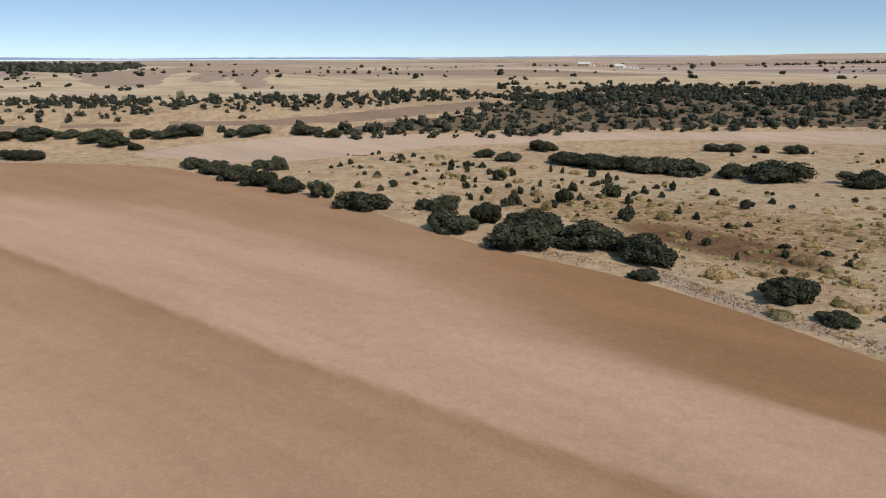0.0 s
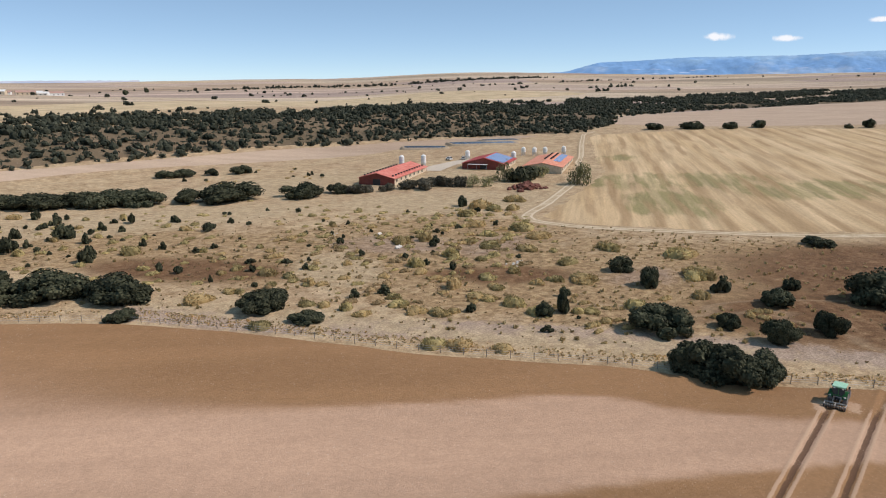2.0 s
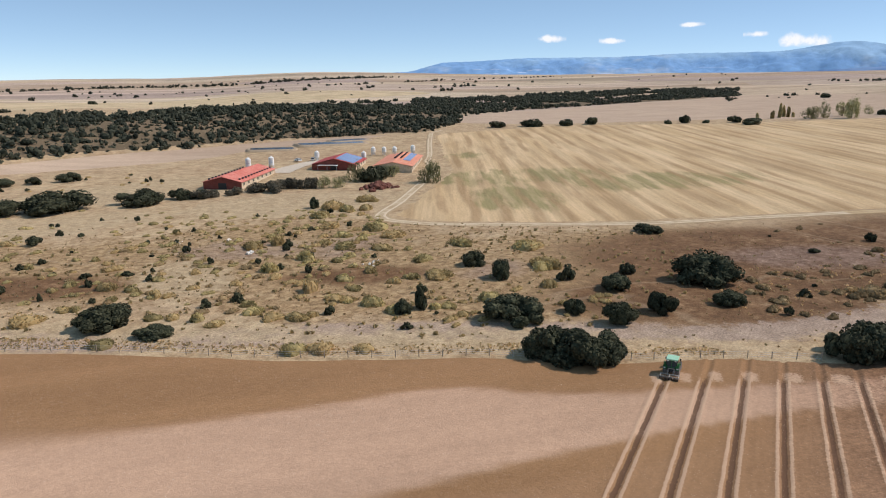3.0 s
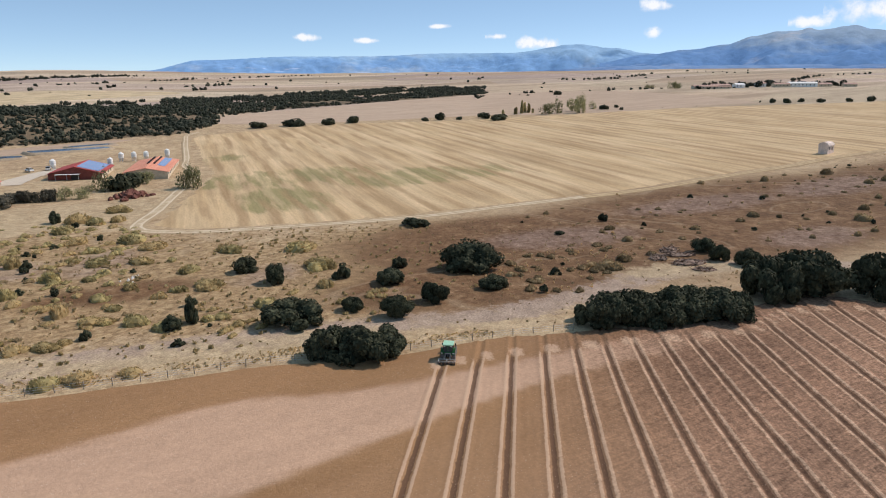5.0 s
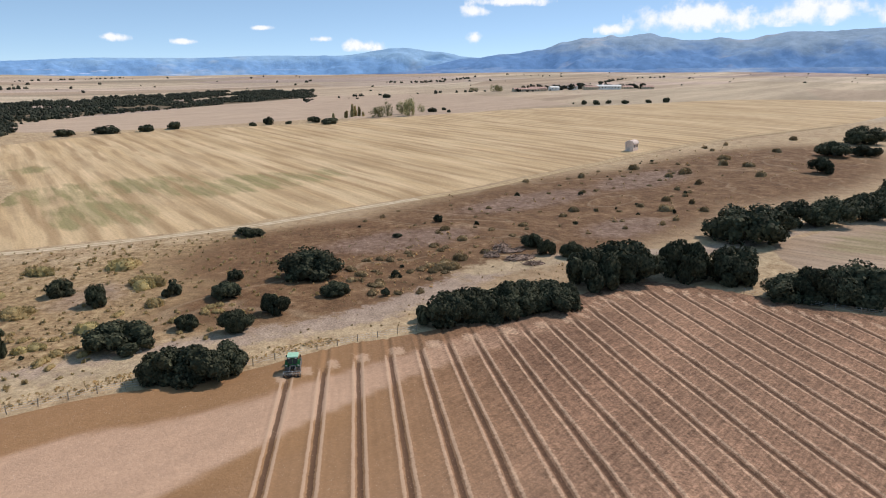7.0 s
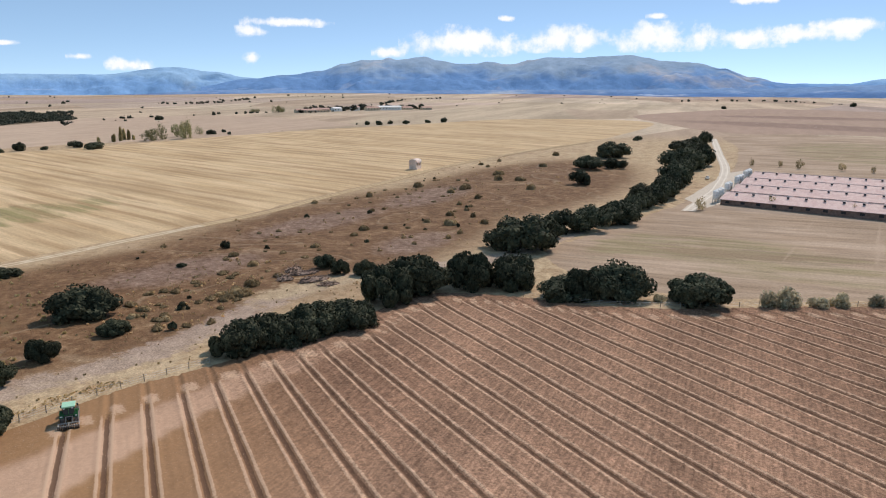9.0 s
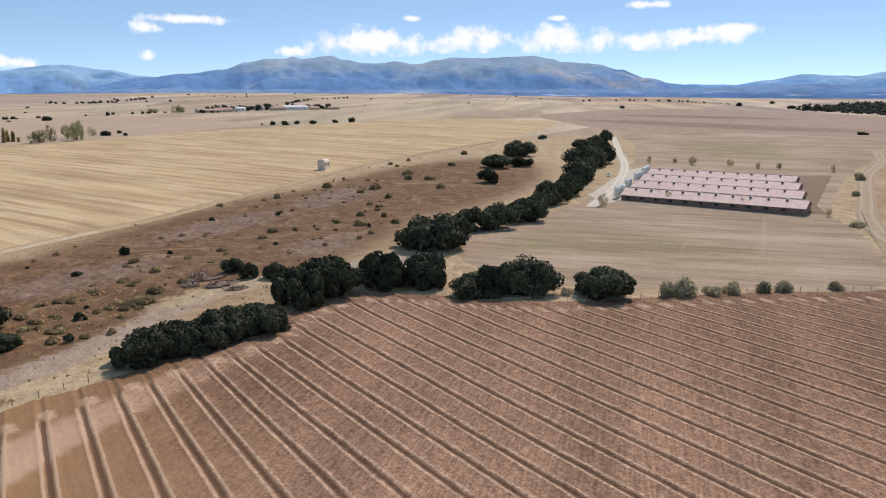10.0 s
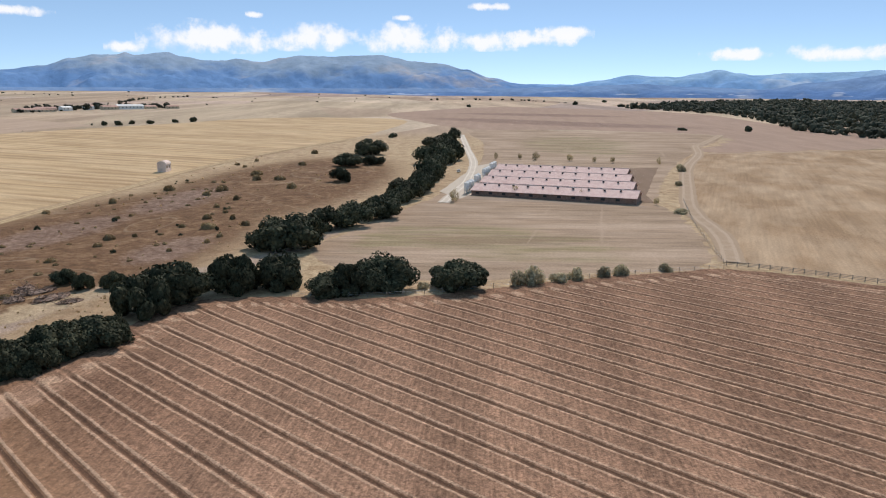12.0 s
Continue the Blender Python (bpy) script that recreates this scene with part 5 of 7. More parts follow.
BROOM_D = (
    (152.3, 154.1, 3.0, 2.3), (142.3, 140.4, 2.8, 2.1), (148.8, 127.7, 3.6, 2.5), (144.3, 118.4, 2.8, 1.9), (135.7, 128.7, 2.0, 1.4),
    (127.4, 128.1, 1.1, 1.1), (125.4, 119.6, 2.5, 1.7), (129.8, 110.8, 2.5, 1.8), (146.2, 97.1, 2.7, 2.0), (153.1, 81.2, 3.2, 2.6),
    (136.8, 69.5, 2.5, 2.3), (118.2, 85.2, 2.6, 2.0), (103.6, 99.0, 1.8, 1.6), (94.2, 99.3, 1.7, 3.1), (92.8, 92.4, 1.6, 1.1),
    (93.6, 89.1, 1.7, 1.2), (94.5, 83.3, 1.9, 2.1), (99.2, 65.9, 1.2, 1.1), (99.9, 72.3, 1.2, 1.3), (83.2, 87.8, 1.0, 1.2),
    (109.6, 66.5, 2.1, 2.1), (124.9, 61.9, 1.7, 1.8), (114.6, 111.4, 1.4, 1.2), (183.1, 161.5, 3.5, 2.7))
BROOM_E = (
    (199.0, 9.1, 1.6, 1.4), (232.3, 1.6, 0.7, 1.0), (224.4, -4.1, 0.7, 0.6), (292.3, -20.8, 1.6, 1.4), (206.1, -14.8, 1.8, 1.3),
    (185.3, 3.1, 1.5, 1.6), (230.5, -32.6, 1.8, 1.9), (231.6, -40.4, 0.9, 1.3), (221.8, -28.3, 1.6, 1.2), (303.9, -46.1, 1.6, 2.6),
    (267.7, -41.1, 1.0, 1.3), (271.0, -46.5, 1.0, 1.1), (329.4, -74.1, 2.7, 2.7), (316.9, -93.3, 3.0, 3.0), (344.2, -119.1, 2.5, 3.3),
    (307.4, -84.4, 1.8, 2.1), (274.4, -78.8, 1.4, 1.7), (259.9, -77.6, 1.2, 1.4), (251.5, -68.4, 1.5, 2.1), (233.0, -63.8, 2.3, 2.5),
    (232.3, -76.4, 1.7, 1.9), (209.3, -56.4, 1.1, 1.5), (216.1, -62.6, 1.0, 1.5), (240.0, -57.1, 1.3, 1.5))
BROOM_F = (
    (202.6, -43.9, 0.9, 1.1), (288.4, -91.3, 1.7, 2.4), (245.9, -76.3, 1.1, 2.1), (428.2, -149.2, 1.2, 2.4), (413.5, -132.2, 1.5, 1.7),
    (401.5, -132.5, 1.5, 1.7), (170.6, -2.8, 1.4, 1.2), (155.8, 6.7, 2.6, 2.1), (163.9, 3.8, 2.0, 1.8), (147.6, 17.4, 1.2, 1.0),
    (156.6, 10.6, 1.4, 1.1), (161.0, 25.9, 1.0, 0.9), (148.6, 25.1, 1.6, 1.1), (140.4, 20.1, 1.5, 1.1), (143.3, 26.7, 1.5, 1.0),
    (364.4, -126.3, 3.1, 2.9), (338.3, -129.7, 2.6, 2.7), (394.7, -165.9, 2.7, 2.6), (457.6, -200.6, 2.8, 3.0), (308.1, -124.1, 2.4, 3.0))
GREY_BUSHES = (
    (117.6, -101.3, 2.4, 3.8), (116.4, -105.6, 2.7, 4.7), (114.6, -111.9, 2.4, 2.5), (113.8, -117.0, 2.4, 3.3), (111.9, -124.8, 2.2, 2.9),
    (110.6, -128.9, 2.2, 3.1), (127.2, -82.0, 1.6, 1.7), (107.6, -141.4, 1.7, 2.3), (261.4, -343.7, 2.6, 3.1), (163.6, -219.8, 3.0, 2.2),
    (214.4, -282.8, 1.9, 2.6), (251.3, -333.3, 2.5, 3.7))
for rows in (DARK_A, DARK_B, DARK_C):
    for x, y, r, h in rows:
        shrubs.plant(x, y, r * 1.05, h * 1.1, ("tall " if h > 1.4 * r else "low " if h < 0.85 * r else "round ") + "dark green oak shrub in dry grass")
for rows in (BROOM_E, BROOM_F):
    for x, y, r, h in rows:
        olives.plant(x, y, r * 1.15, h * 1.15, ("round" if h > r else "low") + " olive brown bush on the brown slope")
for rows in (BROOM_A, BROOM_B, BROOM_C, BROOM_D):
    for x, y, r, h in rows:
        brooms.plant(x, y, r * 1.25, h * 1.05, ("broad " if r > 1.8 else "small ") + "dry olive yellow broom bush in brown grass")
for x, y, r, h in GREY_BUSHES:
    greys.plant(x, y, r, h, "grey green twiggy bush by the field fence")


def scatter_bushes(outline, count, seed, dark_share, size, material, label):
    """Loose scrub between the larger bushes: dark shrubs one by one, the pale brush as one growth."""
    rng = np.random.RandomState(seed)
    shapes = [twig_dome(150 + k, 110, 1) for k in range(5)]
    xs, ys = [p[0] for p in outline], [p[1] for p in outline]
    verts, faces, made, held = [], [], 0, 0
    while made < count:
        x, y = rng.uniform(min(xs), max(xs)), rng.uniform(min(ys), max(ys))
        if not inside(x, y, outline):
            continue
        made += 1
        r = size * rng.uniform(0.5, 1.4)
        if rng.uniform() < dark_share:
            shrubs.plant(x, y, r * 0.8, r * rng.uniform(0.9, 1.6), "small dark green oak shrub in dry grass")
            continue
        v, f = shapes[rng.randint(5)]
        v, a, tall = np.array(v), rng.uniform(0, 6.28), r * rng.uniform(0.65, 1.1)
        c, s, wide = math.cos(a), math.sin(a), r * rng.uniform(1.0, 1.5)
        verts.append(np.column_stack((x + wide * (v[:, 0] * c - v[:, 1] * s), y + r * (v[:, 0] * s + v[:, 1] * c), ground_z(x, y) - 0.03 + v[:, 2] * tall)))
        faces += [tuple(held + i for i in q) for q in f]
        held += len(v)
    return tagged(mesh_object("low_scrub", np.concatenate(verts).tolist(), faces, material, smooth_faces=False), label, "scrub", kind="stuff")


NOOK = ((128, 24), (142, 36), (160, 34), (182, 12), (170, 0), (152, 4), (136, 10))
YELLOW, BROWNISH = "small dry olive yellow brush in brown grass", "small olive brown brush on the slope"
scatter_bushes(((-50, 250), (-42, 288), (-6, 300), (16, 253), (3, 208), (-14, 203), (-28, 217)), 80, 1, 0.5, 1.15, M_SHRUB, YELLOW)
scatter_bushes(((30, 215), (75, 225), (100, 205), (60, 175), (40, 165), (25, 180)), 45, 2, 0.5, 1.0, M_SHRUB, YELLOW)
scatter_bushes(((60, 140), (86, 195), (134, 177), (190, 160), (135, 110), (89, 88), (74, 112)), 75, 3, 0.15, 1.15, M_BROOM, YELLOW)
scatter_bushes(((30, 235), (110, 235), (150, 170), (120, 95), (75, 110), (45, 150), (20, 190)), 130, 6, 0.15, 1.05, M_SHRUB, YELLOW)
scatter_bushes(((60, 140), (95, 165), (140, 120), (100, 80), (72, 105)), 80, 7, 0.08, 1.0, M_OLIVE, BROWNISH)
scatter_bushes(((85, 150), (120, 190), (165, 165), (170, 140), (140, 105), (105, 105)), 110, 10, 0.06, 1.15, M_SHRUB, YELLOW)
scatter_bushes(((120, 300), (170, 290), (190, 262), (160, 245), (110, 270)), 22, 4, 0.4, 0.9, M_BROOM, YELLOW)
scatter_bushes(((160, 20), (215, 40), (290, -30), (360, -85), (330, -130), (230, -70), (180, -30)), 80, 5, 0.1, 1.0, M_OLIVE, BROWNISH)
scatter_bushes(NOOK, 34, 8, 0.08, 1.2, M_OLIVE, BROWNISH)
scatter_bushes(((80, 62), (100, 84), (125, 62), (135, 42), (112, 44), (98, 56)), 34, 9, 0.05, 1.0, M_BROOM, YELLOW)


def tussocks(name, outline, count, size, seed, material, label):
    """Grass tufts and low scrub too many to count: small fans of blades."""
    rng = np.random.RandomState(seed)
    xs, ys = [p[0] for p in outline], [p[1] for p in outline]
    verts, faces = [], []
    while len(faces) < count * 7:
        x, y = rng.uniform(min(xs), max(xs)), rng.uniform(min(ys), max(ys))
        if not inside(x, y, outline) or noise.noise((x * 0.05, y * 0.05, seed)) + 0.6 * noise.noise((x * 0.2, y * 0.2, seed)) < rng.uniform(-0.5, 0.45):
            continue
        s, gz = size * rng.uniform(0.5, 1.7), ground_z(x, y)
        for _ in range(7):
            a, d = rng.uniform(0, 6.28), rng.uniform(0, 0.55) * s
            px, py = x + d * math.cos(a), y + d * math.sin(a)
            b, w, h = rng.uniform(0, 6.28), s * rng.uniform(0.25, 0.5), s * rng.uniform(0.5, 1.0)
            lx, ly = rng.uniform(-0.4, 0.4) * s, rng.uniform(-0.4, 0.4) * s
            k = len(verts)
            verts += [(px - w * math.cos(b), py - w * math.sin(b), gz - 0.03), (px + w * math.cos(b), py + w * math.sin(b), gz - 0.03),
                      (px + lx + w * 0.7 * math.cos(b), py + ly + w * 0.7 * math.sin(b), gz + h), (px + lx - w * 0.6 * math.cos(b), py + ly - w * 0.6 * math.sin(b), gz + h * 0.85)]
            faces.append((k, k + 1, k + 2, k + 3))
    return tagged(mesh_object(name, verts, faces, material, smooth_faces=False), label, "grass", kind="stuff")


M_TUFT = leaf_material("dry_tuft", (0.36, 0.265, 0.14), (0.58, 0.455, 0.26), None, 0.6)
M_TUFT_BROWN = leaf_material("brown_tuft", (0.42, 0.30, 0.165), (0.58, 0.43, 0.25), None, 0.6)
M_TUFT_OLIVE = leaf_material("olive_tuft", (0.44, 0.34, 0.165), (0.66, 0.52, 0.275), None, 0.6)
NEAR_PASTURE = ((10, 152), (26, 137), (38, 126), (53, 104), (67, 80), (77, 66), (87, 53), (101, 31), (114, 11), (127, -11), (148, -34), (175, -62), (205, 66), (168, 108), (160, 130), (110, 190), (30, 240), (-20, 195))
tussocks("dry_grass", NEAR_PASTURE, 1300, 0.24, 1, M_TUFT, "tufts of dry straw grass over the pasture")
tussocks("brown_grass", NEAR_PASTURE, 500, 0.22, 2, M_TUFT_BROWN, "tufts of brown dead grass over the pasture")
tussocks("olive_scrub", ((60, 110), (88, 60), (110, 40), (135, 30), (190, 60), (165, 120), (110, 170), (40, 200), (25, 150)), 800, 0.45, 3, M_TUFT_OLIVE, "low olive scrub between the bushes")
tussocks("golden_grass", NOOK, 160, 0.3, 6, M_TUFT_BROWN, "golden dry grass among bushes below the slope")
tussocks("slope_grass", ((148, -34), (205, 60), (270, 2), (350, -62), (398, -98), (460, -165), (330, -170), (210, -92)), 160, 0.5, 4, M_TUFT_BROWN, "brown grass tufts on the slope")
tussocks("margin_grass", ((12, 148), (27, 135), (38, 124), (53, 103), (67, 79), (77, 65), (87, 52), (101, 30), (107, 22), (109, 25), (103, 33), (90, 55), (80, 68), (70, 82), (56, 106), (42, 128), (29, 139)), 1600, 0.2, 5, M_TUFT, "tall straw grass along the field margin")

# ---- far trees ----
FAR_OAKS = (
    (583.0, 120.3, 7.0, 5.5), (1034.6, 129.0, 6.7, 6.6), (849.8, -127.5, 3.7, 5.3), (847.9, -141.3, 4.7, 5.3), (867.5, -158.5, 3.5, 4.8),
    (864.4, -178.3, 4.5, 4.8), (882.7, -209.7, 3.6, 4.2), (892.4, -233.0, 5.5, 6.4), (728.1, 44.0, 5.4, 5.2), (754.7, 33.9, 2.5, 3.3),
    (720.1, 27.5, 2.1, 3.2), (614.7, 143.7, 3.4, 4.2), (467.8, 279.3, 6.9, 4.9), (490.2, 261.5, 8.8, 6.2), (509.4, 242.0, 7.4, 5.7),
    (531.8, 230.5, 5.8, 6.0), (561.2, 178.3, 3.2, 3.6), (575.3, 170.3, 4.7, 6.9), (582.3, 155.0, 2.4, 2.8), (600.9, 136.2, 5.3, 5.6))
FAR_OAKS_EAST = (
    (449.7, -699.7, 4.2, 7.1), (1296.3, -941.7, 6.3, 6.3), (1368.8, -1338.2, 7.4, 10.3), (1525.7, -1612.5, 6.8, 8.5), (500.5, -655.1, 4.9, 3.5),
    (572.8, -330.0, 4.2, 4.6), (1178.6, -1304.4, 10.7, 8.0), (400.2, 726.2, 5.6, 3.9), (-85.4, 1054.7, 3.3, 6.5), (477.3, 1388.7, 5.4, 10.7),
    (564.9, 1521.2, 4.7, 10.6), (-197.7, 1766.1, 5.5, 8.1), (64.5, 682.2, 2.7, 3.1), (77.5, 679.3, 2.1, 2.6), (185.4, 1394.5, 5.4, 6.4),
    (205.7, 1385.1, 4.3, 5.3), (244.9, 1458.4, 4.5, 5.6))
POPLARS = (
    (653.1, 119.5, 1.6, 7.4), (664.7, 116.4, 1.9, 13.2), (677.0, 115.0, 1.9, 10.6), (675.9, 111.3, 1.7, 9.6), (674.4, 107.1, 1.2, 4.8),
    (655.7, 131.6, 1.4, 4.6))
WILLOWS = (
    (661.6, 91.0, 7.1, 12.1), (670.2, 83.2, 4.9, 16.3), (701.3, 72.8, 6.1, 14.1), (679.0, 63.7, 7.4, 19.6), (731.3, 55.8, 4.3, 9.5),
    (1243.3, 5.1, 8.3, 7.3), (1231.1, -34.8, 11.1, 12.9), (-179.2, 405.1, 2.2, 4.4), (-179.2, 414.1, 1.9, 4.5), (-158.7, 435.1, 3.4, 6.0),
    (-172.8, 454.4, 0.9, 2.1))
YARD_BUSHES = (
    (151.2, 213.2, 4.2, 3.4), (171.1, 207.0, 4.4, 3.9), (176.2, 201.5, 4.2, 4.4), (163.1, 208.7, 3.0, 3.1), (182.5, 205.2, 3.6, 3.8),
    (186.1, 201.1, 3.6, 4.4), (190.5, 197.0, 3.4, 4.2), (156.0, 210.5, 2.6, 3.0))
FARMYARD_OAKS = ((215.7, 188.9, 5.4, 6.2), (221.0, 190.4, 5.0, 5.8), (225.9, 192.9, 4.4, 5.2))
FARMYARD_TREES = (
    (193.1, 192.6, 3.4, 5.4), (197.0, 189.0, 2.6, 4.4), (211.4, 192.5, 3.4, 9.6), (231.7, 189.9, 3.4, 5.6), (229.1, 166.4, 4.4, 10.4), (226.0, 168.5, 3.4, 8.6), (210.0, 197.8, 2.8, 2.5))
far_oaks = Kinds([tree_kind("holm_oak", 20 + k, clump_crown(20 + k, 9, 60, 0.2, low=0.12, radius=(0.3, 0.46), facets=1), limbs(20 + k, 0.7, 4, 0.5, 0.06), M_OAK, "dark green holm oak on open farmland", "tree") for k in range(3)], "far holm oaks")
for x, y, r, h in FAR_OAKS + FAR_OAKS_EAST:
    far_oaks.plant(x, y, r, h, "dark green holm oak on open farmland")
for x, y, r, h in FARMYARD_OAKS:
    far_oaks.plant(x, y, r, h, "broad dark green holm oak beside the barns")
poplars = Kinds([tree_kind("poplar", 70 + k, clump_crown(70 + k, 9, 150, 0.22, low=0.1, radius=(0.3, 0.5)), limbs(70 + k, 0.9, 4, 0.15, 0.12), M_SHRUB, "slender upright poplar", "tree") for k in range(2)], "poplars")
for x, y, r, h in POPLARS:
    poplars.plant(x, y, r, h, "slender upright poplar at the stubble's edge")
M_WILLOW = leaf_material("broadleaf", (0.17, 0.165, 0.08), (0.34, 0.325, 0.175), None, 0.5)
willows = Kinds([tree_kind("broadleaf_tree", 80 + k, clump_crown(80 + k, 12, 140, 0.08, low=0.25, solid=False, fuzz=(0.35, 1.25)), limbs(80 + k, 0.75, 5, 0.5, 0.05), M_WILLOW, "green broadleaf tree", "tree") for k in range(3)], "broadleaf trees")
M_YARD = leaf_material("grey_thorn", (0.075, 0.07, 0.052), (0.17, 0.155, 0.115), None, 0.3)
thorns = Kinds([bush_kind("thorn_bush", 64 + k, M_YARD, "grey twiggy thorn bush", "bush", 11, 190, 0.10, low=0.15, core=0.55, fuzz=(0.6, 1.2)) for k in range(3)], "thorn bushes")
for x, y, r, h in YARD_BUSHES:
    thorns.plant(x, y, r, h, "dark grey twiggy thorn bush before the red barn")
for x, y, r, h in WILLOWS + FARMYARD_TREES:
    willows.plant(x, y, r, h, "green broadleaf tree by the barns" if x < 250 and x > 0 else "green broadleaf tree in a far row")

# ---- buildings ----
def part(name, bm, material, parent, label="", smooth_faces=False):
    """Link a bmesh as one mesh object under a thing or a part."""
    me = bpy.data.meshes.new(name)
    bm.to_mesh(me)
    bm.free()
    me.materials.append(material)
    if smooth_faces:
        me.polygons.foreach_set("use_smooth", [True] * len(me.polygons))
    ob = new(name, me)
    ob.parent = parent
    if label:
        ob["label"] = label
    return ob


def box(*sizes, bevel=0.0):
    """One bmesh of boxes (x0, x1, y0, y1, z0, z1)."""
    bm = bmesh.new()
    for x0, x1, y0, y1, z0, z1 in sizes:
        m = Matrix.Translation(((x0 + x1) / 2, (y0 + y1) / 2, (z0 + z1) / 2)) @ Matrix.Diagonal((x1 - x0, y1 - y0, z1 - z0, 1))
        bmesh.ops.create_cube(bm, size=1.0, matrix=m)
    if bevel:
        bmesh.ops.bevel(bm, geom=bm.edges[:], offset=bevel, segments=2, affect="EDGES", profile=0.6)
    return bm


def prism(points, x0, x1):
    """A bmesh: a (y, z) outline drawn out along x."""
    bm = bmesh.new()
    a = [bm.verts.new((x0, y, z)) for y, z in points]
    b = [bm.verts.new((x1, y, z)) for y, z in points]
    bm.faces.new(a[::-1])
    bm.faces.new(b)
    for k in range(len(points)):
        j = (k + 1) % len(points)
        bm.faces.new((a[k], a[j], b[j], b[k]))
    bmesh.ops.recalc_face_normals(bm, faces=bm.faces[:])
    return bm


def lathe(profile, sides=18):
    """A bmesh: (radius, z) turned about z."""
    bm = bmesh.new()
    rings = []
    for r, z in profile:
        rings.append([bm.verts.new((r * math.cos(2 * math.pi * k / sides), r * math.sin(2 * math.pi * k / sides), z)) for k in range(sides)])
    for a, b in zip(rings, rings[1:]):
        for k in range(sides):
            bm.faces.new((a[k], a[(k + 1) % sides], b[(k + 1) % sides], b[k]))
    bm.faces.new(rings[0][::-1])
    bm.faces.new(rings[-1])
    return bm


def roof_material(name, colour, worn, turn):
    """Ribbed roof sheets, faded and streaked down the slope."""
    n = Nodes(name, 0.75, 0.2)
    col = n.mix(n.span(n.noise(0.5, 5, 0.65), 0.35, 0.65), colour, worn)
    wave = n.t.nodes.new("ShaderNodeTexWave")
    n.link(n.mapped((1, 1, 1), -turn), wave.inputs["Vector"])
    wave.inputs["Scale"].default_value = 1.1
    col = n.scaled(col, n.span(wave.outputs["Fac"], 0.0, 1.0, 0.9, 1.06))
    return n.done(col, wave.outputs["Fac"], 0.4, 0.05)


M_ROOF_RED = roof_material("red_roof", (0.56, 0.15, 0.11), (0.64, 0.25, 0.20), 31)
M_ROOF_DARK = roof_material("crimson_roof", (0.36, 0.06, 0.055), (0.44, 0.10, 0.09), 31)
M_ROOF_ORANGE = roof_material("orange_roof", (0.62, 0.23, 0.14), (0.68, 0.33, 0.23), 31)
M_ROOF_PINK = roof_material("pink_roof", (0.60, 0.41, 0.37), (0.68, 0.51, 0.46), 33)
M_ROOF_DULL = roof_material("dull_roof", (0.40, 0.24, 0.19), (0.50, 0.34, 0.28), 10)
M_WALL_RED = plain_material("red_wall", (0.22, 0.06, 0.045), 0.85, stain=0.2)
M_WALL_CREAM = plain_material("cream_wall", (0.58, 0.49, 0.36), 0.9, stain=0.2)
M_WALL_BROWN = plain_material("brown_wall", (0.25, 0.165, 0.13), 0.9, stain=0.25)
M_WHITE = plain_material("white_paint", (0.78, 0.78, 0.75), 0.5, stain=0.1)
M_STEEL = plain_material("galvanised_steel", (0.52, 0.55, 0.58), 0.4, 0.6)
M_DARK = plain_material("dark_metal", (0.03, 0.03, 0.032), 0.5)
M_GLASSY = plain_material("solar_glass", (0.24, 0.31, 0.50), 0.15, 0.0, 1.0, 0.06)
M_RUST = plain_material("rusty_red", (0.15, 0.055, 0.038), 0.8, stain=0.3)
M_WATER = plain_material("pond_water", (0.08, 0.12, 0.19), 0.12, 0.0, 0.3, 0.1)
M_LINER = plain_material("pond_bank", (0.36, 0.28, 0.19), 0.9, stain=0.2)


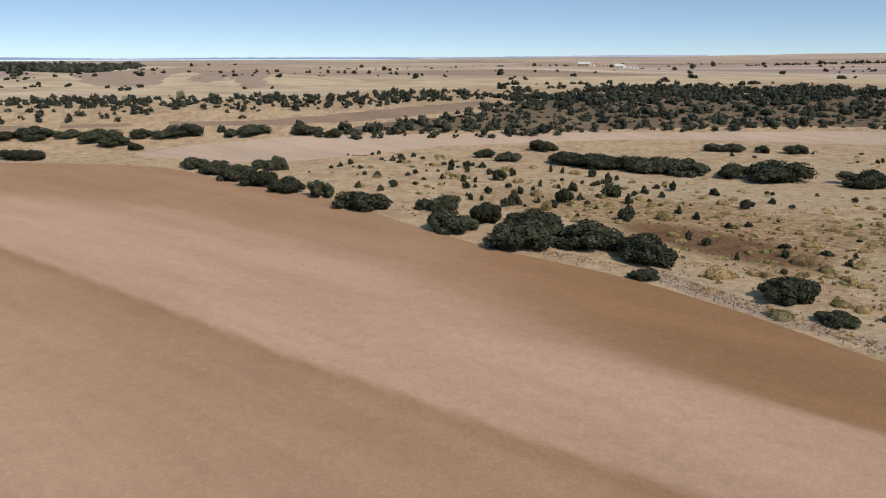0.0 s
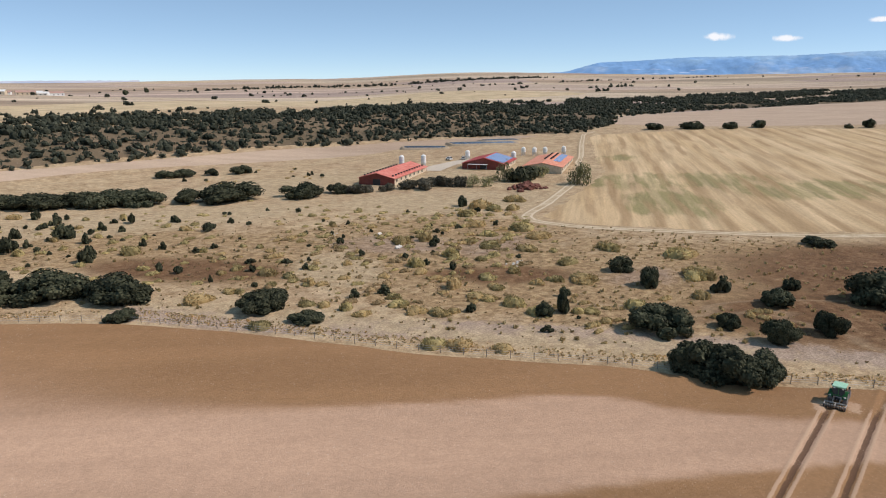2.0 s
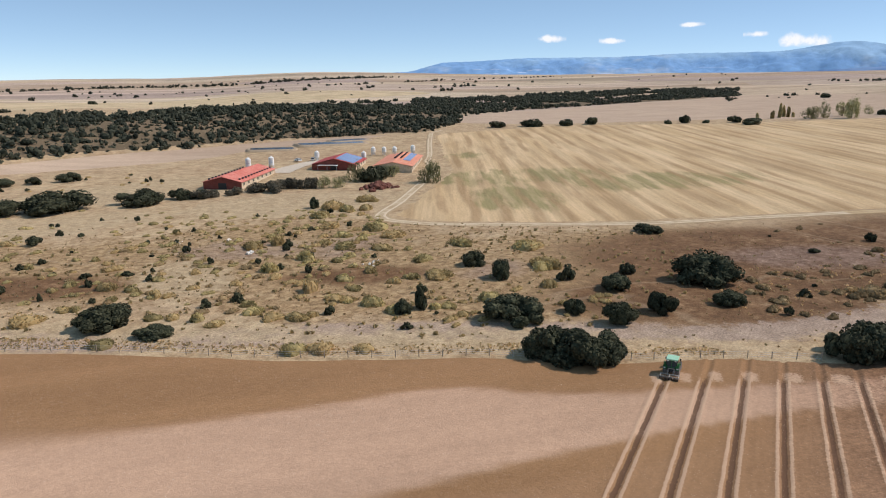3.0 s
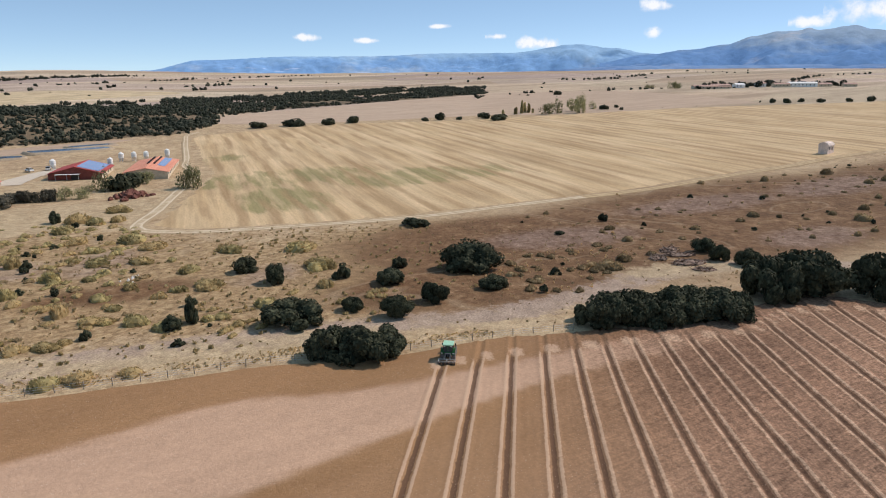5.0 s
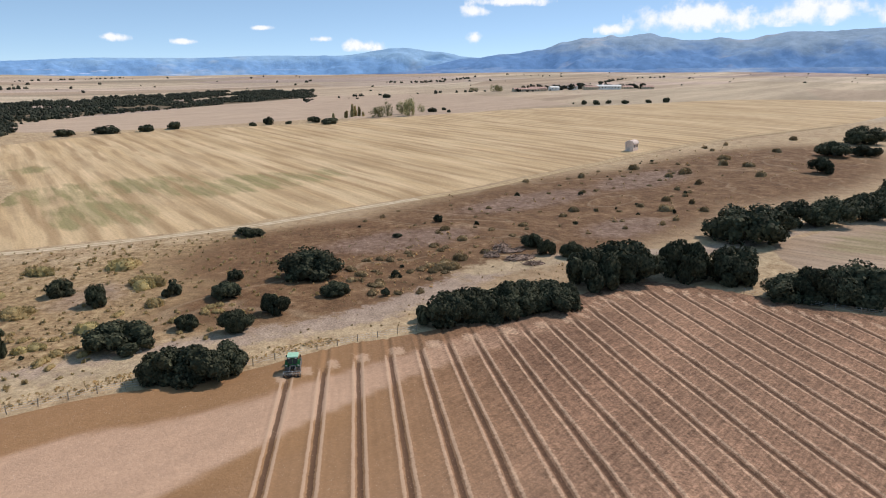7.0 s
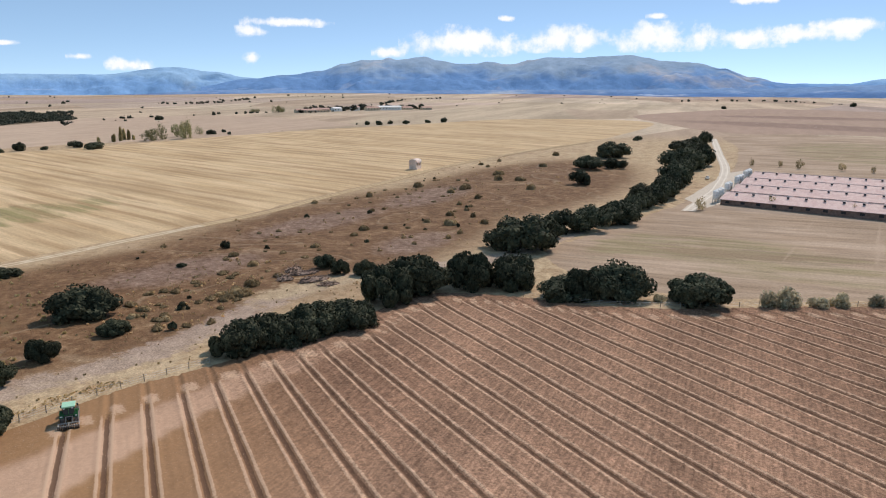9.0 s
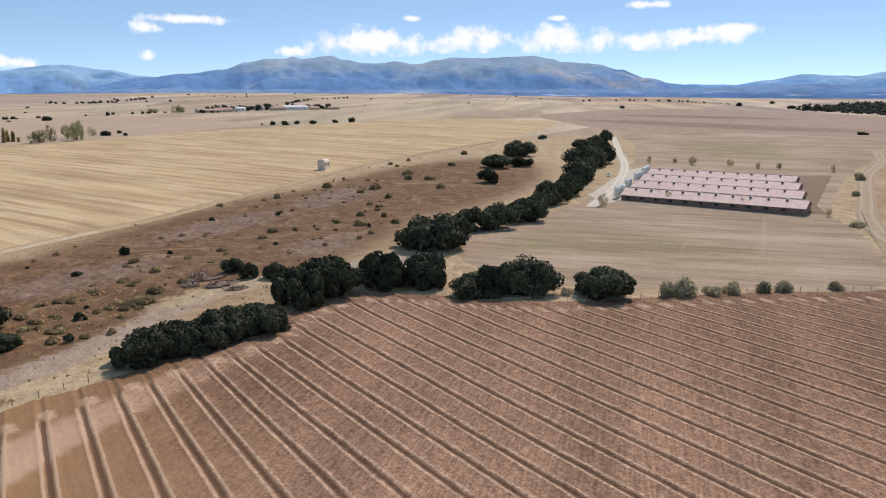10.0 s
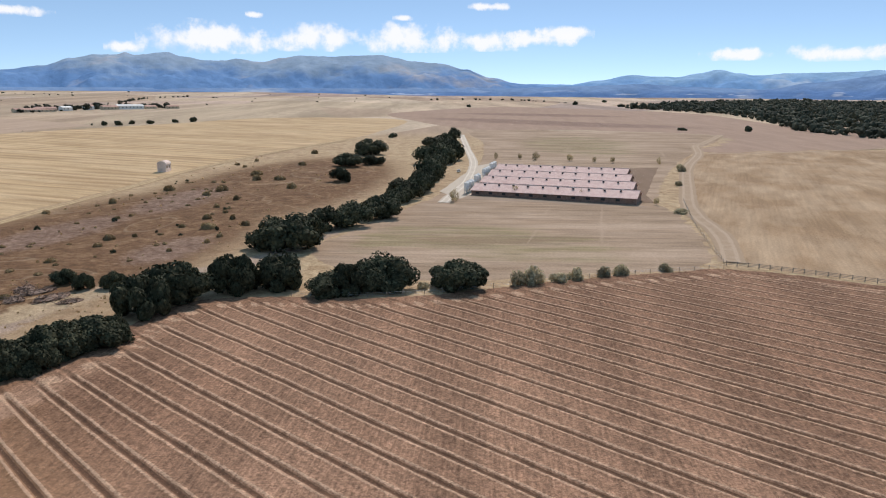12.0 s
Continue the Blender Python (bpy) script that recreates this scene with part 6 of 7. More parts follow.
def barn(name, x, y, turn, length, width, eave, ridge, roof_mat, wall_mat, side_mat, label, vents=(), vent_rows=(0.25,), panels=None, porch=False, vent_size=0.45):
    """A long gabled livestock barn; x, y is the middle of its front gable."""
    root = tagged(new(name), label, "barn")
    root.matrix_basis = pose(x, y, min(ground_z(x, y), ground_z(x + length * math.cos(radians(turn)), y + length * math.sin(radians(turn)))), 0, 0, turn)
    lift = abs(ground_z(x, y) - ground_z(x + length * math.cos(radians(turn)), y + length * math.sin(radians(turn))))
    eave, ridge = eave + lift * 0.5, ridge + lift * 0.5
    w, t = width / 2, 0.3
    for a, b in ((0, t), (length - t, length)):
        part("gable_wall", prism(((-w, -0.6), (w, -0.6), (w, eave), (0, ridge - 0.1), (-w, eave)), a, b), wall_mat, root)
    for s in (-1, 1):
        bm = box((t, length - t, *sorted((s * w, s * (w - t))), -0.6, eave))
        part("side_wall", bm, side_mat, root)
        for k in range(max(2, int(length / 6))):
            u = 2.0 + k * (length - 4.0) / max(1, int(length / 6))
            part("window", box((u, u + 1.6, *sorted((s * w, s * (w + 0.05))), eave * 0.45, eave * 0.8)), M_DARK, root)
    over, rise = 0.5, (ridge - eave) / w
    for s in (-1, 1):
        pts = [(0, ridge), (s * (w + over), eave - rise * over), (s * (w + over), eave - rise * over + 0.14), (0, ridge + 0.14)]
        slope = part("roof_slope", prism(pts, -over, length + over), roof_mat, root)
        for row in vent_rows:
            for u in vents:
                cy, cz = s * w * row, ridge - rise * w * row + 0.1
                part("roof_vent", box((u - vent_size, u + vent_size, cy - vent_size, cy + vent_size, cz, cz + 0.55), (u - vent_size - 0.1, u + vent_size + 0.1, cy - vent_size - 0.1, cy + vent_size + 0.1, cz + 0.55, cz + 0.63)), M_DARK, root)
        if panels and s == panels[0]:
            u0, u1, r0, r1 = panels[1:]
            cols, rows = max(1, int((u1 - u0) / 2.1)), max(1, int((r1 - r0) * w / 1.6))
            for i in range(cols):
                for j in range(rows):
                    a, b = u0 + i * (u1 - u0) / cols, u0 + (i + 0.95) * (u1 - u0) / cols
                    ya, yb = s * w * (r0 + j * (r1 - r0) / rows), s * w * (r0 + (j + 0.95) * (r1 - r0) / rows)
                    za, zb = ridge - rise * abs(ya) + 0.24, ridge - rise * abs(yb) + 0.24
                    part("solar_panel", prism([(ya, za), (yb, zb), (yb, zb + 0.05), (ya, za + 0.05)], a, b), M_GLASSY, root)
    part("ridge_cap", prism([(-0.35, ridge + 0.06), (0.35, ridge + 0.06), (0.12, ridge + 0.28), (-0.12, ridge + 0.28)], -over - 0.05, length + over + 0.05), roof_mat, root)
    part("door", box((-0.08, 0.05, -1.6, 1.6, -0.2, eave * 0.85)), M_DARK, root)
    if porch:
        part("porch_roof", prism([(-2, eave * 0.9), (7, eave * 0.9), (7, eave * 0.9 + 0.12), (-2, eave * 0.9 + 0.12)], -2.6, -0.1), M_WHITE, root)
        for y0 in (-1.8, 2.5, 6.7):
            part("porch_post", box((-2.5, -2.38, y0, y0 + 0.12, -0.6, eave * 0.9)), M_STEEL, root)
    return root


barn("red_barn", 168.5, 222, 31, 42, 15, 2.4, 4.3, M_ROOF_RED, M_WALL_RED, M_WALL_CREAM, "long barn with a salmon red roof and cream side wall", vents=[2.5 + 3.4 * k for k in range(12)], vent_rows=(0.8,), vent_size=0.3)
barn("crimson_barn", 229.5, 222, 31, 26, 20, 2.3, 4.9, M_ROOF_DARK, M_WALL_RED, M_WALL_CREAM, "crimson roofed barn with solar panels and a porch", panels=(-1, 1, 25, 0.06, 0.9), porch=True)
barn("orange_barn", 240, 196.5, 31, 46, 17, 2.4, 4.0, M_ROOF_ORANGE, M_WALL_CREAM, M_WALL_CREAM, "long barn with an orange roof, vents and solar panels", vents=[18 + 3.6 * k for k in range(8)], vent_rows=(0.16,), vent_size=0.34, panels=(-1, 14, 45, 0.34, 0.72))
for k in range(4):
    barn("long_shed", 249.5 + 19.3 * k, -188.0 - 19.5 * k, 212.7, 71, 14, 2.5, 4.8, M_ROOF_PINK, M_WALL_BROWN, M_WALL_BROWN, "long low livestock shed with a pale pink roof and dark vents",
         vents=[4.5 + 6.6 * j for j in range(10)], vent_rows=(0.25,), vent_size=0.38)["group"] = "long sheds"


def silo(x, y, height, radius, label, mat=None):
    """A feed silo on four legs with a cone under and over it."""
    root = tagged(new("feed_silo"), label, "silo", "feed silos")
    root.matrix_basis = pose(x, y, ground_z(x, y), 0, 0, 20)
    leg, r = height * 0.28, radius
    part("tank", lathe(((0.12 * r, leg * 0.45), (r, leg + r * 0.6), (r, height - r * 0.55), (0.2 * r, height), (0.15 * r, height + 0.1))), mat or M_WHITE, root, smooth_faces=False)
    part("band", lathe(((r * 1.02, height * 0.6), (r * 1.02, height * 0.6 + 0.12))), M_STEEL, root)
    for k in range(4):
        a = math.pi / 4 + k * math.pi / 2
        lx, ly = r * 0.85 * math.cos(a), r * 0.85 * math.sin(a)
        part("leg", box((lx - 0.07, lx + 0.07, ly - 0.07, ly + 0.07, -0.2, leg + r * 0.6)), M_STEEL, root)
    part("ladder", box((r, r + 0.05, -0.25, -0.2, 0.3, height), (r, r + 0.05, 0.2, 0.25, 0.3, height), *[(r, r + 0.05, -0.2, 0.2, z * 0.5, z * 0.5 + 0.04) for z in range(1, int(height * 2))]), M_STEEL, root)
    return root


for x, y, h in ((204.5, 250, 6.4), (213, 244.5, 6.4), (247, 250, 5.0), (260, 231, 5.0), (280, 242, 4.6), (284, 238, 4.6), (289, 235, 4.6), (297, 229, 5.0)):
    silo(x, y, h, 1.2, "white feed silo on legs behind a red barn")
for k in range(4):
    for j in range(3 if k != 1 else 2):
        silo(252.6 + 19.3 * k + 3.0 * (j - 0.9), -185.8 - 19.5 * k - 3.6 * (j - 0.9), 5.6, 1.15, "white feed silo at the end of a long shed")


def hut(x, y):
    """A small brick field tower under a barrel roof, with two dark openings."""
    root = tagged(new("field_hut"), "small pale brick hut with two dark openings", "hut")
    root.matrix_basis = pose(x, y, ground_z(x, y), 0, 0, 147) @ Matrix.Diagonal((1.15, 1.15, 1.15, 1))
    brick = plain_material("pale_brick", (0.72, 0.595, 0.52), 0.9, 0.0, 3.0, 0.18, 0.2)
    w, d, h = 2.0, 3.3, 3.6
    for s in (-1, 1):
        part("end_wall", box((*sorted((s * d, s * (d - 0.35))), -w, w, -0.3, h)), brick, root)
    part("back_wall", box((-d + 0.35, d - 0.35, -w, -w + 0.35, -0.3, h)), brick, root)
    part("front_wall", box((-d + 0.35, -2.5, w - 0.35, w, -0.3, h), (2.5, d - 0.35, w - 0.35, w, -0.3, h), (-0.5, 0.5, w - 0.35, w, -0.3, h), (-2.5, -0.5, w - 0.35, w, -0.3, 1.7), (0.5, 2.5, w - 0.35, w, -0.3, 1.7), (-2.5, -0.5, w - 0.35, w, h - 0.5, h), (0.5, 2.5, w - 0.35, w, h - 0.5, h)), brick, root)
    arc = [((w + 0.25) * math.cos(math.pi * k / 12), h + 1.7 * math.sin(math.pi * k / 12)) for k in range(13)]
    part("barrel_roof", prism(arc, -d - 0.2, d + 0.2), brick, root)
    return root


hut(402, -88)


def house(x, y, turn, length, width, eave, ridge, roof_mat, wall_mat, label):
    root = tagged(new("farm_house"), label, "house", "far farm buildings")
    root.matrix_basis = pose(x, y, ground_z(x, y), 0, 0, turn)
    w = width / 2
    part("wall", prism(((-w, -1), (w, -1), (w, eave), (0, ridge - 0.1), (-w, eave)), 0, length), wall_mat, root)
    for s in (-1, 1):
        part("roof", prism([(0, ridge), (s * (w + 0.4), eave - 0.2), (s * (w + 0.4), eave), (0, ridge + 0.2)], -0.4, length + 0.4), roof_mat, root)
    for k in range(max(1, int(length / 6))):
        for s in (-1, 1):
            part("window", box((2 + 6 * k, 3.6 + 6 * k, *sorted((s * w, s * (w + 0.06))), eave * 0.4, eave * 0.75)), M_DARK, root)
    return root


rng = np.random.RandomState(4)
for k, (x, y, l, hgt) in enumerate(((1213, -62, 60, 4), (1230, -90, 30, 5), (1262, -128, 16, 5), (1290, -165, 14, 6), (1285, -190, 26, 5), (1300, -215, 44, 6), (1315, -262, 22, 4), (1318, -300, 20, 4))):
    house(x, y, 285 + rng.uniform(-8, 8), l, 12, hgt, hgt + 2.2, M_WHITE if k in (2, 5) else M_ROOF_DULL, M_WHITE if k in (2, 3, 5) else M_WALL_CREAM, "far farm building with a " + ("pale" if k in (2, 5) else "dull brown") + " roof")
for k, (x, y, l, hgt) in enumerate(((222, 1190, 20, 6), (236, 1210, 16, 5), (252, 1185, 26, 5), (270, 1200, 30, 4), (262, 1225, 18, 6), (300, 1215, 24, 5), (285, 1235, 16, 6))):
    house(x, y, 340 + rng.uniform(-20, 20), l, 11, hgt, hgt + 2.4, M_ROOF_DULL if k % 3 else M_WHITE, M_WHITE if k % 2 else M_WALL_CREAM, "far village house with a " + ("dull brown" if k % 3 else "pale") + " roof")


def pond(x, y, turn, a, b):
    """A lined slurry pond: a raised bank round dark water."""
    root = tagged(new("slurry_pond"), "dark blue lined pond behind an earth bank", "pond")
    root.matrix_basis = pose(x, y, ground_z(x, y), 0, 0, turn)
    bm = bmesh.new()
    rings = []
    for grow, z in ((2.6, -0.3), (1.2, 0.9), (0.4, 0.9), (-0.8, 0.7)):
        rings.append([bm.verts.new((math.copysign(abs(math.cos(t)) ** 0.4, math.cos(t)) * (a + grow), math.copysign(abs(math.sin(t)) ** 0.4, math.sin(t)) * (b + grow), z)) for t in [2 * math.pi * k / 40 for k in range(40)]])
    for p, q in zip(rings, rings[1:]):
        for k in range(40):
            bm.faces.new((p[k], p[(k + 1) % 40], q[(k + 1) % 40], q[k]))
    part("bank", bm, M_LINER, root)
    bm = bmesh.new()
    bm.faces.new([bm.verts.new((math.copysign(abs(math.cos(t)) ** 0.4, math.cos(t)) * a, math.copysign(abs(math.sin(t)) ** 0.4, math.sin(t)) * b, 0.8)) for t in [2 * math.pi * k / 40 for k in range(40)]])
    part("water", bm, M_WATER, root)
    return root


pond(267, 305, -40, 12, 6)
pond(305, 296, -28, 20, 7)
pond(325, 300, -20, 12, 5)


def car(x, y, turn, paint, label):
    root = tagged(new("parked_car"), label, "car", "parked cars")
    root.matrix_basis = pose(x, y, ground_z(x, y) + 0.25, 0, 0, turn)
    part("body", prism([(-0.85, 0.3), (0.85, 0.3), (0.9, 0.7), (0.8, 0.95), (-0.8, 0.95), (-0.9, 0.7)], -2.1, 2.1), paint, root)
    bm = box((-1.5, 0.9, -0.75, 0.75, 0.95, 1.5), bevel=0.12)
    part("cabin", bm, M_DARK, root)
    part("roof", box((-1.3, 0.6, -0.7, 0.7, 1.48, 1.56)), paint, root)
    for u in (-1.3, 1.3):
        for s in (-0.8, 0.8):
            bm = lathe(((0.2, -0.1), (0.34, -0.1), (0.34, 0.1), (0.2, 0.1)), 14)
            bmesh.ops.transform(bm, matrix=pose(u, s, 0.33, 90, 0, 0), verts=bm.verts[:])
            part("wheel", bm, M_DARK, root)
    return root


car(246, 252, 40, M_WHITE, "white van parked on the farm track")
car(240, 256, 75, M_WHITE, "white car parked on the farm track")
car(318, -226, 140, M_WHITE, "white car on the shed road")


def concrete_yard(points, label):
    ob, _ = drape("yard", ragged(points, 0.4, 4), M_WHITE_ROAD, 5.0, 0.12)
    return tagged(ob, label, "yard", kind="structure")


concrete_yard([(208, 238), (216, 246), (240, 252), (256, 250), (262, 240), (250, 238), (232, 242), (212, 232)], "pale gravel yard between the barns")
bank, bank_places = drape("earth_bank", ragged([(262, -300), (280, -318), (272, -338), (236, -290), (200, -243), (186, -232), (196, -222), (215, -240)], 0.8, 4), M_VALLEY, 5.0, 0.16)
set_attr(bank, "tone", [0.8] * len(bank_places))
tagged(bank, "bare brown earth at the shed gable ends", "earth", kind="structure")
apron, places = field("shed_forecourt", ((250, -179), (216, -207), (194, -223), (178, -222), (196, -207), (228, -180), (240, -172)), M_SCRUB, "bare pale earth along the front of the sheds", 5.0, 0.2)
set_attr(apron, "tone", [0.1] * len(places))
concrete_yard([(240, -172), (262, -176), (338, -252), (345, -268), (330, -262), (255, -190), (246, -182)], "white gravel apron at the shed ends")


def rubble(name, x, y, spread, count, size, material, label, seed):
    """A heap of broken lumps."""
    rng = np.random.RandomState(seed)
    root = tagged(new(name), label, "rubble")
    root.matrix_basis = pose(x, y, ground_z(x, y))
    for _ in range(count):
        bm = bmesh.new()
        bmesh.ops.create_icosphere(bm, subdivisions=1, radius=1.0)
        s = size * rng.uniform(0.4, 1.3)
        d, a = abs(rng.normal()) * spread * 0.5, rng.uniform(0, 6.28)
        for v in bm.verts:
            v.co = Vector((v.co.x * s * rng.uniform(0.7, 1.5), v.co.y * s * rng.uniform(0.7, 1.2), v.co.z * s * rng.uniform(0.5, 0.9))) + Vector((d * math.cos(a), d * math.sin(a) * 0.7, max(0.1, (spread - d) * 0.26 * rng.uniform(0.2, 1))))
        part("lump", bm, material, root)
    return root


M_PALE_STONE = plain_material("pale_stone", (0.66, 0.62, 0.56), 0.9)
M_DEADWOOD = plain_material("dead_wood", (0.25, 0.18, 0.14), 0.9)
rubble("stone_pile", 114, 150, 1.6, 5, 0.5, M_PALE_STONE, "small pile of pale stones in dry grass", 1)
rubble("stone_pile", 108, 134, 2.4, 9, 0.5, M_PALE_STONE, "small pile of pale stones in dry grass", 2)
rubble("stone_pile", 118, 103, 3.5, 9, 0.35, M_PALE_STONE, "scattered pale stones in dry grass", 3)
rubble("stone_pile", 104, 158, 3.0, 7, 0.3, M_PALE_STONE, "scattered pale stones in dry grass", 5)
rubble("scrap_heap", 206, 176, 8.5, 120, 1.25, M_RUST, "rusty red heap of scrap beside the farm trees", 4)


def brush_heap(x, y, long, wide, tall, turn, seed):
    """A low heap of cut branches: loose sticks over a tangle of twigs."""
    rng = np.random.RandomState(seed)
    root = tagged(new("brush_heap"), "low grey brown heap of cut dead branches on bare ground", "brush heap")
    root.matrix_basis = pose(x, y, ground_z(x, y) - 0.03, 0, 0, turn)
    v, f = twig_dome(seed, 420, 1)
    mesh_object("tangle", [(a * long, b * wide, c * tall) for a, b, c in v], f, M_DEADWOOD, root, smooth_faces=False)
    for _ in range(14):
        a, d = rng.uniform(0, 6.28), math.sqrt(rng.uniform(0, 1))
        bm = lathe(((0.07, 0.0), (0.05, 1.0), (0.02, rng.uniform(1.6, 2.6))), 5)
        bmesh.ops.transform(bm, matrix=pose(d * long * 0.8 * math.cos(a), d * wide * 0.8 * math.sin(a), 0.1 + tall * (1 - d) * 0.6, rng.uniform(50, 88), 0, rng.uniform(0, 360)), verts=bm.verts[:])
        part("branch", bm, M_DEADWOOD, root)
    return root


for k, (x, y, long, wide, tall, turn) in enumerate(((165, -11, 5.5, 3.0, 1.3, -40), (172, -9, 4.5, 2.4, 1.1, -60), (168, -4, 4.0, 2.2, 1.0, 10), (177, -7, 4.0, 2.5, 1.2, -30), (160, -14, 3.6, 2.0, 0.9, -50))):
    brush_heap(x, y, long, wide, tall, turn, 160 + k)

# ---- young trees round the sheds ----
M_YOUNG = leaf_material("young_leaf", (0.26, 0.215, 0.12), (0.44, 0.365, 0.215), None, 0.5)
saplings = Kinds([tree_kind("young_tree", 90 + k, clump_crown(90 + k, 9, 95, 0.10, low=0.3, solid=False, fuzz=(0.3, 1.1)), limbs(90 + k, 0.85, 5, 0.35, 0.035), M_YOUNG, "thin young tree with sparse yellowing leaves", "tree") for k in range(2)], "young trees")
for x, y, r, h in ((236, -166, 2.6, 6.0), (231, -195, 1.4, 5.5), (207, -211, 1.6, 5.5), (182, -228, 1.2, 3.5), (366, -290, 1.6, 5.5), (356, -302, 1.4, 4.5), (345, -306, 2.6, 6.5), (330, -322, 2.0, 5.0), (316, -330, 1.6, 4.5), (306, -336, 1.8, 4.5), (283, -352, 1.4, 5.5)):
    saplings.plant(x, y, r * 0.95, h)


# ---- fences ----
M_POST = plain_material("weathered_post", (0.34, 0.285, 0.225), 0.9)


def offset_line(line, d):
    out = []
    for k, p in enumerate(line):
        a, b = line[max(k - 1, 0)], line[min(k + 1, len(line) - 1)]
        n = Vector((b[1] - a[1], a[0] - b[0])).normalized()
        out.append((p[0] - n.x * d, p[1] - n.y * d))
    return out


def along(line, step):
    out, left = [], 0.0
    for a, b in zip(line, line[1:]):
        l = math.dist(a, b)
        while left < l:
            out.append((a[0] + (b[0] - a[0]) * left / l, a[1] + (b[1] - a[1]) * left / l))
            left += step
        left -= l
    return out


def wire_fence(points, step, height, label, rails=0):
    """Posts with strained wires, or with wooden rails."""
    root = tagged(new("rail_fence" if rails else "wire_fence"), label, "fence")
    spots = along(points, step)
    rng = np.random.RandomState(len(spots))
    bm = lathe(((0.07, -0.3), (0.07, height - 0.03), (0.045, height)), 7) if not rails else box((-0.08, 0.08, -0.08, 0.08, -0.3, height))
    first = part("post", bm, M_POST, root)
    for k, (x, y) in enumerate(spots):
        ob = first if k == 0 else new("post", first.data)
        ob.parent = root
        ob.matrix_basis = pose(x, y, ground_z(x, y), rng.uniform(-4, 4), rng.uniform(-4, 4), rng.uniform(0, 360) if not rails else 0)
    for level in ((0.35, 0.7, 1.05) if not rails else (0.4, 0.75, 1.1)):
        half = 0.012 if not rails else 0.055
        if rails:
            for a, b in zip(spots, spots[1:]):
                va, vb = Vector((*a, ground_z(*a) + level)), Vector((*b, ground_z(*b) + level))
                bm = box((0, (vb - va).length, -0.03, 0.03, -half, half))
                bmesh.ops.transform(bm, matrix=Matrix.Translation(va) @ (vb - va).to_track_quat("X", "Z").to_matrix().to_4x4(), verts=bm.verts[:])
                part("rail", bm, M_POST, root)
        else:
            verts, faces = [], []
            for k, (x, y) in enumerate(spots):
                z = ground_z(x, y) + level
                verts += [(x - half, y, z - half), (x + half, y, z - half), (x, y + half, z + half)]
                if k:
                    b = 3 * k
                    faces += [(b - 3 + i, b - 3 + (i + 1) % 3, b + (i + 1) % 3, b + i) for i in range(3)]
            mesh_object("wire", verts, faces, M_STEEL, root)
    return root


wire_fence(offset_line(spline(FIELD_EDGE[8:19], 4.0), 1.6), 3.6, 1.25, "wire fence on weathered posts along the tilled field")
wire_fence(offset_line(spline(FIELD_EDGE[22:28], 4.0), 1.4), 4.2, 1.2, "wire fence on weathered posts along the drilled field")
wire_fence([(103, -160), (118, -175), (153, -212), (182, -245)], 3.4, 1.4, "wire fence on posts beside the paddock path")
wire_fence([(103, -160), (96, -164), (87, -168), (70, -174), (45, -182), (20, -190)], 2.6, 1.35, "weathered wooden rail fence at the field corner", rails=3)

# ---- tractor with its drill ----
M_GREEN = plain_material("tractor_green", (0.035, 0.17, 0.055), 0.35)
M_TYRE = plain_material("dusty_tyre", (0.17, 0.15, 0.135), 0.9, 0.0, 4.0, 0.35)
M_RIM = plain_material("yellow_rim", (0.62, 0.47, 0.05), 0.5)
M_PANE = plain_material("cab_glass", (0.05, 0.07, 0.075), 0.06)
M_ROOFGREEN = plain_material("cab_roof", (0.34, 0.60, 0.42), 0.35)
M_FRAME = plain_material("worn_grey_steel", (0.36, 0.34, 0.31), 0.6, 0.0, 5.0, 0.25)


def wheel(parent, x, y, r, w):
    bm = lathe(((r * 0.58, -w / 2), (r * 0.93, -w / 2), (r, -w * 0.36), (r, w * 0.36), (r * 0.93, w / 2), (r * 0.58, w / 2)), 26)
    for k in range(22):
        a = 2 * math.pi * k / 22
        for s in (-1, 1):
            m = pose(0, 0, 0, 0, 0, math.degrees(a) + s * 5) @ Matrix.Translation((r + 0.01, 0, s * w * 0.22)) @ pose(0, 0, 0, s * 35, 0, 0) @ Matrix.Diagonal((0.07, 0.06, w * 0.5, 1))
            bmesh.ops.create_cube(bm, size=1.0, matrix=m)
    bmesh.ops.transform(bm, matrix=pose(x, y, r, 90, 0, 0), verts=bm.verts[:])
    tyre = part("wheel", bm, M_TYRE, parent)
    bm = lathe(((r * 0.15, -w * 0.3), (r * 0.57, -w * 0.42), (r * 0.57, w * 0.42), (r * 0.15, w * 0.3)), 20)
    bmesh.ops.transform(bm, matrix=pose(x, y, r, 90, 0, 0), verts=bm.verts[:])
    part("rim", bm, M_RIM, tyre)


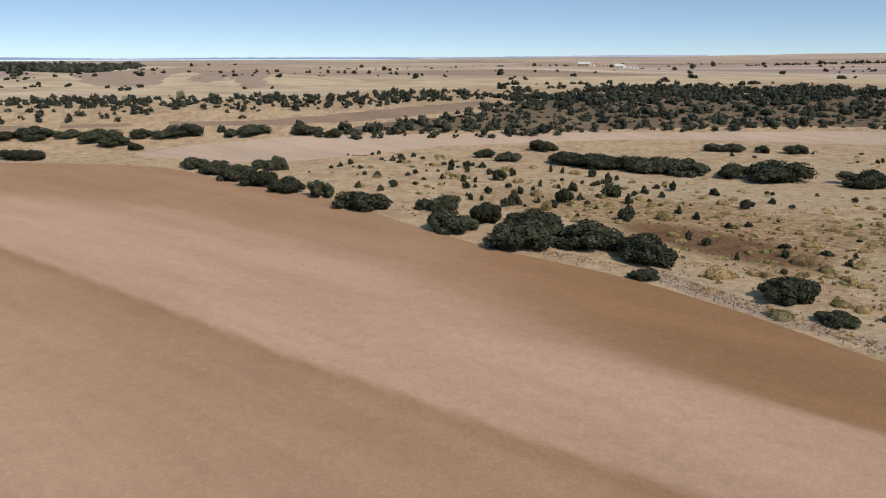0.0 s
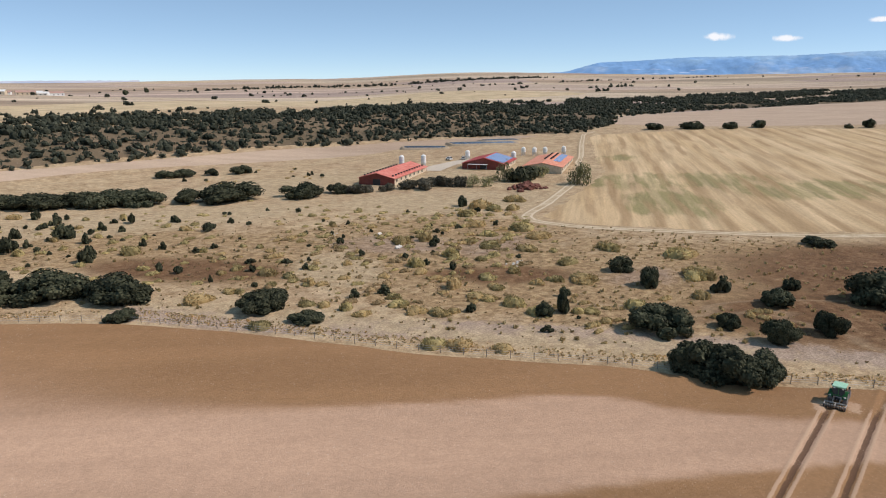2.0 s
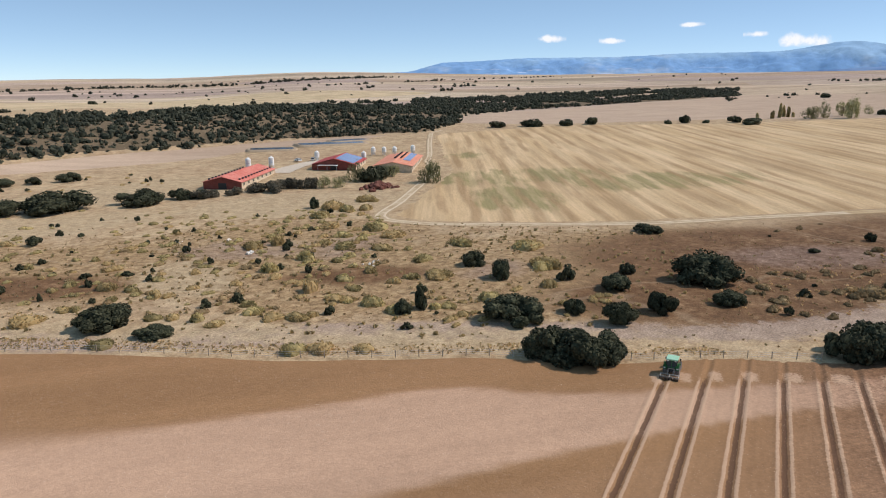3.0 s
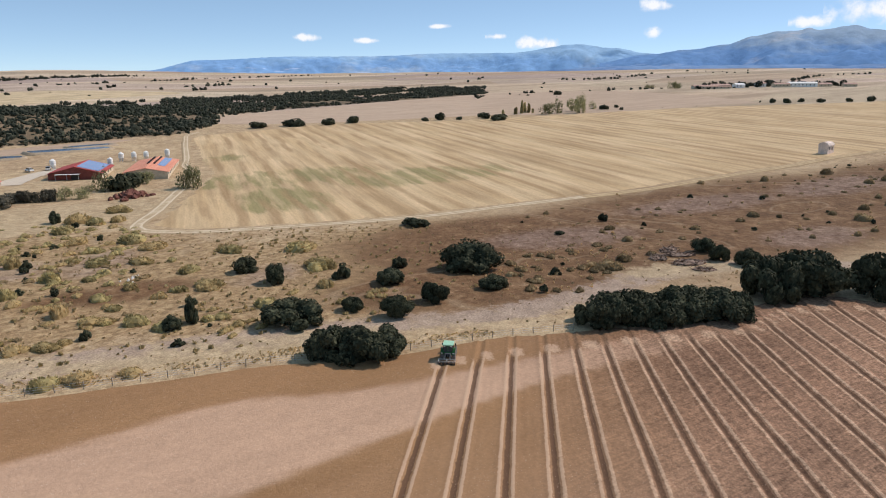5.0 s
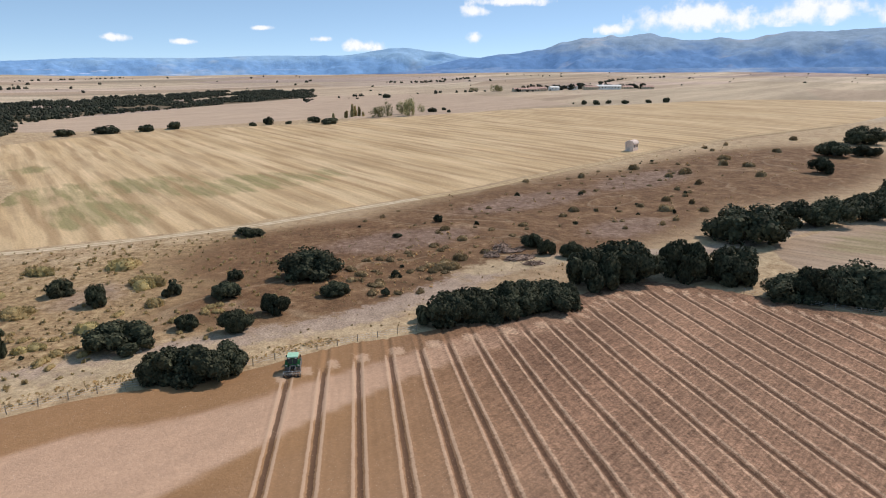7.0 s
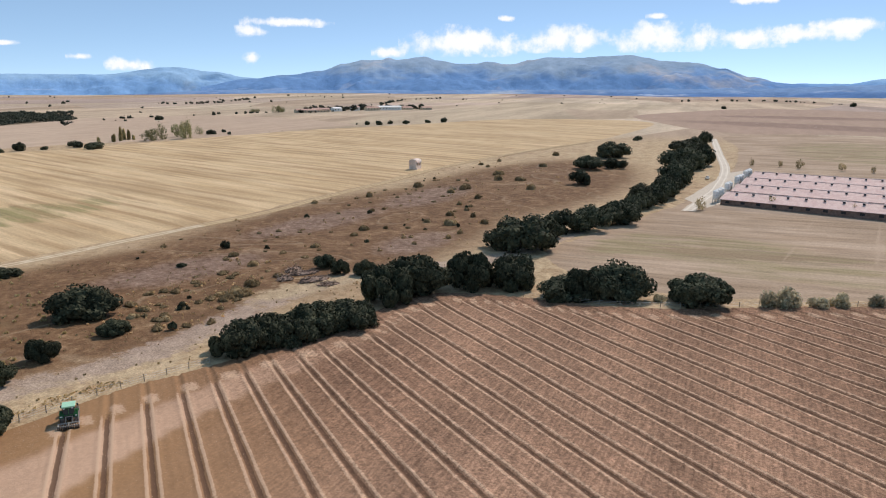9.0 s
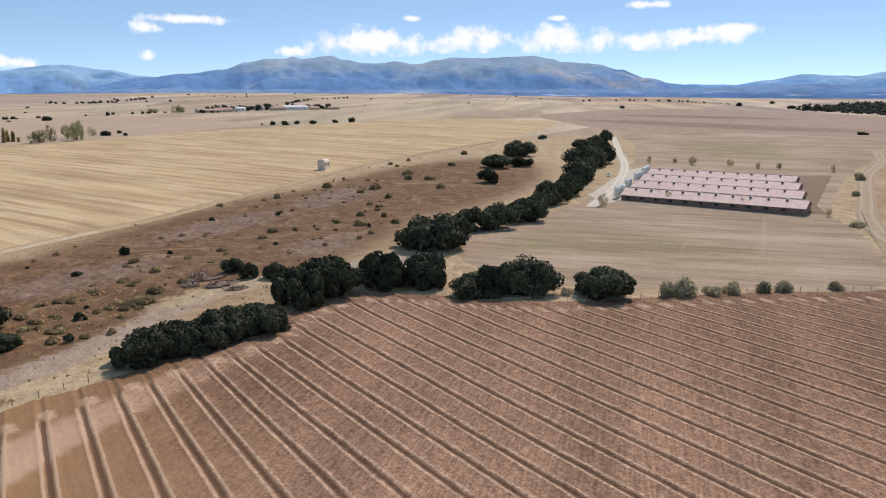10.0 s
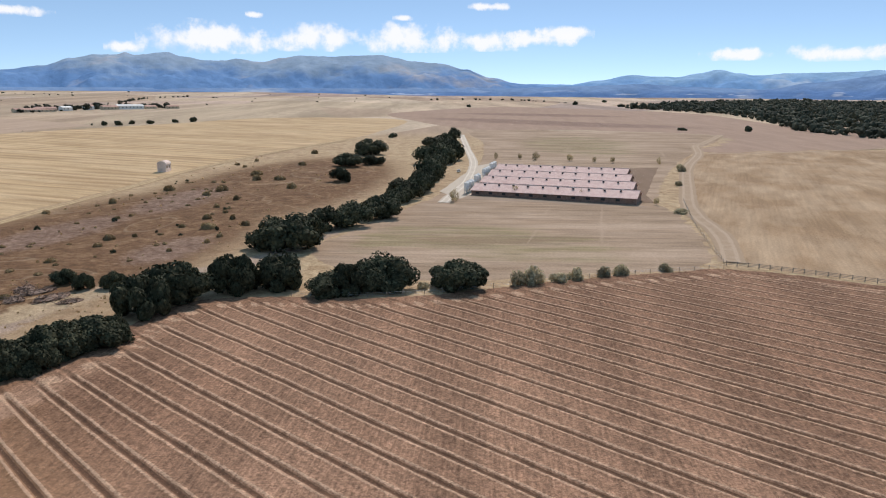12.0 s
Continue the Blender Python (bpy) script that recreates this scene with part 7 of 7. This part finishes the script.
def tractor(x, y, turn):
    root = tagged(new("tractor"), "green farm tractor with yellow rims on the tilled field", "tractor")
    root.matrix_basis = pose(x, y, ground_z(x, y) + 0.22, 0, 0, turn) @ Matrix.Diagonal((0.88, 0.88, 0.88, 1))
    for s in (-1, 1):
        wheel(root, 0.0, s * 0.98, 0.92, 0.55)
        wheel(root, 2.65, s * 0.95, 0.68, 0.45)
    part("chassis", box((-0.5, 3.2, -0.32, 0.32, 0.6, 1.05), (-0.15, 0.15, -0.8, 0.8, 0.8, 1.05), (2.55, 2.75, -0.8, 0.8, 0.58, 0.78)), M_DARK, root)
    bm = prism([(-0.42, 1.05), (0.42, 1.05), (0.45, 1.5), (0.36, 1.78), (-0.36, 1.78), (-0.45, 1.5)], 1.15, 3.3)
    bmesh.ops.bevel(bm, geom=bm.edges[:], offset=0.06, segments=2, affect="EDGES")
    part("bonnet", bm, M_GREEN, root)
    part("grille", box((3.3, 3.34, -0.34, 0.34, 1.1, 1.62)), M_DARK, root)
    for s in (-1, 1):
        part("headlight", box((3.33, 3.37, *sorted((s * 0.14, s * 0.33)), 1.48, 1.6)), M_WHITE, root)
        bm = bmesh.new()
        arc = [(1.12 * math.cos(radians(a)), 0.95 + 1.12 * math.sin(radians(a))) for a in range(20, 165, 12)]
        lo = [bm.verts.new((u, s * 0.66, z)) for u, z in arc]
        hi = [bm.verts.new((u, s * 1.26, z)) for u, z in arc]
        for k in range(len(arc) - 1):
            bm.faces.new((lo[k], lo[k + 1], hi[k + 1], hi[k]))
        bmesh.ops.solidify(bm, geom=bm.faces[:], thickness=0.05)
        part("mudguard", bm, M_GREEN, root)
        part("mirror", box((1.1, 1.16, *sorted((s * 1.0, s * 1.25)), 2.1, 2.5)), M_DARK, root)
    for u in (-0.62, 1.1):
        for s in (-1, 1):
            part("cab_post", box((u - 0.05, u + 0.05, *sorted((s * 0.72, s * 0.82)), 1.35, 2.72)), M_DARK, root)
    part("cab_base", box((-0.66, 1.14, -0.8, 0.8, 1.0, 1.42), bevel=0.05), M_DARK, root)
    part("rear_window_frame", box((-0.66, -0.6, -0.78, 0.78, 1.42, 1.52), (-0.66, -0.6, -0.78, 0.78, 2.58, 2.7), (-0.66, -0.6, -0.04, 0.04, 1.52, 2.58)), M_GREEN, root)
    for s in (-1, 1):
        part("tail_light", box((-1.1, -1.04, *sorted((s * 0.85, s * 1.15)), 1.42, 1.56)), M_WHITE, root)
        part("step", box((1.2, 1.7, *sorted((s * 0.6, s * 0.95)), 0.45, 0.55), (1.2, 1.7, *sorted((s * 0.6, s * 0.95)), 0.8, 0.9)), M_DARK, root)
    part("hitch_frame", box((-0.75, -0.5, -0.55, -0.4, 0.55, 1.3), (-0.75, -0.5, 0.4, 0.55, 0.55, 1.3), (-0.75, -0.55, -0.55, 0.55, 1.2, 1.32)), M_FRAME, root)
    part("cab_glass", box((-0.58, 1.08, -0.76, 0.76, 1.42, 2.7)), M_PANE, root)
    part("cab_roof", box((-0.8, 1.3, -0.92, 0.92, 2.7, 2.92), bevel=0.08), M_ROOFGREEN, root)
    part("work_light", box((-0.84, -0.8, -0.7, -0.45, 2.55, 2.7), (-0.84, -0.8, 0.45, 0.7, 2.55, 2.7)), M_WHITE, root)
    part("exhaust", lathe(((0.06, 1.7), (0.06, 2.75), (0.05, 2.8)), 8), M_DARK, root).matrix_basis = pose(1.35, -0.6, 0)
    part("linkage", box((-1.5, -0.4, -0.45, -0.37, 0.5, 0.62), (-1.5, -0.4, 0.37, 0.45, 0.5, 0.62), (-1.5, -0.5, -0.05, 0.05, 1.0, 1.08)), M_DARK, root)
    return root


def roller(x, y, turn):
    root = tagged(new("ring_roller"), "dark mounted harrow roller behind the tractor", "implement")
    root.matrix_basis = pose(x, y, ground_z(x, y) + 0.24, 0, 0, turn) @ Matrix.Diagonal((0.88, 0.88, 0.88, 1))
    part("frame", box((-1.75, -1.6, -1.5, 1.5, 0.55, 0.7), (-2.7, -2.6, -1.5, 1.5, 0.55, 0.65), (-2.7, -1.6, -1.45, -1.35, 0.55, 0.68), (-2.7, -1.6, 1.35, 1.45, 0.55, 0.68), (-2.7, -1.6, -0.06, 0.06, 0.55, 0.68), (-1.7, -1.6, -0.5, -0.4, 0.6, 1.2), (-1.7, -1.6, 0.4, 0.5, 0.6, 1.2)), M_FRAME, root)
    for k in range(13):
        bm = lathe(((0.05, -0.05), (0.3, -0.06), (0.34, 0.0), (0.3, 0.06), (0.05, 0.05)), 16)
        bmesh.ops.transform(bm, matrix=pose(-2.65, -1.38 + 0.23 * k, 0.34, 90, 0, 0), verts=bm.verts[:])
        part("ring", bm, M_DARK, root)
    for k in range(9):
        part("tine", box((-1.7, -1.64, -1.4 + 0.35 * k, -1.35 + 0.35 * k, 0.02, 0.6)), M_STEEL, root)
    return root


tractor(94.0, 26.8, 9)
roller(94.0, 26.8, 9)
